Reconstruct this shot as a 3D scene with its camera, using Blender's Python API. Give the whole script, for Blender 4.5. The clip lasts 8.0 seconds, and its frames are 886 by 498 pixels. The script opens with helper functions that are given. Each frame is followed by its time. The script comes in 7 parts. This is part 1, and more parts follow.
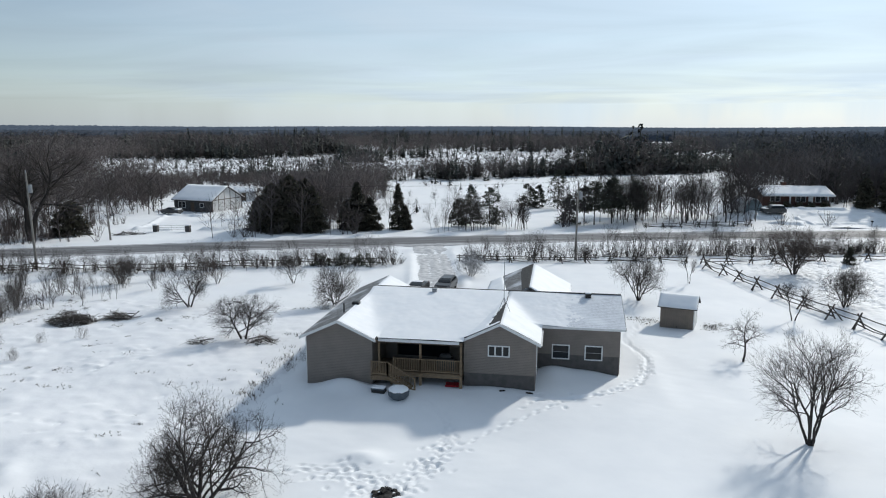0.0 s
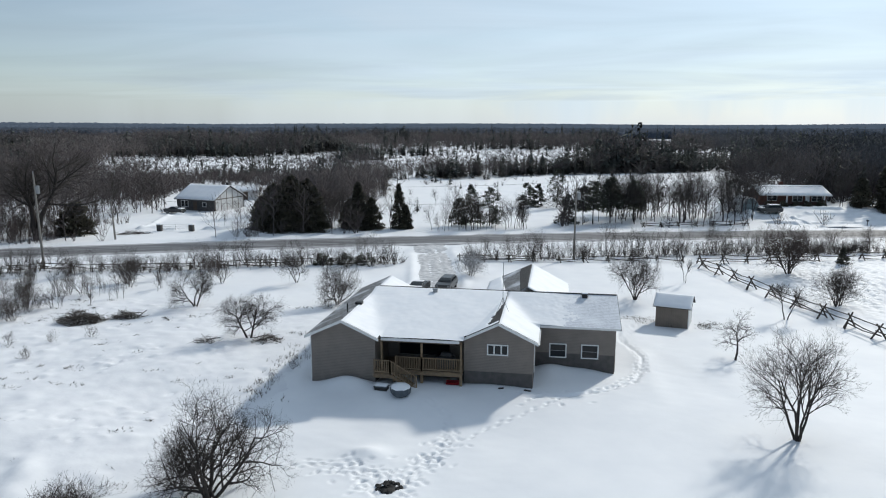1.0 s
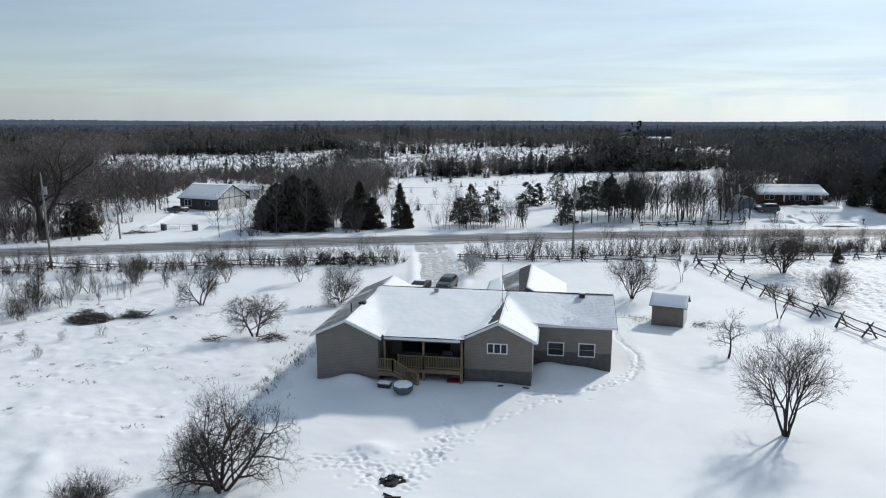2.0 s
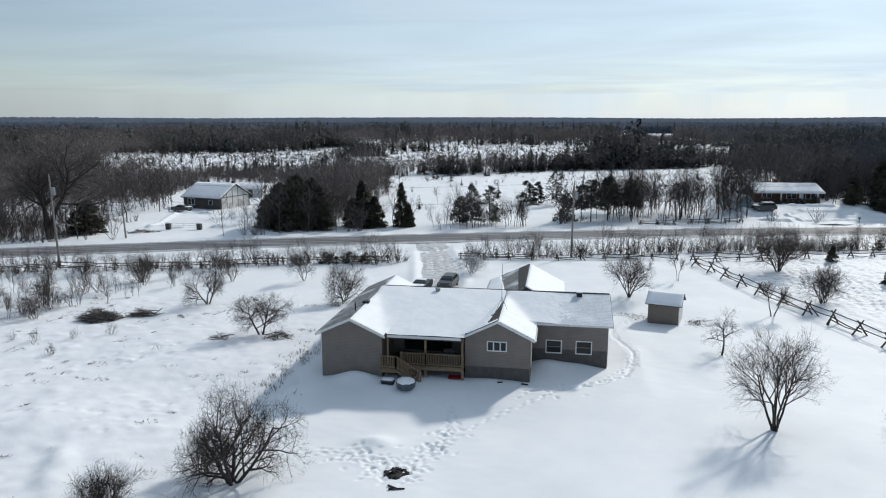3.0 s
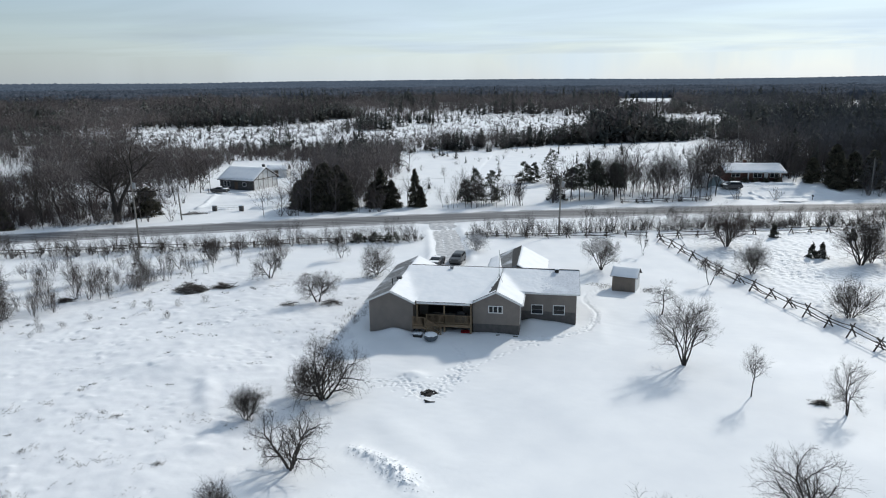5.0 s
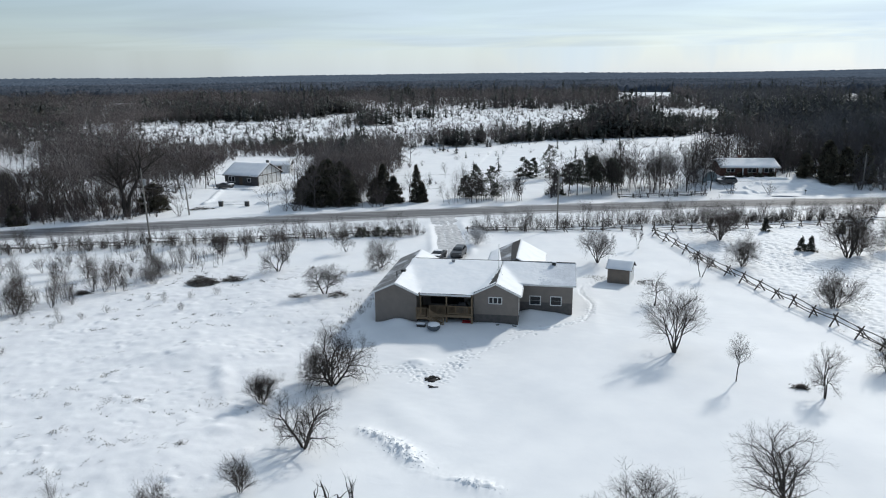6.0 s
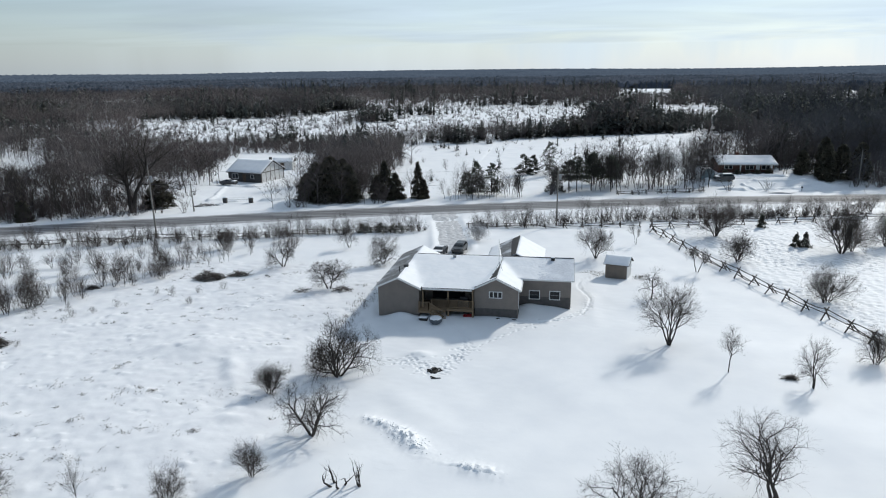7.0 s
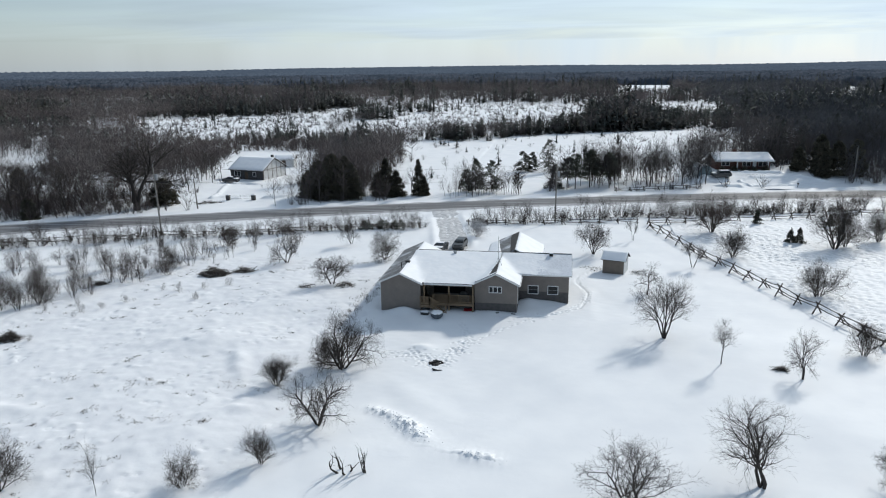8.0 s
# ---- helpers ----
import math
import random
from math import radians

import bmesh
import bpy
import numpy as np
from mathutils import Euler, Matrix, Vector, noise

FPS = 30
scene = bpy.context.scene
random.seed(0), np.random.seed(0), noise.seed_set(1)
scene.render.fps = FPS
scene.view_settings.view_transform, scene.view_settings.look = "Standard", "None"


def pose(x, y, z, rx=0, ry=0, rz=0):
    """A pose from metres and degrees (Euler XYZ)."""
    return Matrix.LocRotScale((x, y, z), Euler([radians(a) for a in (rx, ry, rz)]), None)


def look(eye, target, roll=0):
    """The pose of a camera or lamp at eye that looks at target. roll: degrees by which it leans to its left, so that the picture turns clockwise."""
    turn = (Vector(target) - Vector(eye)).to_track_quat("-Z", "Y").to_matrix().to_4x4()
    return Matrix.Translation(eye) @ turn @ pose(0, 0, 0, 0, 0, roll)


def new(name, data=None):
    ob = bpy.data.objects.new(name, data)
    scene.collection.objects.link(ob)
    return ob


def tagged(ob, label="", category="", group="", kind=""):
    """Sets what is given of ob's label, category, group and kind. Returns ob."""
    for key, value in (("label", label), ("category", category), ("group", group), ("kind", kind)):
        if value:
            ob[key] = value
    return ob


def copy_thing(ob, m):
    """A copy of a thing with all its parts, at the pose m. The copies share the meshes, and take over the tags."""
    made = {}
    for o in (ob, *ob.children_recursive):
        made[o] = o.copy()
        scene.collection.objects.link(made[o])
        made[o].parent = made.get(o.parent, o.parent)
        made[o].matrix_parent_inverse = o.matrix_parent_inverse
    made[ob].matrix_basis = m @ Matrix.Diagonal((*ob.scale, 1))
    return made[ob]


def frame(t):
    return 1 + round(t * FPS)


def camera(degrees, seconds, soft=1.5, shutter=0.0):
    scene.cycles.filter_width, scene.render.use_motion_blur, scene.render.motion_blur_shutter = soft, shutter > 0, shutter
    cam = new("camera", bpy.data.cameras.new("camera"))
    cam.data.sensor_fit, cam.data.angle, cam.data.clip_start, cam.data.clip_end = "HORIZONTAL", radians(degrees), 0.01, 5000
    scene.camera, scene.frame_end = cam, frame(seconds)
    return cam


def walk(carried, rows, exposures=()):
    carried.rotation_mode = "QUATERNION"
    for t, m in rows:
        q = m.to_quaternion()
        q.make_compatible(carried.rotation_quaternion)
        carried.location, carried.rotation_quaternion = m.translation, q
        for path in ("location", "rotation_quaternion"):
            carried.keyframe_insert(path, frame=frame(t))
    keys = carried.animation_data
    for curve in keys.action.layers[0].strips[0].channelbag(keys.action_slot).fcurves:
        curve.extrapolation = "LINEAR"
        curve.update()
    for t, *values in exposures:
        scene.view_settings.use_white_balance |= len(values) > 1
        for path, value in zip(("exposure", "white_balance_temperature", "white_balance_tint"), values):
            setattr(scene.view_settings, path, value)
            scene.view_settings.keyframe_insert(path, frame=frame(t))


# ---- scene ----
cam = camera(64.2, 8.0, soft=1.1)
PATH = [
    (0, (1.184, -46.872, 18.009), (0.867, -44.927, 17.669), 0.1),
    (0.5, (1.272, -47.574, 18.296), (0.955, -45.63, 17.952), 0.1),
    (1, (1.374, -48.306, 18.605), (1.057, -46.362, 18.257), 0.1),
    (1.5, (1.461, -49.05, 18.925), (1.144, -47.107, 18.573), 0.1),
    (3, (1.757, -51.322, 19.813), (1.438, -49.382, 19.448), 0.0),
    (3.5, (1.854, -52.147, 20.14), (1.536, -50.207, 19.771), -0.0),
    (4, (2.044, -53.625, 20.716), (1.724, -51.687, 20.339), -0.1),
    (4.2, (2.398, -56.67, 21.898), (2.077, -54.736, 21.504), -0.2),
    (4.4, (2.97, -61.909, 23.764), (2.649, -59.981, 23.344), -0.3),
    (4.5, (3.253, -64.5, 24.66), (2.931, -62.575, 24.225), -0.4),
    (4.7, (3.618, -68.273, 25.757), (3.295, -66.352, 25.304), -0.4),
    (4.9, (3.832, -70.44, 26.355), (3.508, -68.522, 25.891), -0.5),
    (5.2, (3.987, -72.03, 26.765), (3.663, -70.113, 26.293), -0.5),
    (5.5, (4.081, -73.0, 27.002), (3.757, -71.085, 26.526), -0.6),
    (5.8, (4.154, -73.75, 27.179), (3.83, -71.836, 26.699), -0.6),
    (6, (4.22, -74.591, 27.354), (3.897, -72.677, 26.87), -0.6),
    (6.5, (4.341, -75.679, 27.577), (4.017, -73.767, 27.088), -0.6),
    (7, (4.427, -76.673, 27.803), (4.103, -74.762, 27.309), -0.6),
    (7.5, (4.543, -77.634, 27.975), (4.219, -75.725, 27.477), -0.7),
    (8, (4.632, -78.604, 28.226), (4.309, -76.696, 27.723), -0.7),
]
walk(cam, [(t, look(eye, target, roll)) for t, eye, target, roll in PATH], [(0, 0.0, 6340, 9), (8, 0.0, 6310, 9)])

# ---- world, sun, exposure ----
SUN_EL, SUN_AZ = 32.5, 31.0
world = bpy.data.worlds.new("world")
scene.world = world
world.use_nodes = True


def build_sky():
    nt = world.node_tree
    nt.nodes.clear()
    n, l = nt.nodes.new, nt.links.new
    out = n("ShaderNodeOutputWorld")
    bg = n("ShaderNodeBackground")
    sky = n("ShaderNodeTexSky")
    sky.sky_type = "NISHITA"
    sky.sun_disc = False
    sky.sun_elevation, sky.sun_rotation = radians(SUN_EL), radians(SUN_AZ)
    sky.air_density, sky.dust_density, sky.ozone_density = 1.0, 0.25, 1.5
    # thin layered cloud, drawn on a flat deck overhead
    tc = n("ShaderNodeTexCoord")
    sep = n("ShaderNodeSeparateXYZ")
    l(tc.outputs["Generated"], sep.inputs[0])
    up = n("ShaderNodeMath")
    up.operation = "MAXIMUM"
    up.inputs[1].default_value = 0.03
    l(sep.outputs["Z"], up.inputs[0])
    lift = n("ShaderNodeMath")
    lift.operation = "ADD"
    lift.inputs[1].default_value = 0.06
    l(up.outputs[0], lift.inputs[0])
    comb = n("ShaderNodeCombineXYZ")
    for i, k in enumerate("XY"):
        d = n("ShaderNodeMath")
        d.operation = "DIVIDE"
        l(sep.outputs[k], d.inputs[0])
        l(lift.outputs[0], d.inputs[1])
        l(d.outputs[0], comb.inputs[i])
    big = n("ShaderNodeTexNoise")
    big.inputs["Scale"].default_value = 0.42
    big.inputs["Detail"].default_value = 5
    big.inputs["Roughness"].default_value = 0.55
    big.inputs["Distortion"].default_value = 0.5
    l(comb.outputs[0], big.inputs["Vector"])
    ramp = n("ShaderNodeValToRGB")
    ramp.color_ramp.elements[0].position, ramp.color_ramp.elements[1].position = 0.38, 0.66
    ramp.color_ramp.elements[0].color = (*[CLOUD_LOW] * 3, 1)
    ramp.color_ramp.elements[1].color = (*[CLOUD_HIGH] * 3, 1)
    l(big.outputs["Fac"], ramp.inputs[0])
    mix = n("ShaderNodeMix")
    mix.data_type = "RGBA"
    # cloud is brighter towards the veiled sun
    dot = n("ShaderNodeVectorMath")
    dot.operation = "DOT_PRODUCT"
    l(tc.outputs["Generated"], dot.inputs[0])
    e, z = radians(SUN_EL), radians(SUN_AZ)
    dot.inputs[1].default_value = (math.sin(z) * math.cos(e), math.cos(z) * math.cos(e), math.sin(e))
    glow = n("ShaderNodeMapRange")
    glow.interpolation_type = "SMOOTHSTEP"
    glow.inputs["From Min"].default_value, glow.inputs["From Max"].default_value = 0.0, 1.0
    glow.inputs["To Min"].default_value, glow.inputs["To Max"].default_value = CLOUD_DIM, CLOUD_GLOW
    l(dot.outputs["Value"], glow.inputs["Value"])
    lit = n("ShaderNodeMix")
    lit.data_type, lit.blend_type = "RGBA", "MULTIPLY"
    lit.inputs["Factor"].default_value = 1.0
    lit.inputs["A"].default_value = CLOUD_COLOUR
    fine = n("ShaderNodeTexNoise")
    fine.inputs["Scale"].default_value, fine.inputs["Detail"].default_value, fine.inputs["Distortion"].default_value = 0.7, 6, 0.9
    stretch = n("ShaderNodeMapping")
    stretch.inputs["Scale"].default_value = (0.5, 1.1, 1)
    stretch.inputs["Rotation"].default_value = (0, 0, radians(-12))
    l(comb.outputs[0], stretch.inputs["Vector"])
    l(stretch.outputs[0], fine.inputs["Vector"])
    fold = n("ShaderNodeMapRange")
    fold.inputs["From Min"].default_value, fold.inputs["From Max"].default_value = 0.3, 0.7
    fold.inputs["To Min"].default_value, fold.inputs["To Max"].default_value = 0.89, 1.10
    l(fine.outputs["Fac"], fold.inputs["Value"])
    both = n("ShaderNodeMath")
    both.operation = "MULTIPLY"
    l(glow.outputs[0], both.inputs[0])
    l(fold.outputs[0], both.inputs[1])
    l(both.outputs[0], lit.inputs["B"])
    l(lit.outputs["Result"], mix.inputs["B"])
    thin = n("ShaderNodeMapRange")
    thin.interpolation_type = "SMOOTHSTEP"
    thin.inputs["From Min"].default_value, thin.inputs["From Max"].default_value = -0.2, 0.75
    thin.inputs["To Min"].default_value, thin.inputs["To Max"].default_value = CLOUD_THIN, 1.0
    l(dot.outputs["Value"], thin.inputs["Value"])
    cover = n("ShaderNodeMath")
    cover.operation = "MULTIPLY"
    l(ramp.outputs[0], cover.inputs[0])
    l(thin.outputs[0], cover.inputs[1])
    # low over the horizon the layers close up
    low = n("ShaderNodeMapRange")
    low.inputs["From Min"].default_value, low.inputs["From Max"].default_value = 0.0, 0.16
    low.inputs["To Min"].default_value, low.inputs["To Max"].default_value = 0.8, 0.0
    l(sep.outputs["Z"], low.inputs["Value"])
    most = n("ShaderNodeMath")
    most.operation = "MAXIMUM"
    l(cover.outputs[0], most.inputs[0])
    l(low.outputs[0], most.inputs[1])
    l(most.outputs[0], mix.inputs["Factor"])
    l(sky.outputs[0], mix.inputs["A"])
    l(mix.outputs["Result"], bg.inputs["Color"])
    bg.inputs["Strength"].default_value = SKY_STRENGTH
    l(bg.outputs[0], out.inputs[0])


SKY_STRENGTH = 0.10
CLOUD_LOW, CLOUD_HIGH = 0.62, 0.93
CLOUD_COLOUR = (5.35, 6.32, 7.2, 1)
CLOUD_DIM, CLOUD_GLOW = 0.63, 1.28
CLOUD_THIN = 0.35
build_sky()

sun_data = bpy.data.lights.new("sun", "SUN")
sun_data.energy, sun_data.angle, sun_data.color = 2.84, radians(3.8), (1.0, 0.95, 0.86)
sun = new("sun", sun_data)
sun.rotation_euler = Euler((radians(90 - SUN_EL), 0, radians(180 - SUN_AZ)))

# ---- materials ----


def material(name, base, rough=0.8, second=None, scale=4.0, detail=6, lo=0.35, hi=0.65, bump=0.0, bump_scale=None, third=None,
             third_scale=0.6, third_lo=0.55, third_hi=0.7, metal=0.0, per_object=0.0, spec=0.3, per_island=0.0):
    """A surface with grain between two colours, patches of a third, relief, and a tone that differs from object to object."""
    m = bpy.data.materials.new(name)
    m.use_nodes = True
    nt = m.node_tree
    b = nt.nodes["Principled BSDF"]
    n, l = nt.nodes.new, nt.links.new
    b.inputs["Roughness"].default_value, b.inputs["Metallic"].default_value = rough, metal
    b.inputs["Specular IOR Level"].default_value = spec
    tc = n("ShaderNodeTexCoord")
    second = second or tuple(c * 0.8 for c in base)

    def noise_fac(s, d, a, z):
        t = n("ShaderNodeTexNoise")
        t.inputs["Scale"].default_value, t.inputs["Detail"].default_value = s, d
        l(tc.outputs["Object"], t.inputs["Vector"])
        r = n("ShaderNodeMapRange")
        r.inputs["From Min"].default_value, r.inputs["From Max"].default_value = a, z
        l(t.outputs["Fac"], r.inputs["Value"])
        return t, r

    t, r = noise_fac(scale, detail, lo, hi)
    mix = n("ShaderNodeMix")
    mix.data_type = "RGBA"
    mix.inputs["A"].default_value, mix.inputs["B"].default_value = (*base, 1), (*second, 1)
    l(r.outputs[0], mix.inputs["Factor"])
    colour = mix.outputs["Result"]
    if third:
        _, r3 = noise_fac(third_scale, 5, third_lo, third_hi)
        mix3 = n("ShaderNodeMix")
        mix3.data_type = "RGBA"
        l(r3.outputs[0], mix3.inputs["Factor"])
        l(colour, mix3.inputs["A"])
        mix3.inputs["B"].default_value = (*third, 1)
        colour = mix3.outputs["Result"]
    for amount, source in ((per_object, "ob"), (per_island, "isle")):
        if amount:
            if source == "ob":
                rnd = n("ShaderNodeObjectInfo").outputs["Random"]
            else:
                rnd = n("ShaderNodeNewGeometry").outputs["Random Per Island"]
            hsv = n("ShaderNodeHueSaturation")
            mr = n("ShaderNodeMapRange")
            mr.inputs["To Min"].default_value, mr.inputs["To Max"].default_value = 1 - amount, 1 + amount
            l(rnd, mr.inputs["Value"])
            l(mr.outputs[0], hsv.inputs["Value"])
            l(colour, hsv.inputs["Color"])
            colour = hsv.outputs["Color"]
    l(colour, b.inputs["Base Color"])
    if bump:
        tb = n("ShaderNodeTexNoise")
        tb.inputs["Scale"].default_value, tb.inputs["Detail"].default_value = bump_scale or scale * 3, 6
        l(tc.outputs["Object"], tb.inputs["Vector"])
        bp = n("ShaderNodeBump")
        bp.inputs["Strength"].default_value, bp.inputs["Distance"].default_value = 0.6, bump
        l(tb.outputs["Fac"], bp.inputs["Height"])
        l(bp.outputs[0], b.inputs["Normal"])
    return m


def courses(m, axis, step, depth, groove=0.12):
    """Adds overlapping horizontal courses (lap siding, shingles) to a material's relief along one object axis."""
    nt = m.node_tree
    n, l = nt.nodes.new, nt.links.new
    b = nt.nodes["Principled BSDF"]
    tc, sep = n("ShaderNodeTexCoord"), n("ShaderNodeSeparateXYZ")
    l(tc.outputs["Object"], sep.inputs[0])
    f = n("ShaderNodeMath")
    f.operation = "DIVIDE"
    f.inputs[1].default_value = step
    l(sep.outputs[axis], f.inputs[0])
    fr = n("ShaderNodeMath")
    fr.operation = "FRACT"
    l(f.outputs[0], fr.inputs[0])
    bp = n("ShaderNodeBump")
    bp.inputs["Strength"].default_value, bp.inputs["Distance"].default_value = 1.0, depth
    l(fr.outputs[0], bp.inputs["Height"])
    old = b.inputs["Normal"].links
    if old:
        l(old[0].from_socket, bp.inputs["Normal"])
    l(bp.outputs[0], b.inputs["Normal"])
    # a dark joint under each course
    gt = n("ShaderNodeMath")
    gt.operation = "LESS_THAN"
    gt.inputs[1].default_value = groove
    l(fr.outputs[0], gt.inputs[0])
    src = b.inputs["Base Color"].links[0].from_socket
    mx = n("ShaderNodeMix")
    mx.data_type, mx.blend_type = "RGBA", "MULTIPLY"
    mx.inputs["B"].default_value = (0.78, 0.78, 0.78, 1)
    l(gt.outputs[0], mx.inputs["Factor"])
    l(src, mx.inputs["A"])
    l(mx.outputs["Result"], b.inputs["Base Color"])
    return m


SNOW = material("snow", (0.87, 0.875, 0.88), 0.65, (0.81, 0.82, 0.835), 0.25, 8, bump=0.02, bump_scale=1.4, spec=0.2)
SNOW_CRUST = material("crusted_snow", (0.83, 0.835, 0.845), 0.7, (0.76, 0.765, 0.785), 0.5, 8, bump=0.03, bump_scale=2.2, spec=0.2)
SNOW_ROOF = material("roof_snow", (0.89, 0.895, 0.905), 0.65, (0.83, 0.845, 0.865), 0.9, 8, bump=0.015, bump_scale=2.4, spec=0.2)
SNOW_DIRTY = material("driven_snow", (0.66, 0.66, 0.66), 0.75, (0.42, 0.42, 0.43), 1.6, 8, bump=0.09, bump_scale=2.0, spec=0.2)
ASPHALT = material("slushy_asphalt", (0.17, 0.17, 0.175), 0.7, (0.11, 0.11, 0.115), 0.5, 8, bump=0.01, bump_scale=12,
                   third=(0.36, 0.36, 0.37), third_scale=0.9, third_lo=0.5, third_hi=0.72)


def along_road(m, turn=-16.5):
    """Draws a material's grain out along the road, as wheels and ploughs leave it."""
    nt = m.node_tree
    tc = [n for n in nt.nodes if n.bl_idname == "ShaderNodeTexCoord"][0]
    mp = nt.nodes.new("ShaderNodeMapping")
    mp.inputs["Rotation"].default_value = (0, 0, radians(turn))
    mp.inputs["Scale"].default_value = (0.035, 1.3, 1)
    for link in list(tc.outputs["Object"].links):
        nt.links.new(mp.outputs[0], link.to_socket)
    nt.links.new(tc.outputs["Object"], mp.inputs[0])
    return m


along_road(ASPHALT)
SLUSH = material("road_slush", (0.50, 0.50, 0.51), 0.7, (0.30, 0.30, 0.31), 0.9, 8, bump=0.05, bump_scale=3)
SIDING = courses(material("taupe_siding", (0.225, 0.195, 0.172), 0.6, (0.195, 0.17, 0.15), 1.2, 5, per_object=0.02), "Z", 0.115, 0.012)
PARGING = material("grey_parging", (0.115, 0.105, 0.10), 0.9, (0.085, 0.08, 0.076), 2.5, 7, bump=0.01, bump_scale=20)
TRIM = material("white_trim", (0.74, 0.74, 0.73), 0.5, (0.66, 0.66, 0.65), 3.0, 4)
SHINGLE = courses(material("asphalt_shingle", (0.075, 0.072, 0.07), 0.9, (0.04, 0.038, 0.037), 6.0, 6, bump=0.01, bump_scale=30), "Z", 0.065, 0.01)
SHINGLE_THIN = courses(material("shingle_thin_snow", (0.76, 0.78, 0.82), 0.8, (0.58, 0.60, 0.63), 5.0, 8, 0.42, 0.75, bump=0.01, bump_scale=25,
                                third=(0.84, 0.86, 0.89), third_scale=0.5, third_lo=0.45, third_hi=0.65), "Z", 0.062, 0.009, 0.22)
SHINGLE_PATCHY = courses(material("shingle_patchy_snow", (0.15, 0.145, 0.143), 0.85, (0.34, 0.35, 0.36), 3.0, 8, 0.4, 0.8, bump=0.01, bump_scale=25,
                                  third=(0.66, 0.68, 0.71), third_scale=0.45, third_lo=0.50, third_hi=0.72), "Z", 0.065, 0.01)
DECK_WOOD = material("weathered_lumber", (0.25, 0.18, 0.112), 0.75, (0.17, 0.122, 0.078), 7, 6, bump=0.004, bump_scale=30, per_object=0.12)
DARK_WOOD = material("dark_lumber", (0.12, 0.09, 0.065), 0.8, (0.08, 0.06, 0.045), 6, 6)
FENCE_WOOD = material("grey_cedar_rail", (0.10, 0.085, 0.07), 0.85, (0.055, 0.047, 0.04), 9, 6, bump=0.01, bump_scale=25, per_object=0.2)
POLE_WOOD = material("pole_wood", (0.27, 0.25, 0.225), 0.85, (0.19, 0.175, 0.155), 4, 6, bump=0.01, bump_scale=18)
BARK = material("bark", (0.060, 0.051, 0.046), 0.9, (0.030, 0.026, 0.024), 9, 6, bump=0.01, bump_scale=30, per_object=0.15)
TWIG = material("twigs", (0.068, 0.057, 0.051), 0.9, (0.040, 0.034, 0.031), 2.5, 4, per_object=0.2)
TWIG_PALE = material("pale_twigs", (0.120, 0.104, 0.096), 0.9, (0.074, 0.064, 0.060), 2.5, 4, per_object=0.25)
FROSTED = material("frosted_twigs", (0.42, 0.42, 0.43), 0.9, (0.20, 0.19, 0.185), 2.5, 5)
TWIG_RED = material("reddish_twigs", (0.084, 0.062, 0.055), 0.9, (0.050, 0.038, 0.034), 2.5, 4, per_object=0.2)
WOODS = material("bare_woods", (0.135, 0.112, 0.104), 0.95, (0.072, 0.062, 0.060), 0.010, 4, 0.44, 0.56, per_island=0.05, third=(0.175, 0.152, 0.144), third_scale=0.022, third_lo=0.5, third_hi=0.68)
# Eastern copy of WOODS: backlit shade and blue haze put into its colour.
WOODS_EAST_BACKLIT = material("backlit_hazy_bare_woods", (0.100, 0.098, 0.103), 0.95, (0.064, 0.065, 0.070), 0.012, 4, 0.44, 0.56, per_island=0.05)
BRUSHWOOD = material("brushwood", (0.115, 0.098, 0.086), 0.95, (0.060, 0.051, 0.046), 1.2, 5, per_island=0.35)
THICKET = material("thicket_twigs", (0.135, 0.112, 0.104), 0.95, (0.080, 0.067, 0.064), 0.15, 5, per_island=0.06)
NEEDLE = material("cedar_needles", (0.140, 0.136, 0.095), 0.9, (0.185, 0.160, 0.112), 1.4, 5, per_object=0.15)
PINE = material("pine_needles", (0.108, 0.120, 0.090), 0.9, (0.140, 0.140, 0.108), 1.4, 5, per_object=0.2)
CONIFERS = material("conifer_woods", (0.088, 0.100, 0.088), 0.95, (0.118, 0.120, 0.102), 0.06, 5, per_island=0.06)


def crown_shaded(m):
    """Lets needles take the light as the soft mass of their crown does: the mesh carries the crown's outward way."""
    nt = m.node_tree
    at = nt.nodes.new("ShaderNodeAttribute")
    at.attribute_name = "outward"
    nt.links.new(at.outputs["Vector"], nt.nodes["Principled BSDF"].inputs["Normal"])


for m_ in (NEEDLE, PINE, CONIFERS):
    crown_shaded(m_)
WEED = material("dead_grass", (0.17, 0.148, 0.125), 0.95, (0.09, 0.078, 0.066), 3, 4, per_island=0.3)
GLASS = material("window_glass", (0.015, 0.018, 0.022), 0.08, (0.010, 0.013, 0.015), 1.0, 2, spec=0.3)
BLACK = material("black_metal", (0.02, 0.02, 0.02), 0.5, (0.03, 0.03, 0.03), 4, 3)
STEEL = material("galvanised_steel", (0.32, 0.33, 0.34), 0.45, (0.24, 0.25, 0.26), 6, 4, metal=0.7)
RED_PLASTIC = material("red_plastic", (0.42, 0.02, 0.03), 0.4, (0.34, 0.015, 0.02), 3, 3)
TUB_PLASTIC = material("slate_plastic", (0.10, 0.12, 0.14), 0.55, (0.075, 0.09, 0.105), 3, 4)
COVER = material("grill_cover", (0.06, 0.06, 0.06), 0.8, (0.035, 0.035, 0.035), 4, 5, bump=0.01, bump_scale=9)
CAR_SILVER = material("silver_car_paint", (0.075, 0.078, 0.082), 0.35, (0.062, 0.065, 0.068), 1.0, 3, metal=0.4, spec=0.5)
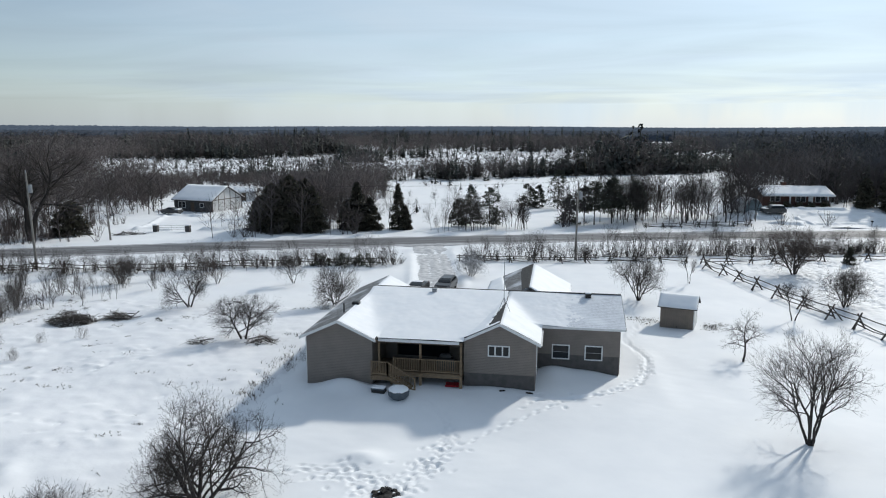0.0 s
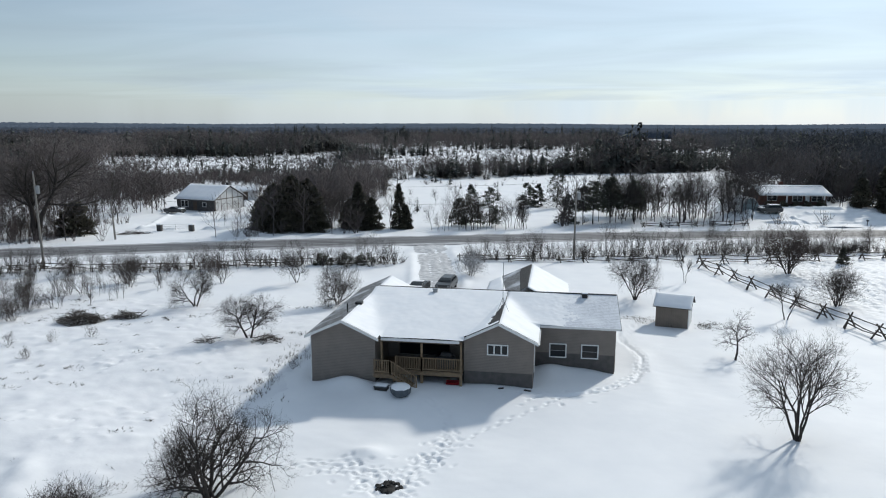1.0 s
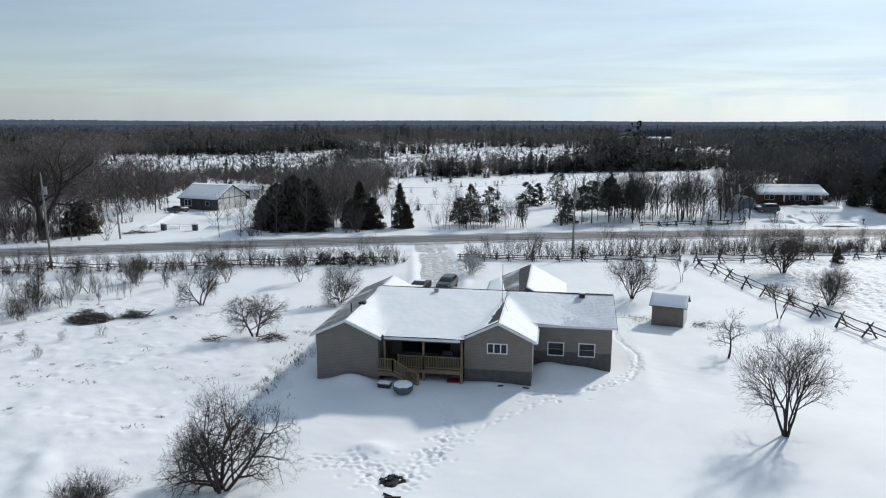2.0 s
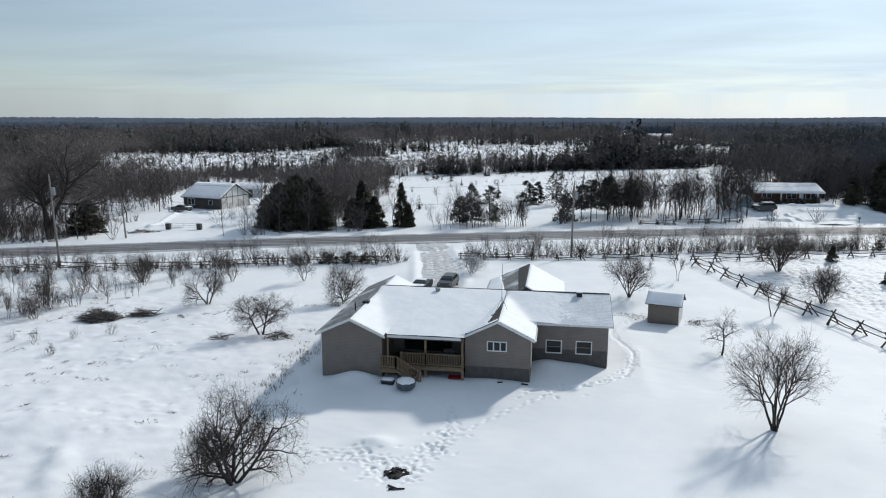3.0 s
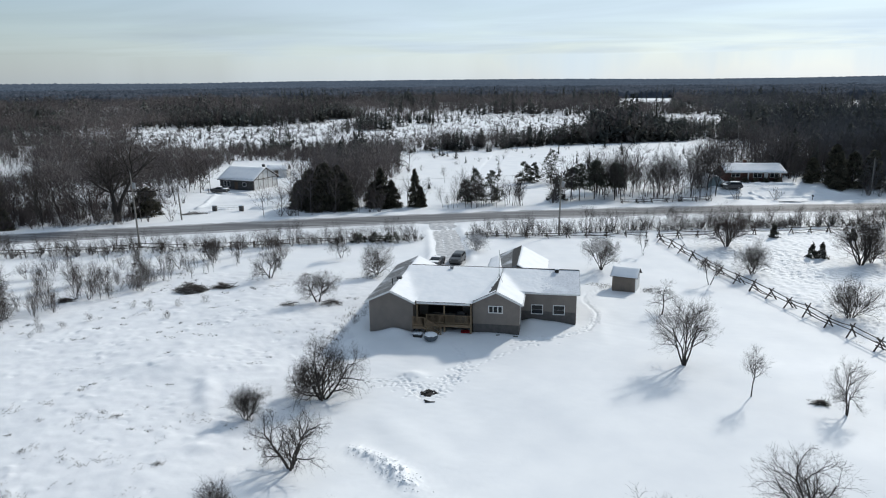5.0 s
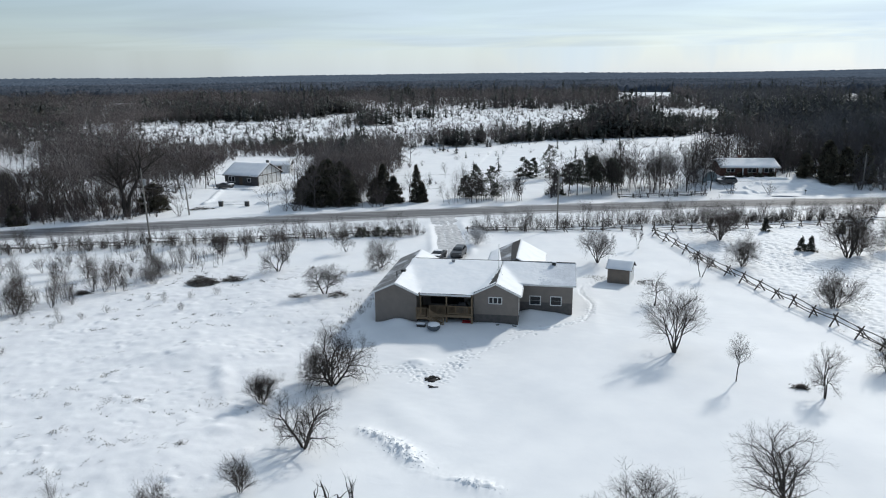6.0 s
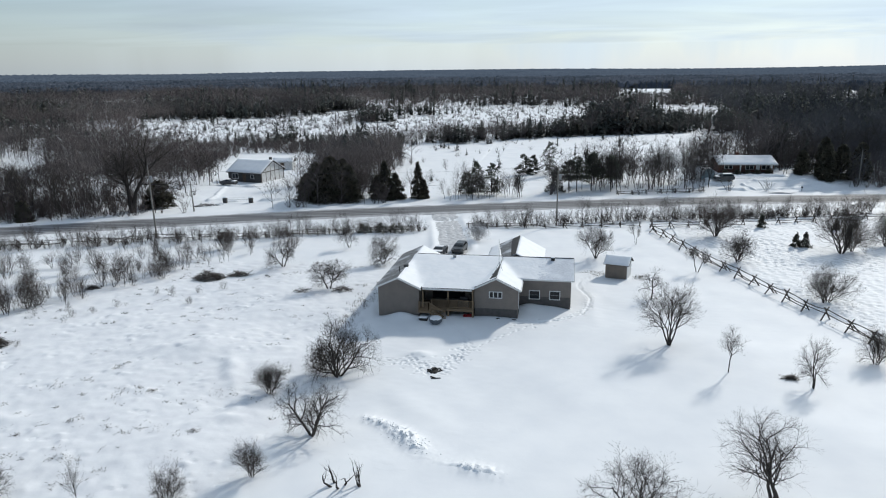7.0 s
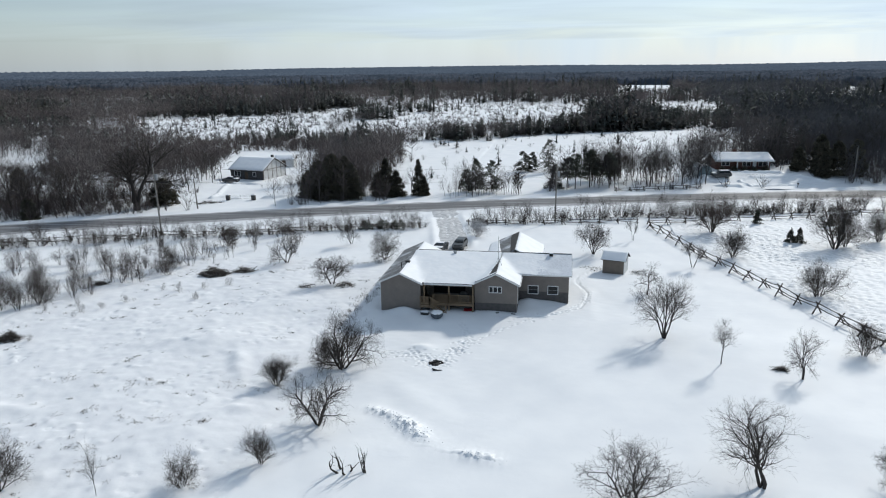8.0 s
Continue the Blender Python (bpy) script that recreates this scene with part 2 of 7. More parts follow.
CAR_DARK = material("dark_car_paint", (0.03, 0.033, 0.037), 0.35, (0.025, 0.027, 0.03), 1.0, 3, spec=0.5)
RUBBER = material("tyre_rubber", (0.018, 0.018, 0.018), 0.9, (0.025, 0.025, 0.025), 8, 3)
LAMP_RED = material("tail_lamp", (0.25, 0.01, 0.01), 0.3, (0.2, 0.01, 0.01), 3, 2)
ASH = material("burnt_ash", (0.028, 0.026, 0.025), 0.95, (0.09, 0.085, 0.08), 3.0, 6, 0.5, 0.75, bump=0.03, bump_scale=7)
BRICK = material("red_brown_brick", (0.15, 0.075, 0.055), 0.85, (0.10, 0.05, 0.04), 5.0, 6)
STONE = material("dark_grey_siding", (0.085, 0.082, 0.08), 0.85, (0.055, 0.053, 0.052), 2.0, 6)
WHITE_SIDING = material("white_siding", (0.66, 0.66, 0.65), 0.6, (0.56, 0.56, 0.55), 1.5, 5)
SHED_SIDING = courses(material("shed_siding", (0.23, 0.19, 0.155), 0.65, (0.19, 0.16, 0.13), 1.5, 5), "X", 0.2, 0.008, 0.08)
# Bluish base: the haze of the air is mixed into these woods' colour.
FAR_WOODS_HAZED = material("far_woods", (0.090, 0.103, 0.128), 1.0, (0.052, 0.064, 0.082), 0.010, 8, 0.4, 0.62, spec=0.0)


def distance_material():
    """The hills on the horizon: a plain backdrop, blue haze put into its colour and faint glow."""
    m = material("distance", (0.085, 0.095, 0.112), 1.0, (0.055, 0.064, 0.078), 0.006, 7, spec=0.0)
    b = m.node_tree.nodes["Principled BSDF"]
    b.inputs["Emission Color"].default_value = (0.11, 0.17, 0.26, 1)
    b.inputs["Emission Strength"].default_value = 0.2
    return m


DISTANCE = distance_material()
SHADE_CLOTH = material("shelter_cloth", (0.22, 0.28, 0.30), 0.7, (0.17, 0.22, 0.24), 1.2, 4)

# ---- building helpers ----


def mesh_object(name, verts, faces, mat, smooth=False):
    me = bpy.data.meshes.new(name)
    if isinstance(faces, np.ndarray):
        nv, nf, k = len(verts), len(faces), faces.shape[1]
        me.vertices.add(nv)
        me.vertices.foreach_set("co", np.ascontiguousarray(verts, np.float32).ravel())
        me.loops.add(nf * k)
        me.loops.foreach_set("vertex_index", np.ascontiguousarray(faces, np.int32).ravel())
        me.polygons.add(nf)
        me.polygons.foreach_set("loop_start", np.arange(0, nf * k, k, dtype=np.int32))
        me.update(calc_edges=True)
        if smooth:
            me.polygons.foreach_set("use_smooth", np.ones(nf, bool))
    else:
        me.from_pydata([tuple(v) for v in verts], [], [tuple(f) for f in faces])
        if smooth:
            for p in me.polygons:
                p.use_smooth = True
    me.materials.append(mat)
    return new(name, me)


def set_outward(me, n):
    """Stores the crown's outward way with each vertex."""
    n = np.asarray(n, np.float32)
    n = n / np.maximum(np.linalg.norm(n, axis=-1, keepdims=True), 1e-6)
    me.attributes.new("outward", "FLOAT_VECTOR", "POINT").data.foreach_set("vector", n.ravel())


def part(name, bm, mat, parent=None, label=""):
    """Links a bmesh as one mesh object under a thing or a part."""
    me = bpy.data.meshes.new(name)
    bm.normal_update()
    bm.to_mesh(me)
    bm.free()
    me.materials.append(mat)
    ob = new(name, me)
    if parent:
        ob.parent = parent
    if label:
        ob["label"] = label
    return ob


def thing(name, m, label, category, group="", kind=""):
    ob = new(name)
    ob.matrix_basis = m
    ob.empty_display_size = 0.3
    return tagged(ob, label, category, group, kind)


def box(bm, x0, x1, y0, y1, z0, z1, bevel=0.0, m=None):
    r = bmesh.ops.create_cube(bm, size=1)
    vs = r["verts"]
    t = Matrix.Translation(((x0 + x1) / 2, (y0 + y1) / 2, (z0 + z1) / 2)) @ Matrix.Diagonal((x1 - x0, y1 - y0, z1 - z0, 1))
    bmesh.ops.transform(bm, matrix=(m @ t) if m else t, verts=vs)
    if bevel:
        es = list({e for v in vs for e in v.link_edges})
        bmesh.ops.bevel(bm, geom=es, offset=bevel, segments=1, affect="EDGES", clamp_overlap=True)
    return bm


def boxed(*a, **k):
    return box(bmesh.new(), *a, **k)


def solid(bm, polygon, direction):
    """A polygon pushed along a direction into a closed solid."""
    d = Vector(direction)
    a = [bm.verts.new(p) for p in polygon]
    b = [bm.verts.new(Vector(p) + d) for p in polygon]
    bm.faces.new(a)
    bm.faces.new(b[::-1])
    for i in range(len(a)):
        j = (i + 1) % len(a)
        bm.faces.new((a[j], a[i], b[i], b[j]))
    bmesh.ops.recalc_face_normals(bm, faces=bm.faces[:])
    return bm


def beam(bm, a, b, w, h=None, sides=4, twist=0.0, taper=1.0):
    """A straight bar from a to b: square or round, of width w and depth h."""
    a, b = Vector(a), Vector(b)
    h = h or w
    q = (b - a).to_track_quat("Z", "Y").to_matrix()
    rings = []
    for p, s in ((a, 1.0), (b, taper)):
        ring = []
        for k in range(sides):
            t = 2 * math.pi * (k + 0.5) / sides + twist
            r = math.sqrt(2) if sides == 4 else 1.0
            ring.append(bm.verts.new(p + q @ Vector((math.cos(t) * r * w / 2 * s, math.sin(t) * r * h / 2 * s, 0))))
        rings.append(ring)
    for k in range(sides):
        j = (k + 1) % sides
        bm.faces.new((rings[0][k], rings[0][j], rings[1][j], rings[1][k]))
    bm.faces.new(rings[0][::-1])
    bm.faces.new(rings[1])
    return bm


def snow_sheet(bm, corners, thick, nu, nv, seed, edge=0.35, rough=0.35, lift=0.012):
    """A blanket of snow on a four-cornered roof plane (a, b along the eave, c, d along the ridge), thinning at its edges."""
    a, b, c, d = (Vector(p) for p in corners)
    n = (b - a).cross(d - a).normalized()
    if n.z < 0:
        n = -n
    top, wide, deep = [], (b - a).length, (d - a).length
    for j in range(nv + 1):
        row = []
        for i in range(nu + 1):
            u, v = i / nu, j / nv
            p = a.lerp(b, u).lerp(d.lerp(c, u), v)
            e = min(1.0, min(u, 1 - u) * wide / edge, min(v, 1 - v) * deep / edge) ** 0.5
            s = noise.noise(p * 0.55 + Vector((seed, 0, 0))) * rough + noise.noise(p * 1.9 + Vector((0, seed, 0))) * rough * 0.4
            row.append(bm.verts.new(p + n * (lift + thick * (0.25 + 0.75 * e) * (1 + s))))
        top.append(row)
    for j in range(nv):
        for i in range(nu):
            bm.faces.new((top[j][i], top[j][i + 1], top[j + 1][i + 1], top[j + 1][i]))
    rim = top[0] + [r[-1] for r in top[1:]] + top[-1][-2::-1] + [r[0] for r in top[-2:0:-1]]
    low = [bm.verts.new(v.co - n * (v.co - a).dot(n)) for v in rim]
    for i in range(len(rim)):
        j = (i + 1) % len(rim)
        bm.faces.new((rim[j], rim[i], low[i], low[j]))
    for f in bm.faces:
        f.smooth = True
    return bm

# ---- ground, road, drive ----
_wave_rng = np.random.RandomState(11)
_WAVES = {}


def wave(x, y, size, key, count=14):
    """A smooth uneven field, about -1 to 1, with features of that size."""
    if key not in _WAVES:
        a = _wave_rng.uniform(0, 2 * np.pi, count)
        k = 2 * np.pi / (size * _wave_rng.uniform(0.6, 1.9, count))
        _WAVES[key] = (np.cos(a) * k, np.sin(a) * k, _wave_rng.uniform(0, 2 * np.pi, count))
    total = 0
    for kx, ky, ph in zip(*_WAVES[key]):
        total = total + np.sin(x * kx + y * ky + ph)
    return total / math.sqrt(count) / 1.6


def road_near(x):
    """The road's edge towards the house."""
    c = np.clip(x, -130, 110)
    return 64.9 + 0.300 * c - 0.0009 * c * c + (x - c) * np.where(x < 0, 0.534, 0.102)


ROAD_WIDE = 9.8


def blob(x, y, cx, cy, sx, sy, turn=0.0):
    c, s = math.cos(radians(turn)), math.sin(radians(turn))
    u, v = (x - cx) * c + (y - cy) * s, -(x - cx) * s + (y - cy) * c
    return np.exp(-((u / sx) ** 2 + (v / sy) ** 2))


def drive_x(y):
    """The middle of the drive, from the parked cars to the road."""
    return -12.2 - 6.0 * np.clip((y - 31) / 27, 0, 1) ** 1.2


def smooth(a, b, v):
    t = np.clip((v - a) / (b - a), 0, 1)
    return t * t * (3 - 2 * t)


def yard_dip(x, y):
    return 0.58 * smooth(-1, -8, y) * smooth(-33, -22, y) * smooth(-32, -20, x) * smooth(8, -4, x)


def ground_height(x, y):
    x, y = np.asarray(x, float), np.asarray(y, float)
    calm = 1 - 0.7 * smooth(-6, 2, x) * smooth(36, 30, x) * smooth(2, -4, y)
    z = 0.10 * wave(x, y, 16, "broad") + calm * (0.035 * wave(x, y, 4.5, "drift") + 0.008 * wave(x, y, 1.3, "ripple"))
    # the back yard dips towards the fire pit and rises to the paddock fence
    z = z - yard_dip(x, y) + 0.5 * smooth(14, 25, x) * smooth(0, -9, y) * smooth(-34, -22, y)
    # rough, grown-over ground to the west
    west = smooth(-14, -26, x) * smooth(45, 30, y)
    z = z + west * (0.17 * wave(x, y, 10, "west") + 0.030 * wave(x, y, 1.6, "west_fine") + 0.07 * np.maximum(0, wave(x, y, 2.6, "hummock")) ** 2)
    # trampled paddock beyond the rail fence
    pen = smooth(0, 3, x - (34.8 - 0.32 * (y - 3))) * smooth(60, 50, y - 0.25 * x)
    z = z + pen * (0.05 * wave(x, y, 1.5, "pen") + 0.04 * wave(x, y, 0.8, "pen_fine"))
    # drifts against the house
    z = z + 0.72 * blob(x, y, -13.4, -1.5, 1.7, 0.9) + 0.22 * blob(x, y, -2.7, -0.4, 2.0, 0.8) + 0.10 * blob(x, y, -8, -1, 3, 2)
    z = z + 0.60 * blob(x, y, 1.1, 3.6, 1.5, 1.3) + 0.30 * blob(x, y, 3.6, 3.8, 1.6, 0.9) + 0.25 * blob(x, y, -17.2, 5, 0.9, 7)
    z = z + 0.15 * blob(x, y, 8.6, 6, 1.0, 5)
    # banks pushed up in the back yard, and their lumps
    lumps = 0.55 + 0.45 * wave(x, y, 0.9, "lump") + 0.35 * wave(x, y, 0.45, "lump_fine")
    for cx, cy, sx, sy, turn, h in ((-9.6, -25.6, 2.0, 0.7, -28, 0.26), (-6.8, -28.2, 2.3, 0.85, -48, 0.42), (-0.9, -31.8, 1.9, 0.7, -12, 0.28)):
        z = z + h * blob(x, y, cx, cy, sx, sy, turn) * (0.5 + np.abs(lumps))
    z = z + 0.13 * blob(x, y, -7.2, -22.5, 7.5, 1.6, -42) + 0.34 * blob(x, y, -9.3, -10.6, 1.1, 0.8) + 0.2 * blob(x, y, -31, -12, 5, 4)
    # heaps cleared from the yards across the road
    for cx, cy, sx, sy, turn, h in ((63.8, 99.5, 6, 1.0, -25, 0.5), (43.5, 92.7, 4.0, 1.0, 14, 0.6), (38.3, 97.3, 2.6, 1.4, 0, 0.5), (-70, 68, 4, 1.0, 30, 0.5), (-57, 72, 3, 1.2, 0, 0.6)):
        z = z + h * blob(x, y, cx, cy, sx, sy, turn)
    # where the cars are driven
    off = np.abs(x - drive_x(y))
    drive = smooth(3.0, 2.0, off) * smooth(27, 30, y)
    bank = np.exp(-((off - 3.3) / 0.55) ** 2) * smooth(29, 33, y) * smooth(66, 60, y)
    z = z * (1 - 0.7 * drive) - 0.16 * drive + 0.20 * bank * (1 + 0.4 * wave(x, y, 2.5, "bank"))
    # the road and the ploughed banks on both sides
    r = y - road_near(x)
    flat = smooth(-6, -1.5, r) * smooth(ROAD_WIDE + 6, ROAD_WIDE + 1.5, r)
    z = z * (1 - flat) - 0.12 * flat
    open_ = 1 - smooth(5, 3, np.abs(x - drive_x(60.0)))
    z = z + open_ * 0.45 * np.exp(-((r + 1.9) / 0.9) ** 2) + 0.45 * np.exp(-((r - ROAD_WIDE - 1.9) / 1.0) ** 2) - 0.35 * np.exp(-((r + 5.5) / 1.8) ** 2)
    # the bungalow across the road stands on a rise
    z = z + 2.3 * smooth(3, 17, r - ROAD_WIDE) * smooth(30, 42, x) * smooth(190, 140, y)
    # far country
    far = np.hypot(x, y)
    z = z + smooth(900, 4200, far) * (9 + 9 * wave(x, y, 2400, "hills"))
    return z


def gz(x, y):
    return float(ground_height(x, y))


def graded(lo, hi, step, ends, growth):
    """Grid lines: even between lo and hi, wider and wider outwards to the ends."""
    mid = list(np.arange(lo, hi + 1e-6, step))
    up, s, v = [], step, mid[-1]
    while v < ends[1]:
        s *= growth
        v += s
        up.append(v)
    down, s, v = [], step, mid[0]
    while v > ends[0]:
        s *= growth
        v -= s
        down.append(v)
    return np.array(down[::-1] + mid + up)


def trail(points, pace=0.42, width=0.14, seed=1):
    """Footprints along a line: left and right in turn."""
    rng, out, side = np.random.RandomState(seed), [], 1
    for (ax, ay), (bx, by) in zip(points, points[1:]):
        d = math.hypot(bx - ax, by - ay)
        for k in range(max(1, int(d / pace))):
            t = (k + rng.uniform(-0.2, 0.2)) * pace / d
            side = -side
            ux, uy = (bx - ax) / d, (by - ay) / d
            out.append((ax + (bx - ax) * t - uy * side * width + rng.normal(0, 0.06), ay + (by - ay) * t + ux * side * width + rng.normal(0, 0.06),
                        math.atan2(uy, ux)))
    return out


def all_prints():
    p = trail([(-14.4, -14.0), (-12.6, -13.1), (-10.2, -12.9), (-7.6, -13.6)], 0.36, 0.2, 2)
    p += trail([(-14.2, -14.3), (-12.3, -13.4), (-9.8, -13.5), (-7.4, -14.6)], 0.4, 0.18, 3)
    p += trail([(-6.1, -13.7), (-4.9, -10.3), (-3.0, -7.2), (-0.4, -4.2), (2.5, -0.9)], 0.55, 0.12, 4)
    p += trail([(2.5, -0.9), (4.4, 0.3), (6.0, 1.4), (8.0, 4.5), (8.5, 8.0), (8.0, 11.0), (7.0, 13.8)], 0.34, 0.2, 5)
    p += trail([(2.9, -0.7), (5.2, 0.8), (7.6, 4.4), (8.2, 8.0), (7.6, 11.4)], 0.36, 0.2, 6)
    p += trail([(7.2, 14.0), (9.0, 17.6), (10.6, 20.4)], 0.36, 0.2, 7)
    p += trail([(-6.6, -14.5), (-5.6, -11.6), (-4.9, -8.4), (-5.8, -5.2), (-7.4, -2.6)], 0.34, 0.22, 8)
    p += trail([(-6.9, -13.2), (-5.2, -11.2), (-4.6, -9.0), (-5.0, -7.2)], 0.34, 0.25, 9)
    rng = np.random.RandomState(21)
    for cx, cy, s, k in ((-7.2, -14.6, 0.95, 90), (-9.8, -13.4, 1.2, 40), (-5.4, -11.6, 0.6, 40), (-8.2, -15.2, 0.8, 30), (0.9, -0.9, 1.2, 22), (-4.9, -9.2, 0.6, 14)):
        p += [(rng.normal(cx, s), rng.normal(cy, s * 0.7), rng.uniform(0, 6.3)) for _ in range(k)]
    return [(x + 0.1, y + 1.6 * float(yard_dip(x, y)), a) for x, y, a in p]


def build_ground():
    xs = graded(-15.5, 9.5, 0.125, (-4600, 4600), 1.04)
    ys = graded(-17, 5, 0.125, (-900, 4700), 1.036)
    gx, gy = np.meshgrid(xs, ys)
    z = ground_height(gx, gy)
    for px, py, turn in all_prints():
        i0, i1 = np.searchsorted(xs, (px - 0.7, px + 0.7))
        j0, j1 = np.searchsorted(ys, (py - 0.7, py + 0.7))
        if i1 - i0 < 2 or j1 - j0 < 2:
            continue
        sx, sy = gx[j0:j1, i0:i1], gy[j0:j1, i0:i1]
        dent = blob(sx, sy, px, py, 0.20, 0.105, math.degrees(turn))
        rim = blob(sx, sy, px, py, 0.34, 0.24, math.degrees(turn))
        z[j0:j1, i0:i1] += 0.025 * rim - 0.12 * dent
    # the trodden way from the deck round the house to the shed
    way = [(-0.4, -1.6), (2.6, -0.9), (5.0, 0.5), (7.2, 2.6), (8.3, 5.5), (8.4, 8.6), (7.6, 11.6), (6.9, 14.0), (7.6, 17.0), (10.2, 19.4)]
    i0, i1 = np.searchsorted(xs, (-2, 12))
    j0, j1 = np.searchsorted(ys, (-3, 21))
    sx, sy = gx[j0:j1, i0:i1], gy[j0:j1, i0:i1]
    away = np.full(sx.shape, 9.0)
    for (ax, ay), (bx, by) in zip(way, way[1:]):
        t = np.clip(((sx - ax) * (bx - ax) + (sy - ay) * (by - ay)) / ((bx - ax) ** 2 + (by - ay) ** 2), 0, 1)
        away = np.minimum(away, np.hypot(sx - ax - t * (bx - ax), sy - ay - t * (by - ay)))
    away = away + 0.12 * wave(sx, sy, 1.1, "way")
    z[j0:j1, i0:i1] += 0.012 * np.exp(-((away - 0.42) / 0.2) ** 2) - 0.11 * np.exp(-(away / 0.16) ** 2) * (1 + 0.5 * wave(sx, sy, 0.7, "tread"))
    nx, ny = len(xs), len(ys)
    idx = np.arange(nx * ny).reshape(ny, nx)
    faces = np.stack([idx[:-1, :-1], idx[:-1, 1:], idx[1:, 1:], idx[1:, :-1]], -1).reshape(-1, 4)
    verts = np.stack([gx, gy, z], -1).reshape(-1, 3)
    ob = mesh_object("ground", verts, faces, SNOW, True)
    tagged(ob, "wide open ground under deep wind-drifted white snow", "ground", kind="structure")


def strip(name, line, wide, mat, lift, step=1.0, across=8, crown=0.0, label="", category="road"):
    """A ribbon along a line of points (given by a function of a running number), lying on the ground."""
    vs, fs = [], []
    for i, (x, y) in enumerate(line):
        x2, y2 = line[min(i + 1, len(line) - 1)]
        x1, y1 = line[max(i - 1, 0)]
        d = math.hypot(x2 - x1, y2 - y1)
        nx, ny = -(y2 - y1) / d, (x2 - x1) / d
        for k in range(across + 1):
            s = k / across
            px, py = x + nx * wide * s, y + ny * wide * s
            vs.append((px, py, lift(px, py, s) + crown * (1 - (2 * s - 1) ** 2)))
    for i in range(len(line) - 1):
        for k in range(across):
            a = i * (across + 1) + k
            fs.append((a, a + across + 1, a + across + 2, a + 1))
    ob = mesh_object(name, vs, fs, mat, True)
    for p in ob.data.polygons:
        if p.normal.z < 0:
            p.flip()
    return tagged(ob, label, category, kind="structure")


def build_roads():
    line = [(x, float(road_near(np.float64(x)))) for x in np.arange(-420, 420, 3.0)]
    strip("road", line, ROAD_WIDE, SLUSH, lambda x, y, s: -0.035, across=6, crown=0.03,
          label="ploughed two-lane country road edged with grey slush", category="road")
    inner = []
    for x, y in line:
        inner.append((x - 0.35, y + 1.35))
    ob = strip("road_lanes", inner, ROAD_WIDE - 2.7, ASPHALT, lambda x, y, s: -0.025, across=6, crown=0.05,
               label="worn grey asphalt lanes, damp and salt-stained", category="road")
    # packed and rutted snow on the drive
    vs, fs = [], []
    ys = np.arange(27.5, 62.6, 0.22)
    us = np.linspace(-2.7, 2.7, 26)
    for y in ys:
        for u in us:
            x = float(drive_x(y)) + u * (1 + 0.06 * math.sin(y * 0.7))
            rut = -0.05 * (math.exp(-((abs(u) - 0.85) / 0.3) ** 2)) + 0.05 * float(wave(x, y, 0.7, "rut")) * (1 - abs(u) / 2.9)
            vs.append((x, y, gz(x, y) + 0.06 + rut - 0.10 * (abs(u) / 2.7) ** 4))
    n = len(us)
    for j in range(len(ys) - 1):
        for i in range(n - 1):
            a = j * n + i
            fs.append((a, a + 1, a + n + 1, a + n))
    ob = mesh_object("driveway", vs, fs, SNOW_DIRTY, True)
    tagged(ob, "drive of packed grey snow with wheel ruts", "driveway", kind="structure")


def snow_clods():
    """Clods thrown up on the banks in the back yard: uncountable, one object."""
    rng = random.Random(31)
    vs, fs = [], []
    bm = bmesh.new()
    bmesh.ops.create_icosphere(bm, subdivisions=1, radius=1)
    base = [v.co.copy() for v in bm.verts]
    tri = [[v.index for v in f.verts] for f in bm.faces]
    bm.free()
    for cx, cy, sx, sy, turn, n in ((-9.6, -25.6, 1.9, 0.5, -28, 60), (-6.8, -28.2, 2.1, 0.75, -48, 150), (-0.9, -31.8, 1.7, 0.55, -12, 40)):
        c, s = math.cos(radians(turn)), math.sin(radians(turn))
        for _ in range(n):
            u, v = rng.gauss(0, sx * 0.6), rng.gauss(0, sy * 0.6)
            x, y = cx + u * c - v * s, cy + u * s + v * c
            r = rng.uniform(0.04, 0.095) * (0.8 if cx > -3 else 1.0)
            z = gz(x, y) - r * 0.2
            q = Euler((rng.uniform(0, 6), rng.uniform(0, 6), rng.uniform(0, 6))).to_matrix()
            k = len(vs)
            for b in base:
                p = q @ Vector((b.x * r * rng.uniform(0.8, 1.3), b.y * r, b.z * r * rng.uniform(0.5, 0.9)))
                vs.append((x + p.x, y + p.y, z + p.z))
            fs += [[k + i for i in t] for t in tri]
    tagged(mesh_object("snow_clods", vs, fs, SNOW, True), "broken lumps of snow heaped in low banks", "snow", kind="stuff")


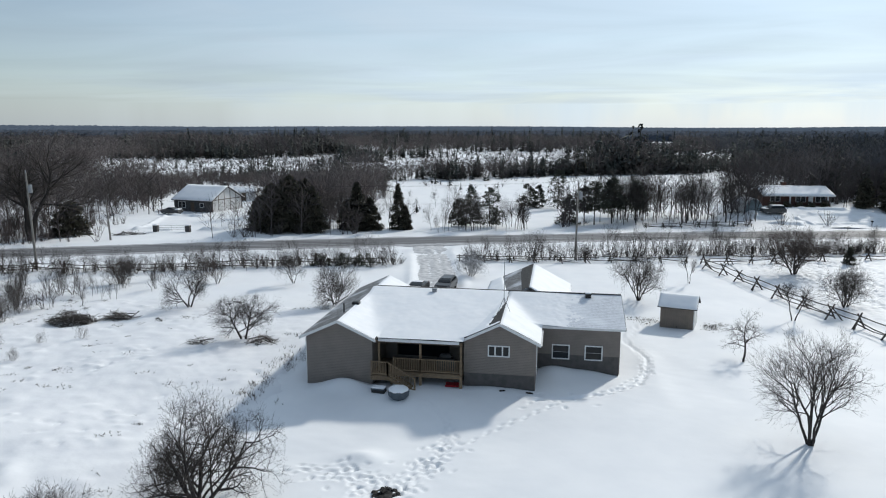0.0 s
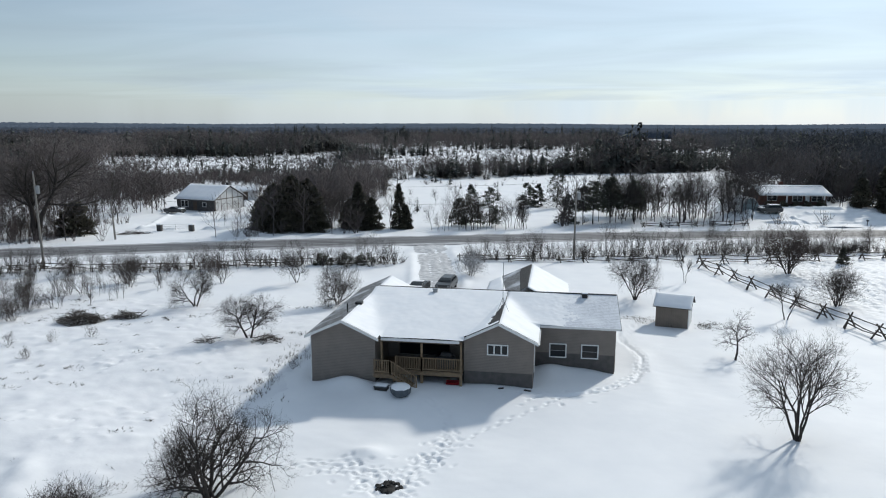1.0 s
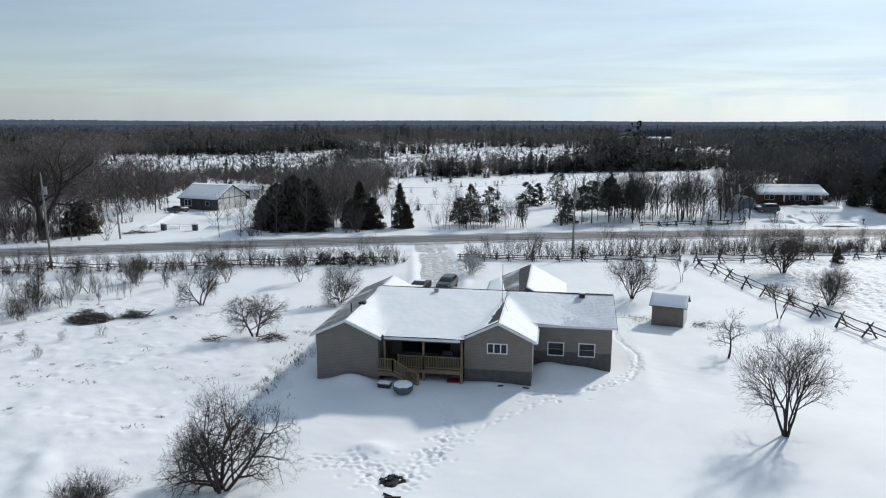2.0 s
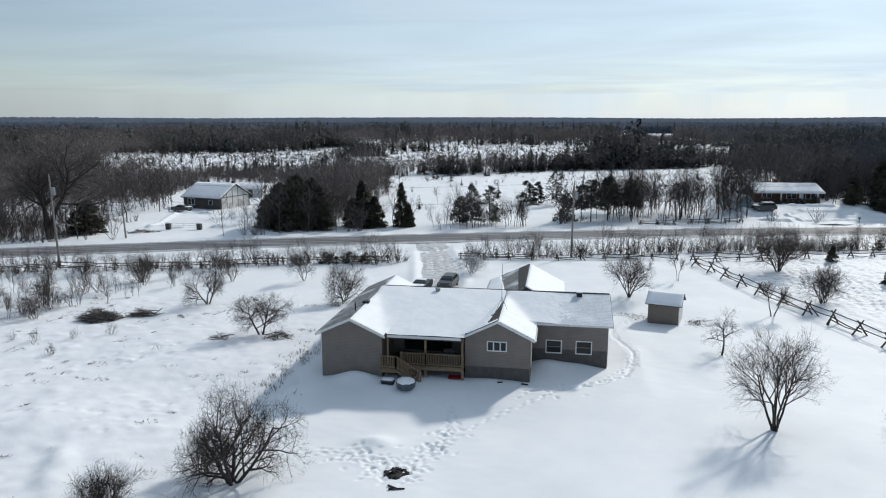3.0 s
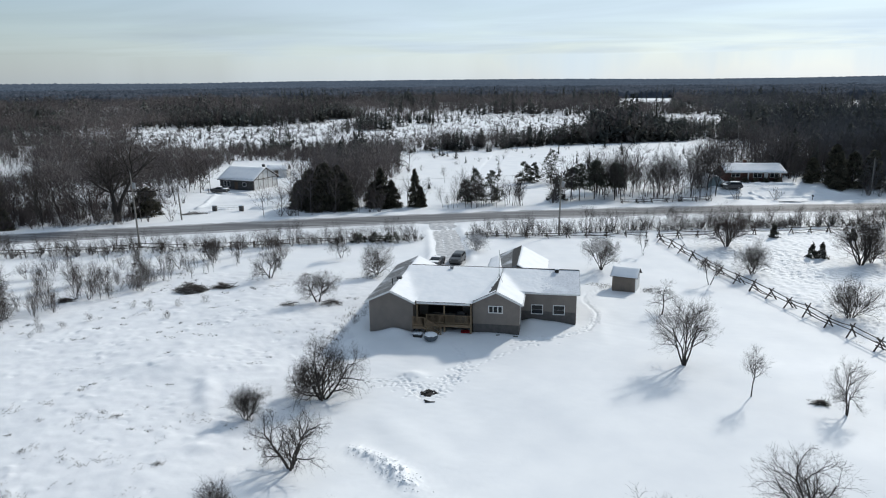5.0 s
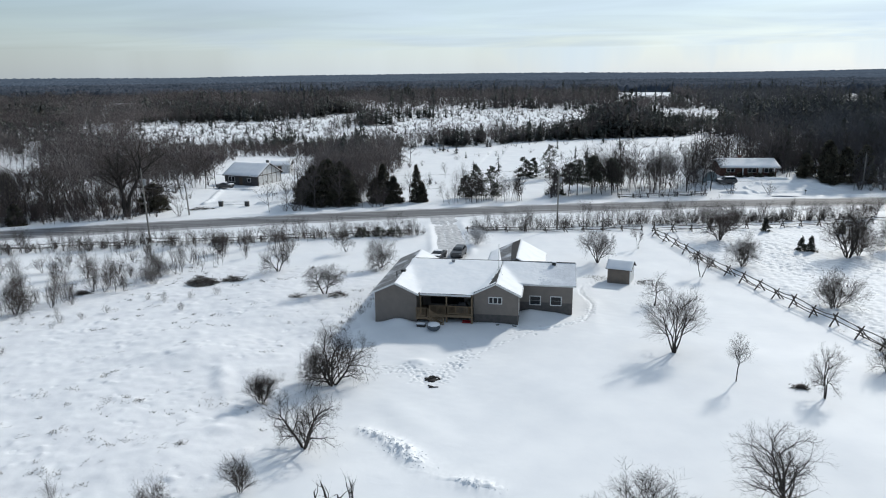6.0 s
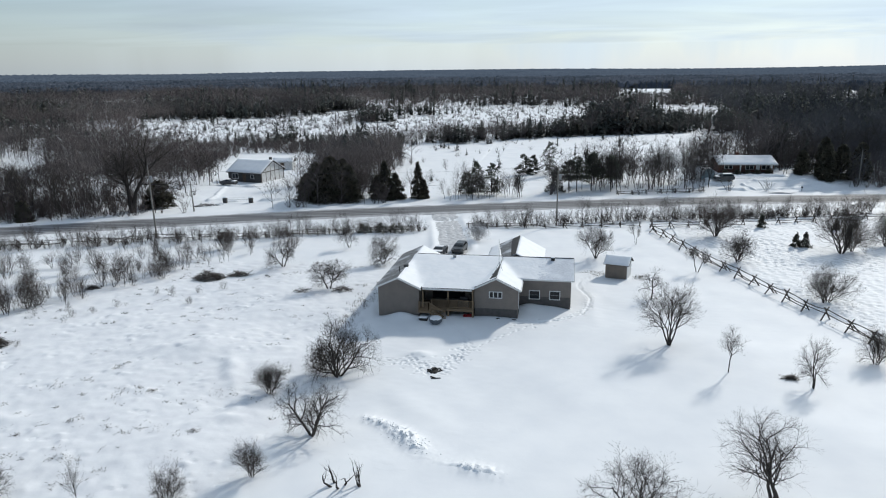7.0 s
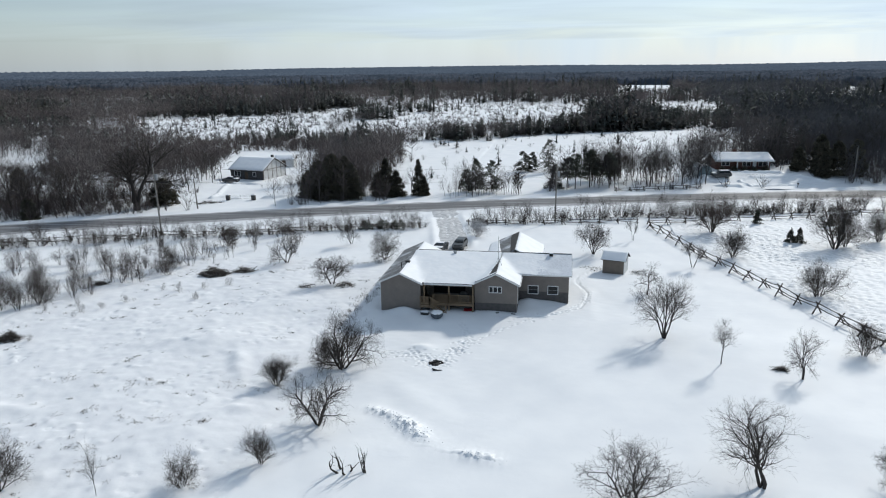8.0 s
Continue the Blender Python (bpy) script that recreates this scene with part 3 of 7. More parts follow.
def snow_patch(name, x0, x1, y0, y1, step, banks, ruts, rough, label):
    """A finer sheet of snow over a yard: ploughed banks, packed ruts and broken snow; it dips into the ground along its rim."""
    gx, gy = np.meshgrid(np.arange(x0, x1, step), np.arange(y0, y1, step))
    into = np.minimum(np.minimum(gx - x0, x1 - gx), np.minimum(gy - y0, y1 - gy)) + 1.2 * wave(gx, gy, 6, name)
    cover = smooth(0.2, 2.6, into)
    z = 0.10 + rough * wave(gx, gy, 1.8, name + "a", 20) + 0.6 * rough * wave(gx, gy, 0.9, name + "b", 20)
    for (ax, ay), (bx, by), wide, h in banks + ruts:
        d = math.hypot(bx - ax, by - ay)
        t = np.clip(((gx - ax) * (bx - ax) + (gy - ay) * (by - ay)) / d ** 2, 0, 1)
        away = np.hypot(gx - ax - t * (bx - ax), gy - ay - t * (by - ay)) + 0.25 * wave(gx, gy, 2.2, name + "c")
        z = z + h * np.exp(-(away / wide) ** 2) * (1 + 0.35 * wave(gx, gy, 2.6, name + "d"))
    z = ground_height(gx, gy) - 0.10 + cover * z
    ny, nx = gx.shape
    idx = np.arange(nx * ny).reshape(ny, nx)
    faces = np.stack([idx[:-1, :-1], idx[:-1, 1:], idx[1:, 1:], idx[1:, :-1]], -1).reshape(-1, 4)
    faces = faces[(cover.ravel()[faces] > 0.0).any(1)]
    ob = mesh_object(name, np.stack([gx, gy, z], -1).reshape(-1, 3), faces, SNOW, True)
    return tagged(ob, label, "snow", kind="structure")


def yards_across():
    snow_patch("yard_snow", 35.5, 76, 90, 106, 0.26,
               [((40.7, 91.2), (45.7, 92.2), 0.6, 0.4), ((48.1, 92.9), (46.0, 95.6), 0.4, 0.3), ((49.1, 93.2), (65.2, 97.1), 0.45, 0.3), ((46.0, 95.6), (49.3, 98.6), 0.5, 0.3), ((49.3, 98.6), (61.0, 100.6), 0.6, 0.32),
                ((48.5, 102.4), (57.0, 103.0), 0.5, 0.35), ((63, 101.2), (71.6, 99.2), 0.7, 0.4), ((38.5, 96.3), (38.5, 98.6), 0.7, 0.45), ((55.9, 96.3), (61.4, 98.1), 0.7, 0.25)],
               [((44.7, 91.8), (42.9, 96.2), 1.2, -0.22), ((44.0, 97.0), (48.8, 100.5), 1.0, -0.28), ((48.8, 100.5), (62.4, 102.0), 0.8, -0.28), ((62.4, 102.0), (72.8, 98.9), 0.9, -0.28)], 0.04, "ploughed and trodden snow of the yard across the road")
    snow_patch("yard_snow", -86, -55, 64, 92, 0.3,
               [((-72, 66), (-77, 84), 0.6, 0.4), ((-60, 68), (-56, 70), 0.8, 0.6), ((-76, 86.5), (-70, 86), 0.8, 0.5), ((-70, 65), (-66, 66.5), 0.7, 0.5)],
               [((-66, 66), (-70, 84), 0.5, -0.16), ((-64.3, 66), (-68, 84), 0.5, -0.16), ((-70, 84), (-76, 88), 0.9, -0.14)], 0.025, "trodden snow before the cottage")


def trampled_paddock():
    """Snow broken up by hooves beyond the rail fence: a finer sheet that dips into the ground along its rim."""
    xs, ys = np.arange(24, 74, 0.225), np.arange(-26, 66, 0.225)
    gx, gy = np.meshgrid(xs, ys)
    line = 36.3 - 0.318 * (gy - 0.8)
    into = np.minimum(gx - line, 73 - gx)
    road = (51.0 + 0.297 * (gx - 20)) - gy
    into = np.minimum(np.minimum(into, road), gy + 25)
    cover = smooth(0.0, 1.6, into)
    worn = 0.35 + 0.65 * smooth(-0.3, 0.5, wave(gx, gy, 13, "worn"))
    rough = 0.055 * wave(gx, gy, 2.1, "hoof", 24) + 0.06 * wave(gx, gy, 0.8, "hoof_fine", 24)
    dents = smooth(0.05, 0.45, wave(gx, gy, 0.9, "dent", 30)) + smooth(0.1, 0.5, wave(gx, gy, 0.7, "dent_too", 30))
    z = ground_height(gx, gy) - 0.08 + cover * (0.24 + worn * (rough - 0.13 * dents))
    nx, ny = len(xs), len(ys)
    idx = np.arange(nx * ny).reshape(ny, nx)
    faces = np.stack([idx[:-1, :-1], idx[:-1, 1:], idx[1:, 1:], idx[1:, :-1]], -1).reshape(-1, 4)
    faces = faces[(cover.ravel()[faces] > 0.0).any(1)]
    ob = mesh_object("paddock_snow", np.stack([gx, gy, z], -1).reshape(-1, 3), faces, SNOW, True)
    tagged(ob, "trampled, hoof-marked snow of the paddock", "snow", kind="structure")


def crusted_field():
    """The rough field to the west: wind crust, hummocks over tussocks and pits, as a finer sheet that dips into the ground along its rim."""
    xs, ys = np.arange(-62, -15, 0.19), np.arange(-46, 22, 0.19)
    gx, gy = np.meshgrid(xs, ys)
    into = np.minimum(np.minimum(gx + 62, -15.5 - gx), np.minimum(gy + 46, 22 - gy)) + 1.2 * wave(gx, gy, 7, "crust_rim")
    cover = smooth(0.2, 4.0, into)
    patchy = smooth(-0.25, 0.45, wave(gx, gy, 11, "crust_where", 20))
    z = patchy * (0.016 * wave(gx, gy, 2.3, "crust", 24) + 0.020 * wave(gx, gy, 1.0, "crust_fine", 24)) + 0.012 * wave(gx, gy, 5.0, "crust_broad", 20)
    rng = np.random.RandomState(17)
    for _ in range(2400):
        cx, cy = rng.uniform(-60, -17), rng.uniform(-44, 20)
        if float(wave(np.float64(cx), np.float64(cy), 9, "tussocks", 18)) < rng.normal(0.3, 0.22):
            continue
        size, h = rng.uniform(0.13, 0.32), rng.choice((0.09, 0.12, -0.12)) * rng.uniform(0.5, 1.2)
        i0, i1 = np.searchsorted(xs, (cx - 1.6, cx + 1.6))
        j0, j1 = np.searchsorted(ys, (cy - 1.6, cy + 1.6))
        z[j0:j1, i0:i1] += h * blob(gx[j0:j1, i0:i1], gy[j0:j1, i0:i1], cx, cy, size * rng.uniform(1.0, 1.7), size, rng.uniform(0, 180))
    # a few long wind-cut drifts
    for cx, cy, sx, sy, turn, h in ((-26.5, -17.5, 3.0, 0.8, -65, 0.30), (-44, -30.5, 5.0, 0.9, 4, 0.30), (-35, -14, 4.5, 1.6, 20, 0.26), (-52, -22, 1.4, 3.0, 10, 0.22), (-22.5, -27.0, 3.2, 0.8, 35, 0.24)):
        z = z + h * blob(gx, gy, cx, cy, sx, sy, turn) * (1 + 0.4 * wave(gx, gy, 1.5, "cut"))
    z = ground_height(gx, gy) - 0.12 + cover * (0.19 + z)
    ny, nx = gx.shape
    idx = np.arange(nx * ny).reshape(ny, nx)
    faces = np.stack([idx[:-1, :-1], idx[:-1, 1:], idx[1:, 1:], idx[1:, :-1]], -1).reshape(-1, 4)
    faces = faces[(cover.ravel()[faces] > 0.0).any(1)]
    ob = mesh_object("field_snow", np.stack([gx, gy, z], -1).reshape(-1, 3), faces, SNOW_CRUST, True)
    tagged(ob, "wind-crusted, lumpy snow over tussocks on the rough field", "snow", kind="structure")


build_ground()
build_roads()
crusted_field()
snow_patch("bank_snow", -13.5, 3.0, -35.0, -22.5, 0.12, [], [], 0.006, "low banks of broken snow pushed up in the back yard")
snow_clods()
trampled_paddock()
yards_across()

# ---- trees: generators ----


class Wood:
    """Collects tubes and slivers into one mesh."""

    def __init__(self):
        self.v, self.f = [], []

    def tube(self, pts, radii, sides=3):
        base = len(self.v)
        for i, (p, r) in enumerate(zip(pts, radii)):
            d = (pts[min(i + 1, len(pts) - 1)] - pts[max(i - 1, 0)]).normalized()
            a = d.orthogonal().normalized()
            b = d.cross(a)
            for k in range(sides):
                t = 2 * math.pi * k / sides
                self.v.append(p + (a * math.cos(t) + b * math.sin(t)) * r)
        for i in range(len(pts) - 1):
            for k in range(sides):
                j = (k + 1) % sides
                a0, a1 = base + i * sides + k, base + i * sides + j
                self.f.append((a0, a1, a1 + sides))
                self.f.append((a0, a1 + sides, a0 + sides))

    def sliver(self, p, q, w):
        d = (q - p).normalized()
        a = d.orthogonal().normalized() * w
        a.rotate(Matrix.Rotation(random.uniform(0, 3.14), 3, d))
        n = len(self.v)
        self.v += [p - a, p + a, q]
        self.f.append((n, n + 1, n + 2))

    def arrays(self):
        return np.array([tuple(v) for v in self.v], float).reshape(-1, 3), np.array(self.f, np.int32).reshape(-1, 3)


def grow(big, fine, p, d, length, r, level, top, kids, spread, lift, rng, wiggle=0.16, first=0.38, stout=2):
    seg = (5, 4, 3, 2, 1, 1)[level]
    pts, dirs = [p], []
    for i in range(seg):
        d = (d + Vector((rng.gauss(0, wiggle), rng.gauss(0, wiggle), rng.gauss(0, wiggle) + lift))).normalized()
        p = p + d * (length / seg)
        pts.append(p)
        dirs.append(d)
    radii = [r * (1 - 0.62 * i / seg) for i in range(seg + 1)]
    if level >= top:
        bend = pts[0].lerp(pts[-1], 0.5) + Vector((rng.gauss(0, 0.06), rng.gauss(0, 0.06), rng.gauss(0, 0.06))) * length
        fine.sliver(pts[0], bend, 0.0085)
        fine.sliver(bend, pts[-1], 0.0065)
        return
    if level < 3:
        (big if level < stout else fine).tube(pts, radii, (6, 5, 3)[level])
    else:
        fine.sliver(pts[0], pts[-1], max(r, 0.010))
    n = kids[level]
    for k in range(n):
        start = 0.22 if level else first
        t = start + (1.0 - start) * (k + rng.random()) / n
        i = min(int(t * seg), seg - 1)
        q = pts[i].lerp(pts[i + 1], t * seg - i)
        side = dirs[i].orthogonal().normalized()
        side.rotate(Matrix.Rotation(k * 2.4 + rng.uniform(-0.6, 0.6), 3, dirs[i]))
        nd = (dirs[i] * math.cos(spread) + side * math.sin(spread) * rng.uniform(0.7, 1.3)).normalized()
        grow(big, fine, q, nd, length * rng.uniform(0.50, 0.82) * (1.12 - 0.45 * t) * (1.5 if level + 1 == top else 1.0), radii[i] * 0.62, level + 1, top, kids, spread, lift, rng, wiggle, first, stout)


def bare_tree(name, seed, height, width, stems=1, lean=0.35, top=4, kids=(6, 6, 5, 4), spread=0.75, lift=0.05, girth=0.02, trunk_free=0.0,
              bark=None, twig=None, wiggle=0.16, first=0.38):
    """A leafless tree or shrub of that height and width, standing at the origin: an empty with its trunk and its crown."""
    rng = random.Random(seed)
    random.seed(seed)
    big, fine = Wood(), Wood()
    for s in range(stems):
        a = 2 * math.pi * s / stems + rng.uniform(-0.5, 0.5)
        tilt = lean * rng.uniform(0.6, 1.3) if stems > 1 else lean * 0.3
        d = Vector((math.cos(a) * tilt, math.sin(a) * tilt, 1)).normalized()
        p = Vector((math.cos(a), math.sin(a), 0)) * (0.12 * (stems > 1))
        if trunk_free:
            q = p + d * trunk_free
            big.tube([p - Vector((0, 0, 0.25)), p.lerp(q, 0.5), q], [height * girth * 1.25, height * girth * 1.05, height * girth], 7)
            p = q
        else:
            p = p - Vector((0, 0, 0.2))
        grow(big, fine, p, d, height * rng.uniform(0.55, 0.75), height * girth, 0, top, kids, spread, lift, rng, wiggle, first, 2 if height > 4 else 1)
    bv, bf = big.arrays()
    fv, ff = fine.arrays()
    both = np.vstack([bv, fv])
    sz = height / np.percentile(both[:, 2], 99.5)
    half = max(np.percentile(np.abs(both[:, 0] - 0), 98.5), np.percentile(np.abs(both[:, 1]), 98.5))
    sx = width / 2 / half
    scale = np.array([sx, sx, sz])
    root = new(name)
    for pn, v, f, m in (("trunk", bv, bf, bark or BARK), ("crown", fv, ff, twig or TWIG)):
        ob = mesh_object(pn, v * scale, f, m, pn == "trunk")
        ob.parent = root
    return root


def needle_cloud(rng, n, shape, size, flat=0.5):
    """Small needle sprays as loose triangles; shape() gives each one's place and outward way."""
    v, f = [], []
    for _ in range(n):
        p, out = shape(rng)
        s = size * rng.uniform(0.6, 1.5)
        a = (out + Vector((rng.gauss(0, 0.5), rng.gauss(0, 0.5), rng.gauss(0, 0.4)))).normalized()
        b = a.cross(Vector((rng.gauss(0, 1), rng.gauss(0, 1), rng.gauss(0, 1)))).normalized()
        k = len(v)
        v += [p - b * s * flat, p + b * s * flat, p + a * s]
        f.append((k, k + 1, k + 2))
    return v, f


def conifer(name, seed, height, width, n, size, mat, ragged=0.25, low=0.04, power=0.8, rounded=False, boughs_per_m=9):
    """A cedar, spruce or pine: a trunk and a crown of many needle sprays on drooping boughs with gaps between them."""
    rng = random.Random(seed)
    boughs = []
    k = max(24, int(height * boughs_per_m))
    for i in range(k):
        t = low + (1 - low) * (i + rng.random()) / k
        taper = math.sin(math.pi * min(1.0, 0.22 + 0.74 * t)) ** 0.7 if rounded else (1 - t) ** power
        reach = width / 2 * taper * rng.uniform(1 - ragged, 1 + ragged * 0.6) + 0.08
        a = rng.uniform(0, 6.283)
        boughs.append((t, a, reach))

    def shape(r):
        t, a, reach = boughs[int(len(boughs) * r.random() ** 1.25)]
        u = r.random() ** 0.55
        a2 = a + r.gauss(0, 0.22)
        p = Vector((math.cos(a2) * reach * u, math.sin(a2) * reach * u, height * (t + r.gauss(0, 0.012)) - 0.12 * reach * u * u + r.gauss(0, 0.12)))
        p.z = max(p.z, 0.05)
        return p, Vector((math.cos(a2), math.sin(a2), 0.25))

    v, f = needle_cloud(rng, n, shape, size)
    wood = Wood()
    wood.tube([Vector((0, 0, -0.2)), Vector((0.03 * height * rng.uniform(-1, 1), 0, height * 0.55)), Vector((0, 0, height * 0.98))],
              [height * 0.016, height * 0.009, 0.01], 5)
    for t, a, reach in boughs:
        wood.sliver(Vector((0, 0, height * t)), Vector((math.cos(a) * reach * 0.85, math.sin(a) * reach * 0.85, height * t - 0.1 * reach)), 0.025)
    root = new(name)
    wv, wf = wood.arrays()
    for pn, vv, ff, m in (("trunk", wv, wf, BARK), ("crown", np.array([tuple(p) for p in v]), np.array(f, np.int32), mat)):
        ob = mesh_object(pn, vv, ff, m)
        ob.parent = root
        if pn == "crown":
            c = np.array([0, 0, height * 0.35])
            rough = np.repeat(np.random.RandomState(seed).normal(0, 1.2, (len(ff), 3)), 3, axis=0)
            d = (vv - c) * np.array([1, 1, 0.6])
            set_outward(ob.data, d / np.linalg.norm(d, axis=1, keepdims=True) + rough)
    return root


def plant(root, x, y, turn=0.0, size=1.0, label="", category="tree", group="", sink=0.05):
    root.matrix_basis = Matrix.Translation((x, y, gz(x, y) - sink)) @ pose(0, 0, 0, 0, 0, turn) @ Matrix.Diagonal((size, size, size, 1))
    return tagged(root, label, category, group)


def plant_copy(src, x, y, turn, size, label="", category="", group="", sink=0.05):
    m = Matrix.Translation((x, y, gz(x, y) - sink)) @ pose(0, 0, 0, 0, 0, turn) @ Matrix.Diagonal((size, size, size, 1))
    keep, src.scale = src.scale.copy(), (1, 1, 1)
    ob = copy_thing(src, m)
    src.scale = keep
    return tagged(ob, label, category, group)


# ---- trees and shrubs of the yard ----


def yard_trees():
    plant(bare_tree("tree", 6, 6.7, 7.0, 5, 0.42, 4, (7, 6, 5, 4), 0.62, 0.045, 0.015, 0.5, first=0.25, wiggle=0.15), 15.9, -5.9, 20,
          label="bare wild apple tree with three dark stems in the snow")
    plant(bare_tree("tree", 5, 4.7, 2.9, 1, 0.15, 4, (12, 6, 5, 3), 0.72, 0.06, 0.017, 1.9, first=0.04), 20.2, -12.8, 0,
          label="slender bare tree with a small rounded crown")
    plant(bare_tree("tree", 9, 4.0, 4.0, 1, 0.9, 4, (9, 6, 5, 3), 0.8, 0.04, 0.021, 0.7, wiggle=0.3, first=0.12), 15.7, 8.7, 40,
          label="small bare tree with a crooked trunk beside the shed path")
    plant(bare_tree("tree", 12, 4.6, 4.4, 2, 0.3, 4, (8, 6, 5, 3), 0.7, 0.06, 0.019, 0.6, wiggle=0.2, first=0.14), 26.7, -15.4, 80,
          label="bare tree with a broken limb lying at its foot")
    plant(bare_tree("tree", 88, 5.6, 7.0, 3, 0.48, 4, (7, 6, 5, 4), 0.75, 0.05, 0.02, 0.5, wiggle=0.2, first=0.15), 18.9, -32.9, 190,
          label="bare spreading apple tree with a split dark trunk")
    plant(bare_tree("tree", 17, 5.2, 8.0, 3, 0.45, 4, (7, 6, 5, 4), 0.8, 0.03, 0.017, 0.4, first=0.15), 9.5, -38.7, 30,
          label="wide bare apple tree with a dense twiggy crown")
    plant(bare_tree("tree", 19, 3.4, 4.6, 2, 0.5, 4, (8, 7, 5, 3), 0.9, 0.02, 0.024, 0.3), 27.4, -32.3, 70,
          label="low bare tree leaning over the open snow")
    plant(bare_tree("tree", 23, 5.9, 6.9, 4, 0.5, 4, (9, 7, 6, 4), 0.95, 0.04, 0.024, first=0.06, wiggle=0.18), -16.1, -16.7, 0,
          label="dense twiggy bare apple tree near the fire pit")
    plant(bare_tree("shrub", 24, 3.4, 3.4, 5, 0.6, 4, (6, 6, 5, 4), 0.85, 0.03, 0.012, first=0.1), -18.2, -16.2, 0, label="low tangle of bare suckers beside an apple tree", category="shrub")
    plant(bare_tree("shrub", 27, 2.9, 3.0, 7, 0.45, 3, (9, 8, 6), 0.65, 0.06, 0.012, first=0.12), -21.0, -21.4, 0, label="rounded bare shrub with many upright stems", category="shrub")
    plant(bare_tree("tree", 29, 4.5, 5.9, 3, 0.75, 4, (8, 7, 5, 4), 0.85, 0.03, 0.027, 0.5, first=0.08), -14.4, -28.6, 50,
          label="low spreading bare tree with forked trunk")
    plant(bare_tree("shrub", 31, 2.9, 2.5, 5, 0.35, 3, (9, 8, 5), 0.65, 0.07, 0.013, first=0.15), -16.5, -35.1, 0, label="small bare shrub on the open snow", category="shrub")
    plant(bare_tree("tree", 35, 4.3, 2.2, 1, 0.1, 3, (14, 6, 5), 0.55, 0.10, 0.015, 0.6, first=0.15), -26.0, -40.7, 0, label="thin bare sapling with fine upright twigs")
    plant(bare_tree("shrub", 37, 2.6, 3.1, 6, 0.55, 3, (9, 7, 5), 0.7, 0.05, 0.013, first=0.15), -20.9, -38.6, 0, label="bare shrub with spreading stems", category="shrub")
    plant(bare_tree("shrub", 39, 3.8, 4.1, 6, 0.5, 4, (7, 7, 5, 4), 0.75, 0.04, 0.013, first=0.1), -33.2, -41.1, 0, label="dense bare shrub at the field edge", category="shrub")
    plant(bare_tree("dead_shrub", 41, 2.0, 2.6, 4, 0.8, 2, (2, 2), 0.5, 0.08, 0.034, wiggle=0.24), -10.1, -35.3, 30, label="dead shrub of a few thick crooked stems", category="shrub")
    plant(bare_tree("dead_shrub", 43, 2.3, 1.5, 5, 0.35, 2, (3, 2), 0.5, 0.1, 0.034, wiggle=0.2), -8.6, -35.2, 0, label="dead upright shrub of short dark stems", category="shrub")
    # towards the road
    plant(bare_tree("tree", 45, 4.6, 6.6, 3, 0.75, 4, (8, 7, 5, 4), 0.8, 0.05, 0.02, 0.5, wiggle=0.2, first=0.15), -35.2, 17.4, 0, label="bare apple tree with a flat spreading crown")
    plant(bare_tree("tree", 47, 4.1, 5.2, 2, 0.3, 4, (10, 8, 6, 4), 0.85, 0.03, 0.02, 0.5, first=0.1), -25.2, 8.3, 0, label="twiggy bare tree with brush at its foot")
    plant(bare_tree("shrub", 49, 4.6, 4.6, 5, 0.42, 4, (8, 7, 5, 4), 0.75, 0.05, 0.013, first=0.1), -21.3, 21.4, 0, label="tall bare shrub beside the house", category="shrub")
    plant(bare_tree("shrub", 51, 3.7, 3.9, 3, 0.45, 4, (8, 8, 5, 3), 0.8, 0.04, 0.015, 0.3), -28.9, 29.6, 0, label="bare shrub on a short trunk", category="shrub")
    plant(bare_tree("shrub", 52, 3.2, 4.6, 6, 0.55, 3, (9, 8, 6), 0.8, 0.04, 0.011, first=0.12, twig=FROSTED), -9.0, 37.0, 0, label="pale frosted shrub beside the drive", category="shrub")
    plant(bare_tree("tree", 53, 5.2, 5.4, 4, 0.4, 4, (8, 7, 6, 4), 0.7, 0.05, 0.018, 0.3, first=0.15), 9.9, 28.2, 0, label="bare multi-stemmed tree behind the shed")
    plant(bare_tree("tree", 55, 3.8, 3.6, 2, 0.3, 4, (9, 7, 5, 3), 0.7, 0.06, 0.017, 0.7), 23.5, 22.4, 0, label="small bare tree growing against the rail fence")
    plant(bare_tree("tree", 57, 3.8, 2.6, 2, 0.25, 3, (10, 7, 5), 0.65, 0.07, 0.015, 0.5), 16.6, 37.5, 0, label="small bare tree by the corner of the fence")
    plant(bare_tree("shrub", 59, 3.6, 3.4, 6, 0.45, 3, (10, 8, 6), 0.75, 0.05, 0.014, first=0.1), 34.2, -9.0, 0, label="dark bare shrub tangled in the rail fence", category="shrub")
    # paddock
    for seed, x, y, h, w, tw in ((61, 36.3, 10.6, 4.7, 6.8, TWIG), (63, 46.6, 35.1, 8.0, 9.0, TWIG), (65, 30.3, 44.7, 6.6, 9.2, TWIG_RED), (67, 30.1, 28.1, 5.0, 5.4, TWIG),
                                 (69, 55.0, 40.8, 5.7, 5.4, TWIG), (70, 48.5, 36.5, 6.6, 5.5, TWIG_RED), (74, 62.0, 38.0, 6.0, 6.0, TWIG)):
        plant(bare_tree("shrub", seed, h, w, 7, 0.55, 4, (7, 6, 5, 4), 0.7, 0.05, 0.013, twig=tw, first=0.12), x, y, 0,
              label="broad bare bush with a dense fan of branches", category="shrub", group="paddock bushes")
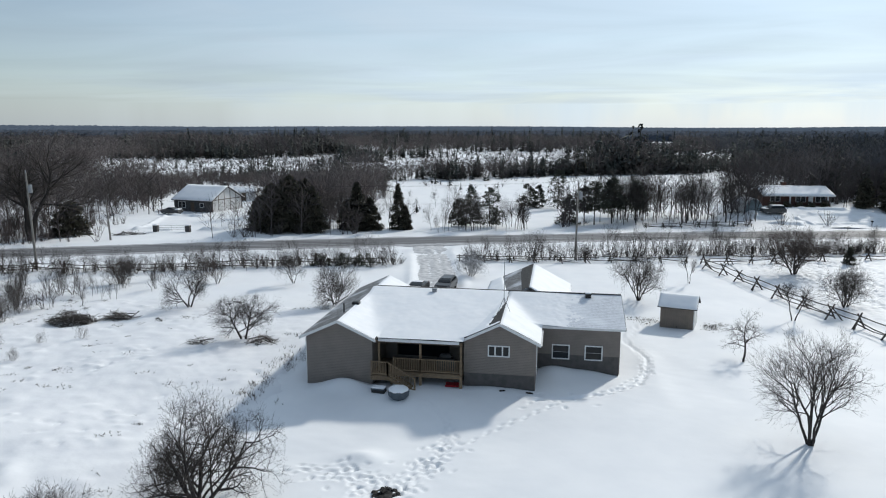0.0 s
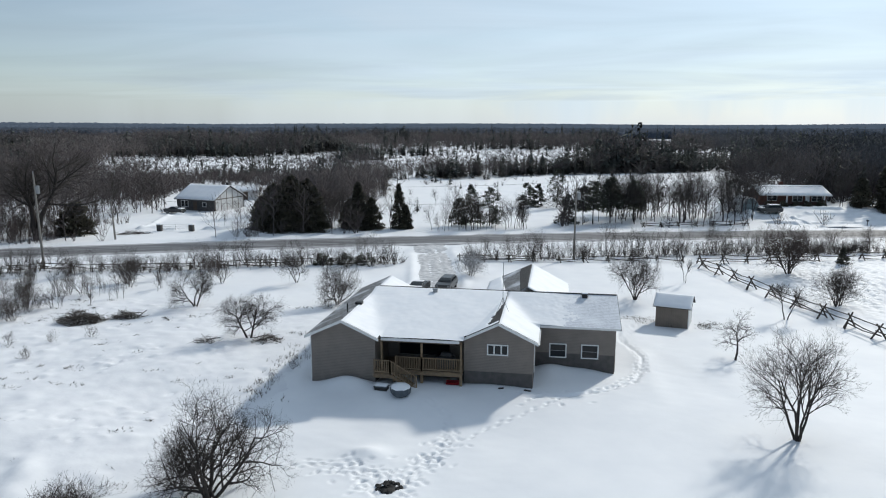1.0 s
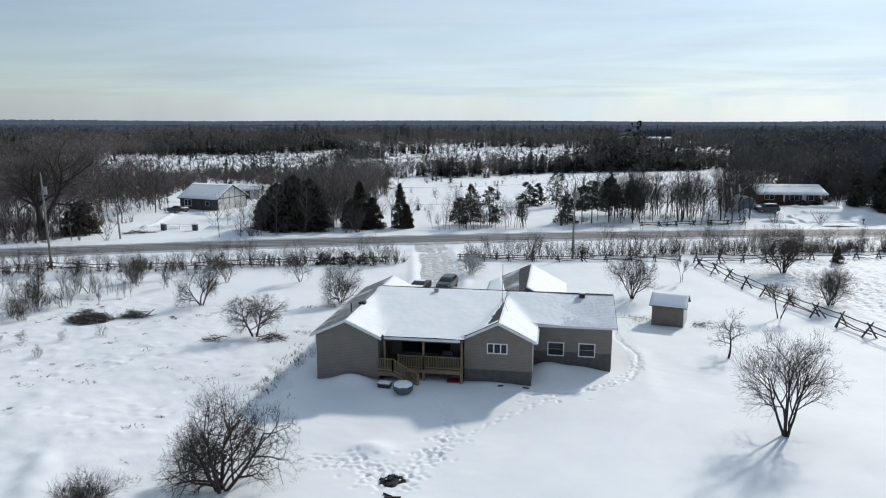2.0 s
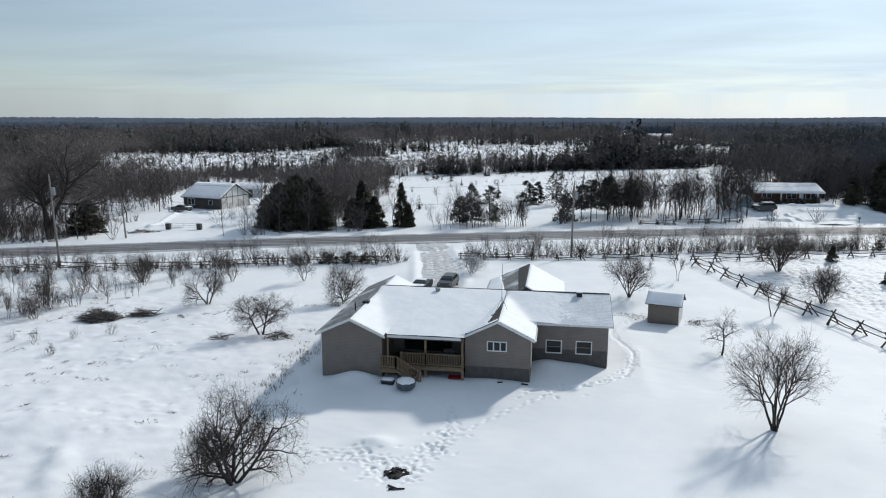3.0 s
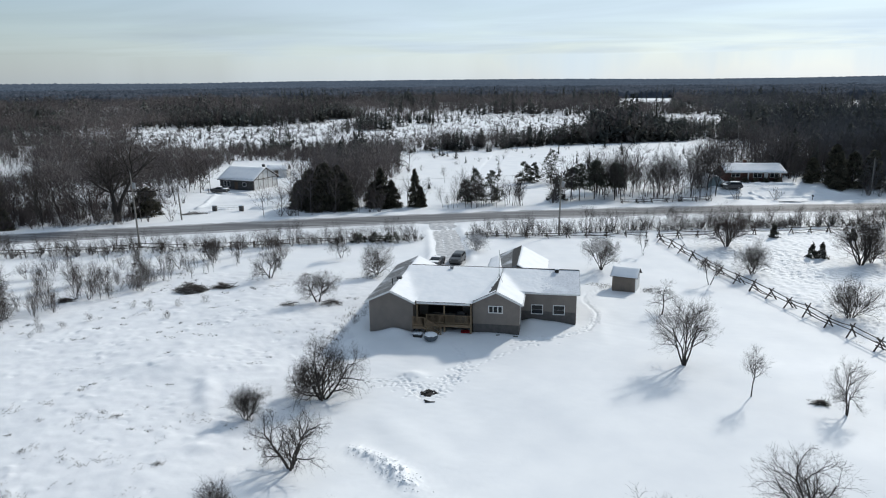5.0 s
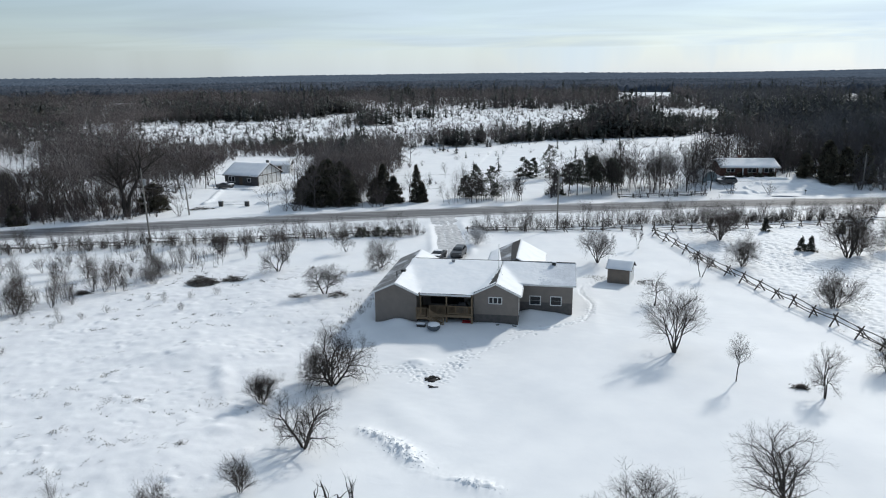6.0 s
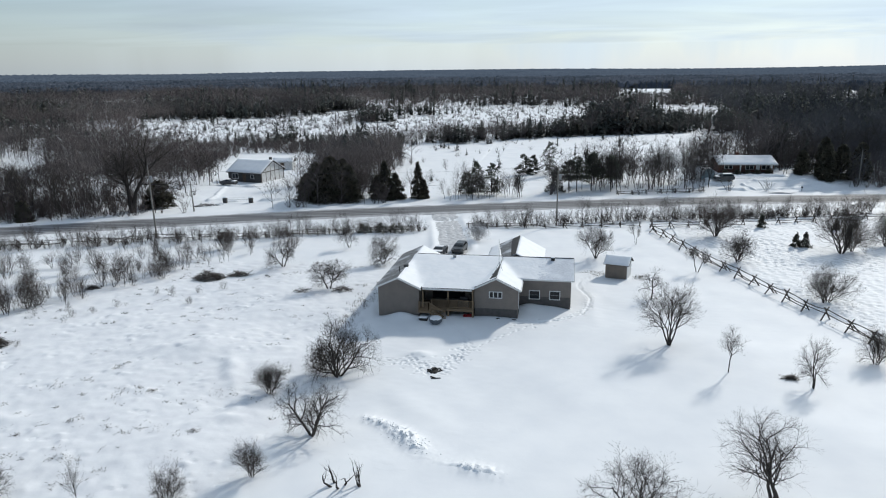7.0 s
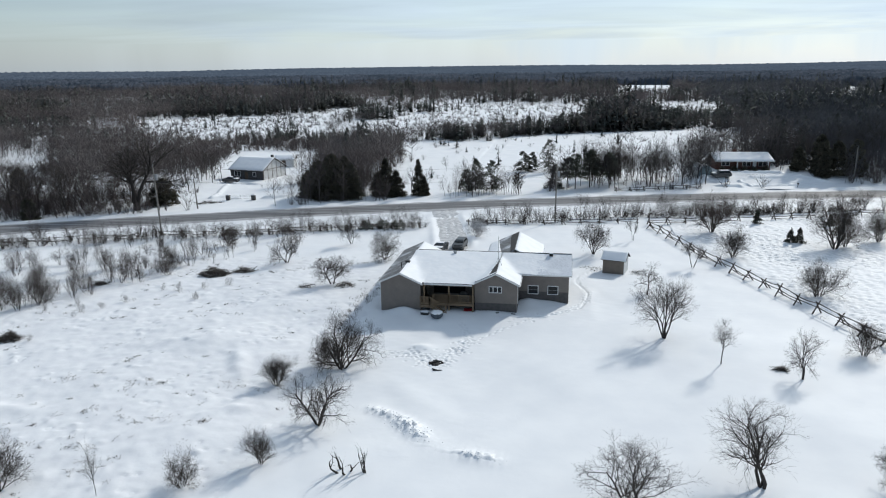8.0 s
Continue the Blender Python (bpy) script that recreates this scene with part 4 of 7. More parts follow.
    for seed, x, y, h in ((71, 39.5, 52.4, 2.4), (72, 41.2, 38.9, 2.2), (73, 42.4, 38.4, 2.4), (75, 51.5, 52.0, 2.0)):
        plant(conifer("evergreen", seed, h, 1.9, 1500, 0.15, PINE, 0.4, boughs_per_m=22), x, y, 0, label="small dark evergreen in the paddock", group="paddock evergreens")


def shrub_rows():
    """Scrub along the road fence and over the rough ground to the west: a few plants, set out many times."""
    tall = [bare_tree("shrub", 100 + k, 3.5, 3.3, 4, 0.5, 3, (6, 5, 4), 0.7, 0.05, 0.011, 0.3 * (k % 2), first=0.15, wiggle=0.2, twig=(TWIG_PALE, TWIG, TWIG_RED)[k % 3]) for k in range(6)]
    sapl = [bare_tree("sapling", 120 + k, 3.2, 1.7, 1 + k % 3, 0.22, 3, (8, 4, 3), 0.55, 0.08, 0.012, first=0.25, wiggle=0.2, twig=TWIG_PALE) for k in range(5)]
    rng = random.Random(4)
    first = {}

    def put(src, x, y, size, label, group):
        if src.name not in first:
            first[src.name] = 1
            return plant(src, x, y, rng.uniform(0, 360), size, label, "shrub", group)
        return plant_copy(src, x, y, rng.uniform(0, 360), size, label, "shrub", group)

    # along the fence beside the road
    x = -98.0
    while x < 82:
        y = 44.9 + 0.31 * (x + 16.5) - 0.0006 * (x + 16.5) ** 2 + rng.gauss(0, 1.3) - (0.0 if x < -16 else -1.4)
        gap = abs(x - float(drive_x(y))) < 4.6
        if not gap and rng.random() < (0.92 if x < 42 else 0.8):
            src = rng.choice(tall if rng.random() < 0.62 else sapl)
            put(src, x, y, rng.uniform(0.65, 1.2) * (1.15 if -30 < x < -18 or 8 < x < 40 else 1.0), "bare roadside shrub standing along the old rail fence", "roadside shrubs")
        x += rng.uniform(0.45, 1.25)
    # rough ground to the west
    spots = ((-54.6, 6.9, 1.25), (-55.2, 5.4, 1.2), (-53.2, 7.8, 1.0), (-57.2, -1.2, 1.0), (-59.6, -0.8, 0.85), (-60.1, -3.9, 1.0), (-60.0, -6.1, 1.0), (-51.8, 14.2, 1.1),
             (-54.2, 11.6, 0.95), (-40.8, -0.3, 0.5), (-61.2, -7.3, 1.4), (-58.6, -4.8, 1.1), (-62.0, 7.2, 0.9), (-69.0, 12.2, 0.8), (-48.7, 26.5, 1.15),
             (-67.0, 17.2, 0.6), (-55.2, 16.9, 0.85), (-52.5, 26.1, 0.6), (-45.8, 28.8, 1.05), (-40.4, 31.4, 1.15), (-77.1, 27.0, 0.75), (-58.3, 29.2, 1.0),
             (-63.5, -9.0, 1.2), (-65.5, -4.5, 1.3), (-49.5, 9.5, 0.9), (-50.6, 12.4, 1.0), (-46.4, 16.2, 0.8), (-64.2, 1.5, 1.1), (-66.5, 5.2, 1.0), (-43.0, 24.0, 0.9),
             (-57.0, 21.0, 0.9), (-61.5, 14.5, 0.8), (-71.0, 6.0, 1.1), (-73.0, 1.0, 1.2), (-48.0, 20.5, 0.8), (-37.6, 28.0, 1.0),
             (-62.6, -1.6, 1.1), (-64.4, -6.6, 1.1), (-58.0, 1.4, 0.9), (-51.6, 10.4, 1.0), (-49.0, 15.0, 1.0), (-45.2, 19.2, 0.9), (-64.8, 9.6, 0.9), (-57.6, 12.6, 0.85), (-68.0, -2.0, 1.1), (-47.0, 23.8, 1.0), (-60.2, 24.4, 0.9), (-53.0, 20.6, 0.85), (-54.3, 5.3, 1.1), (-51.9, 5.6, 1.0), (-56.0, -2.2, 1.1), (-55.7, 0.1, 1.0),
             (-59.2, -3.7, 1.0), (-59.7, -7.0, 1.2), (-63.1, -5.3, 1.2), (-50.6, 12.8, 0.9), (-51.5, 9.8, 0.9), (-50.9, 19.1, 1.0), (-48.7, 19.4, 0.9), (-64.0, 15.8, 0.9), (-66.9, 13.9, 1.0),
             (-71.6, 10.2, 1.0), (-73.5, 8.5, 1.1), (-64.2, 22.8, 1.0), (-49.3, 26.4, 0.9), (-60.5, 10.2, 1.0), (-68.5, 19.5, 0.9), (-58.5, 18.0, 0.9), (-70.0, 0.5, 1.2), (-67.0, -8.5, 1.3))
    for x, y, s in spots:
        for k in range(3 if s > 0.8 else 1):
            src = rng.choice(tall if rng.random() < 0.4 else sapl)
            put(src, x + rng.gauss(0, 0.5), y + rng.gauss(0, 0.5), s * rng.uniform(0.75, 1.05), "bare scrub willow on the rough snowy field", "field scrub")
    for x, y in ((-48.8, -2.4), (-54.0, -4.1), (-50.1, -5.1), (-46.4, 2.6), (-44.3, 2.8), (-40.5, -0.2), (-56.3, -7.0), (-51.5, -8.3), (-51.3, -15.9), (-41.5, 4.2), (-39.0, 6.0), (-52.0, -6.5), (-18.0, 3.5), (-18.4, 1.2), (-17.6, 6.3), (-18.8, -1.8)):
        put(rng.choice(tall), x, y, rng.uniform(0.28, 0.42), "small tuft of bare stems poking through the snow", "field tufts")
    for src in tall + sapl:
        if src.name not in first:
            plant(src, -70 + rng.uniform(-5, 5), 20 + rng.uniform(-5, 5), 0, 1.0, "bare scrub on the rough snowy field", "shrub", "field scrub")


def brush_pile(x, y, wx, wy, h, seed, label, turn=0.0, n=420):
    """Cut branches thrown in a heap; a few thick limbs show singly, the rest is one tangle with snow caught in it."""
    rng = random.Random(seed)
    random.seed(seed)
    root = thing("brush_pile", Matrix.Translation((x, y, gz(x, y) + 0.02)) @ pose(0, 0, 0, 0, 0, turn), label, "brush pile")
    w = Wood()
    for _ in range(int(n * 1.6)):
        a, r = rng.uniform(0, 6.283), rng.random() ** 0.6
        lump = 0.75 + 0.5 * noise.noise(Vector((math.cos(a) * r * 2, math.sin(a) * r * 2, seed)))
        p = Vector((math.cos(a) * r * wx / 2 * lump, math.sin(a) * r * wy / 2, h * lump * (1 - r * r) * rng.random() ** 0.6))
        d = Vector((rng.gauss(0, 1), rng.gauss(0, 0.7), rng.gauss(0.1, 0.3))).normalized() * rng.uniform(0.2, 0.7)
        w.tube([p - d, p + Vector((0, 0, rng.gauss(0, 0.06))), p + d], [rng.uniform(0.010, 0.022), 0.014, 0.005], 3)
    v, f = w.arrays()
    tagged(mesh_object("tangle", v, f, BRUSHWOOD), kind="stuff").parent = root
    for k in range(max(3, n // 60)):
        p = Vector((rng.uniform(-0.35, 0.35) * wx, rng.uniform(-0.35, 0.35) * wy, h * rng.uniform(0.2, 0.7)))
        d = Vector((rng.gauss(0, 1), rng.gauss(0, 0.6), rng.gauss(0, 0.08))).normalized() * rng.uniform(0.4, 0.75)
        part("limb", beam(bmesh.new(), p - d, p + d, 0.09, sides=6, taper=0.5), BARK, root)


def weeds():
    """Dead stalks and grass tips that show through the snow: uncountable, one object."""
    rng = random.Random(8)
    random.seed(8)
    w = Wood()
    clumps = []
    for cx, cy, s, n in ((-31.3, -23.6, 0.5, 50), (-32.6, -23.2, 0.5, 24), (-38.5, -22.4, 0.6, 20), (-34.1, -23.8, 0.5, 16), (-23.8, -29.9, 0.3, 40), (-27.5, -29.4, 1.1, 26), (-29.0, -31.0, 0.9, 14), (-40.5, -24.0, 0.9, 30)):
        clumps.append((cx, cy, s, n))
    for _ in range(85):
        cx, cy = rng.uniform(-58, -18), rng.uniform(-44, 20)
        for _ in range(rng.randint(1, 4)):
            clumps.append((rng.gauss(cx, 1.5), rng.gauss(cy, 1.0), rng.uniform(0.2, 0.6), rng.randint(3, 16)))
    for _ in range(60):
        clumps.append((rng.uniform(-58, -18), rng.uniform(-44, 22), 0.3, rng.randint(2, 5)))
    for _ in range(22):
        clumps.append((rng.gauss(-19.2, 1.0), rng.uniform(-8, 8), rng.uniform(0.4, 1.0), 6))
    for _ in range(12):
        clumps.append((rng.uniform(-34, -22), rng.uniform(-34, -20), rng.uniform(0.4, 1.0), 7))
    for _ in range(130):
        clumps.append((rng.uniform(34, 66), rng.uniform(-14, 50), rng.uniform(0.4, 1.4), rng.randint(4, 12)))
    for _ in range(26):
        clumps.append((rng.gauss(15.6, 0.8), rng.gauss(18.4, 0.8), 0.5, 8))
    for _ in range(16):
        clumps.append((rng.gauss(9.4, 0.7), rng.gauss(20.3, 0.6), 0.5, 8))
    for cx, cy, s, n in clumps:
        for _ in range(n):
            x, y = rng.gauss(cx, s * 0.6), rng.gauss(cy, s * 0.45)
            z = gz(x, y) + (0.07 if -60 < x < -17 and -44 < y < 20 else 0.0)
            tall = rng.uniform(0.05, 0.18) * (2.4 if cx < -18 and abs(cx + 19.2) < 2 else 1.0)
            for _ in range(3):
                w.sliver(Vector((x, y, z - 0.05)), Vector((x + rng.gauss(0, 0.13), y + rng.gauss(0, 0.13), z + tall)), 0.018)
    v, f = w.arrays()
    ob = mesh_object("dead_grass", v, f, WEED)
    tagged(ob, "dead grass and weed stalks poking through the snow", "grass", kind="stuff")


yard_trees()
shrub_rows()

brush_pile(-43.0, 10.3, 5.6, 2.6, 1.6, 1, "long brush pile of cut branches half buried in snow", 14, 520)
brush_pile(-39.6, 12.2, 4.0, 1.4, 1.0, 2, "low heap of cut branches in the snow", 12, 200)
brush_pile(-53.6, -16.0, 3.4, 1.8, 1.2, 3, "dark brush pile at the edge of the field", 20, 300)
brush_pile(-28.3, 6.1, 3.0, 1.4, 0.45, 4, "small heap of twigs in the snow", 5, 40)
brush_pile(-23.2, 7.7, 3.2, 1.8, 0.8, 5, "brush heaped beside a bare tree", 0, 90)
brush_pile(-56.2, 3.6, 2.6, 1.4, 0.7, 6, "dark heap of brush among the scrub", 0, 130)
brush_pile(25.4, -13.6, 1.5, 0.6, 0.4, 7, "broken limb lying on the snow beside a bare tree", 0, 60)
weeds()
brush_pile(-70.0, 61.2, 8.5, 1.0, 0.7, 8, "line of brush beside the neighbours' lane", 22, 160)
for k, (x, y, w) in enumerate(((-26.6, 41.5, 4.2), (-23.8, 42.3, 3.8), (-29.4, 40.6, 2.6))):
    plant(conifer("juniper", 90 + k, 1.5, w, 900, 0.15, PINE, 0.5, 0.05, 0.35), x, y, 0, label="low spreading dark juniper among roadside shrubs", category="shrub", group="junipers")

# ---- the house ----
EAVE, PEAK_W, PEAK_G, RIDGE = 3.56, 4.82, 4.84, 5.06
RX_W, RX_G, RX_N = -13.68, -2.48, -0.95
RIDGE_Y = 8.6


def gable_wall(bm, x0, x1, y, z0, eave, peak, thick=0.2):
    """A wall with its gable, facing -y."""
    return solid(bm, [(x0, y, z0), (x1, y, z0), (x1, y, eave), ((x0 + x1) / 2, y, peak), (x0, y, eave)], (0, thick, 0))


def window(parent, x0, x1, z0, z1, y, lights=1, label="", sash=True):
    """A window in a wall that faces -y: frame, panes and glazing bars standing a little proud."""
    w = new("window")
    w.parent = parent
    if label:
        w["label"] = label
    fr = 0.085
    bm = bmesh.new()
    box(bm, x0, x1, y - 0.05, y + 0.06, z1 - fr, z1, 0.008)
    box(bm, x0, x1, y - 0.06, y + 0.06, z0, z0 + fr, 0.008)
    box(bm, x0, x0 + fr, y - 0.05, y + 0.06, z0 + fr, z1 - fr)
    box(bm, x1 - fr, x1, y - 0.05, y + 0.06, z0 + fr, z1 - fr)
    step = (x1 - x0) / lights
    for k in range(1, lights):
        box(bm, x0 + k * step - fr * 0.55, x0 + k * step + fr * 0.55, y - 0.045, y + 0.06, z0 + fr, z1 - fr)
    part("frame", bm, TRIM, w)
    if sash:
        part("sash_bar", boxed(x0 + fr, x1 - fr, y - 0.02, y + 0.05, (z0 + z1) / 2 - 0.015, (z0 + z1) / 2 + 0.015), STEEL, w)
    for k in range(lights):
        part("pane", boxed(x0 + k * step + fr * 0.6, x0 + (k + 1) * step - fr * 0.6, y - 0.012, y + 0.012, z0 + fr, z1 - fr), GLASS, w)
    return w


def roof_slab(bm, corners, thick=0.16):
    a, b, c, d = (Vector(p) for p in corners)
    n = (b - a).cross(d - a).normalized()
    if n.z < 0:
        n = -n
    return solid(bm, [a, b, c, d], tuple(-n * thick))


def railing(parent, a, b, posts=True, gap=0.125, high=0.98, floor=0.0):
    """A wooden guard rail from a to b (points on the floor, at any slope)."""
    a, b = Vector(a), Vector(b)
    up = Vector((0, 0, 1))
    rail = new("railing")
    rail.parent = parent
    part("top_rail", beam(bmesh.new(), a + up * high, b + up * high, 0.13, 0.045), DECK_WOOD, rail)
    part("bottom_rail", beam(bmesh.new(), a + up * 0.12, b + up * 0.12, 0.045, 0.08), DECK_WOOD, rail)
    n = max(2, int((b - a).length / gap))
    first = None
    for k in range(1, n):
        p = a.lerp(b, k / n)
        if first is None:
            first = part("baluster", beam(bmesh.new(), (0, 0, 0.1), (0, 0, high), 0.042), DECK_WOOD, rail)
            ob = first
        else:
            ob = new("baluster", first.data)
            ob.parent = rail
        ob.location = p
    if posts:
        for p in (a, b):
            part("post", beam(bmesh.new(), p, p + up * (high + 0.08), 0.1), DECK_WOOD, rail)
    return rail


def build_house():
    h = thing("house", pose(0, 0, 0), "taupe-sided bungalow with snow-covered gabled roofs and a covered back deck", "house")
    z0 = -0.3
    # west wing
    part("wall", gable_wall(bmesh.new(), -16.07, -11.28, -1.0, z0, EAVE - 0.12, PEAK_W - 0.16), SIDING, h, "windowless taupe siding gable wall")
    part("wall", boxed(-16.07, -15.87, -0.8, 13.6, z0, EAVE - 0.12), SIDING, h)
    part("wall", boxed(-11.48, -11.28, -0.8, 13.4, z0, EAVE - 0.12), SIDING, h)
    part("wall", solid(bmesh.new(), [(-16.07, 13.6, z0), (-11.28, 13.6, z0), (-11.28, 13.6, EAVE - 0.12), (RX_W, 13.6, PEAK_W - 0.16), (-16.07, 13.6, EAVE - 0.12)], (0, 0.2, 0)), SIDING, h)
    # middle: set-back wall behind the deck, with a patio door
    part("wall", boxed(-11.28, -4.97, 3.0, 3.2, z0, 4.0), SIDING, h)
    # projecting gable
    part("wall", gable_wall(bmesh.new(), -4.97, 0.0, 0.0, 1.10, EAVE - 0.14, PEAK_G - 0.16), SIDING, h, "taupe siding gable wall with a three-light window")
    part("foundation", boxed(-4.95, -0.02, 0.015, 0.25, z0, 1.10), PARGING, h, "dark grey parged foundation")
    part("wall", boxed(-0.2, 0.0, 0.2, 9.0, 1.10, EAVE - 0.14), SIDING, h)
    part("foundation", boxed(-0.22, -0.015, 0.25, 9.0, z0, 1.10), PARGING, h, "dark grey parged foundation")
    part("wall", boxed(-4.97, -4.77, 0.2, 9.0, z0, EAVE - 0.14), SIDING, h)
    # east wing
    part("wall", boxed(0.0, 5.95, 4.0, 4.2, 1.47, 3.62), SIDING, h, "taupe siding wall with two white-framed windows")
    part("foundation", boxed(0.0, 5.935, 4.015, 4.2, z0, 1.47), PARGING, h, "dark grey parged foundation")
    part("wall", solid(bmesh.new(), [(5.95, 4.2, 1.47), (5.95, 13.2, 1.47), (5.95, 13.2, 3.60), (5.95, RIDGE_Y, RIDGE - 0.16), (5.95, 4.2, 3.60)], (-0.2, 0, 0)), SIDING, h)
    part("foundation", boxed(5.735, 5.935, 4.2, 13.2, z0, 1.47), PARGING, h, "dark grey parged foundation")
    # north side
    part("wall", boxed(-11.28, 5.95, 13.2, 13.4, z0, 3.55), SIDING, h)
    part("wall", solid(bmesh.new(), [(-4.7, 19.0, z0), (2.4, 19.0, z0), (2.4, 19.0, 3.5), (RX_N, 19.0, 5.15), (-4.7, 19.0, 3.5)], (0, -0.2, 0)), SIDING, h)
    part("wall", boxed(-4.7, -4.5, 13.4, 18.8, z0, 3.5), SIDING, h)
    part("wall", boxed(2.2, 2.4, 13.4, 18.8, z0, 3.5), SIDING, h)

    # roofs
    def roof(corners, mat, label):
        r = part("roof", roof_slab(bmesh.new(), corners), mat, h, label)
        return r

    wN, wS = 13.95, -1.36
    roof([(-16.42, wS, EAVE), (-16.42, wN, EAVE), (RX_W, wN, PEAK_W), (RX_W, wS, PEAK_W)], SHINGLE_PATCHY, "dark shingled slope with patches of thin snow")
    roof([(-10.94, wS, EAVE), (-10.94, wN, EAVE), (RX_W, wN, PEAK_W), (RX_W, wS, PEAK_W)], SHINGLE, "shingled slope under snow")
    roof([(-12.4, -0.75, 3.5), (-5.17, -0.75, 3.5), (RX_G, RIDGE_Y, RIDGE), (-13.2, RIDGE_Y, RIDGE)], SHINGLE, "long low roof slope over the deck, under snow")
    roof([(-13.2, 13.7, 3.5), (6.3, 13.7, 3.5), (6.3, RIDGE_Y, RIDGE), (-13.2, RIDGE_Y, RIDGE)], SHINGLE, "north slope under snow")
    roof([(RX_G, 3.66, 3.68), (6.3, 3.66, 3.68), (6.3, RIDGE_Y, RIDGE), (RX_G, RIDGE_Y, RIDGE)], SHINGLE_THIN, "shingled slope dusted with thin snow")
    roof([(0.33, -0.34, 3.47), (0.33, 6.6, 3.47), (RX_G, 8.0, PEAK_G), (RX_G, -0.34, PEAK_G)], SHINGLE, "gable slope under snow")
    roof([(-5.29, -0.34, 3.47), (-5.1, 0.2, 3.56), (RX_G, 8.0, PEAK_G), (RX_G, -0.34, PEAK_G)], SHINGLE, "gable slope with bare dark shingles near the ridge")
    roof([(-4.95, 19.35, 3.42), (-4.95, 9.6, 3.42), (RX_N, 9.2, 5.27), (RX_N, 19.35, 5.27)], SHINGLE_PATCHY, "dark shingled slope of the garage with patches of thin snow")
    part("ridge_strip", solid(bmesh.new(), [(RX_N - 0.02, 9.3, 5.285), (RX_N - 0.02, 19.3, 5.285), (RX_N - 1.15, 19.3, 4.735), (RX_N - 0.55, 9.3, 5.03)], (0, 0, -0.03)), SHINGLE, h, "bare black shingles along the ridge")
    roof([(2.65, 19.35, 3.42), (2.65, 9.6, 3.42), (RX_N, 9.2, 5.27), (RX_N, 19.35, 5.27)], SHINGLE, "garage slope under snow")

    # white fascia and rake boards
    def fascia(a, b, high=0.19):
        part("fascia", beam(bmesh.new(), Vector(a) - Vector((0, 0, high / 2)), Vector(b) - Vector((0, 0, high / 2)), 0.035, high), TRIM, h)

    def rake(a, b, y, high=0.2):
        a, b = Vector((a[0], y, a[1])), Vector((b[0], y, b[1]))
        part("rake_board", solid(bmesh.new(), [a, b, b - Vector((0, 0, high)), a - Vector((0, 0, high))], (0, -0.035, 0)), TRIM, h)

    for x in (-16.42, -10.94):
        rake((x, EAVE + 0.01), (RX_W, PEAK_W + 0.01), wS)
    rake((0.33, 3.48), (RX_G, PEAK_G + 0.01), -0.34)
    rake((-5.29, 3.48), (RX_G, PEAK_G + 0.01), -0.34)
    fascia((-10.9, -0.775, 3.50), (-5.2, -0.775, 3.50), 0.2)
    fascia((0.36, 3.635, 3.68), (6.3, 3.635, 3.68), 0.17)
    part("fascia", beam(bmesh.new(), (-16.44, wS, EAVE - 0.1), (-16.44, wN, EAVE - 0.1), 0.035, 0.18), TRIM, h)
    part("fascia", beam(bmesh.new(), (0.35, -0.34, 3.38), (0.35, 3.6, 3.38), 0.18, 0.035), TRIM, h)
    part("rake_board", solid(bmesh.new(), [(6.3, 3.66, 3.68), (6.3, RIDGE_Y, RIDGE), (6.3, RIDGE_Y, RIDGE - 0.18), (6.3, 3.66, 3.50)], (0.03, 0, 0)), BLACK, h)
    # dark lumber puts the porch's deep shade into the soffit's colour
    part("soffit", boxed(-11.2, -5.0, -0.72, 3.0, 3.2, 3.23), DARK_WOOD, h)
    # corner boards and downspouts
    for x, y, m in ((-16.08, -1.01, TRIM), (-0.02, -0.01, SIDING), (5.94, 3.99, SIDING)):
        part("corner_board", boxed(x - 0.03, x + 0.03, y - 0.02, y + 0.08, 0.2, EAVE - 0.15), m, h)
    part("downspout", beam(bmesh.new(), (0.06, 0.3, 1.1), (0.06, 0.3, 3.35), 0.07, 0.06), TRIM, h)

    window(h, -3.30, -1.78, 2.36, 3.17, 0.0, 3, "white-framed three-light window", sash=False)
    window(h, 1.06, 2.36, 1.12, 2.24, 4.0, 1, "white-framed sash window")
    window(h, 3.44, 4.74, 1.13, 2.25, 4.0, 1, "white-framed sash window")

    # patio door in the wall behind the deck
    d = new("patio_door")
    d.parent = h
    part("frame", box(box(boxed(-10.4, -10.32, 2.96, 3.02, 1.1, 3.12), -6.5, -6.42, 2.96, 3.02, 1.1, 3.12), -10.32, -6.5, 2.96, 3.02, 3.05, 3.12), DARK_WOOD, d)
    part("pane", boxed(-10.32, -6.5, 2.97, 3.01, 1.14, 3.05), GLASS, d)

    # snow on the roofs: one drifted surface over the slopes, filling the valleys
    slopes = {
        "deck": lambda x, y: 3.5 + (y + 0.75) * (RIDGE - 3.5) / (RIDGE_Y + 0.75),
        "west": lambda x, y: PEAK_W - (x - RX_W) * (PEAK_W - EAVE) / 2.74,
        "gable_w": lambda x, y: PEAK_G - (RX_G - x) * (PEAK_G - 3.47) / 2.81,
        "gable_e": lambda x, y: PEAK_G - (x - RX_G) * (PEAK_G - 3.47) / 2.81,
        "east": lambda x, y: 3.68 + (y - 3.66) * (RIDGE - 3.68) / (RIDGE_Y - 3.66),
    }

    def blend(values, k):
        m = max(values)
        return m + k * math.log(sum(math.exp((v - m) / k) for v in values))

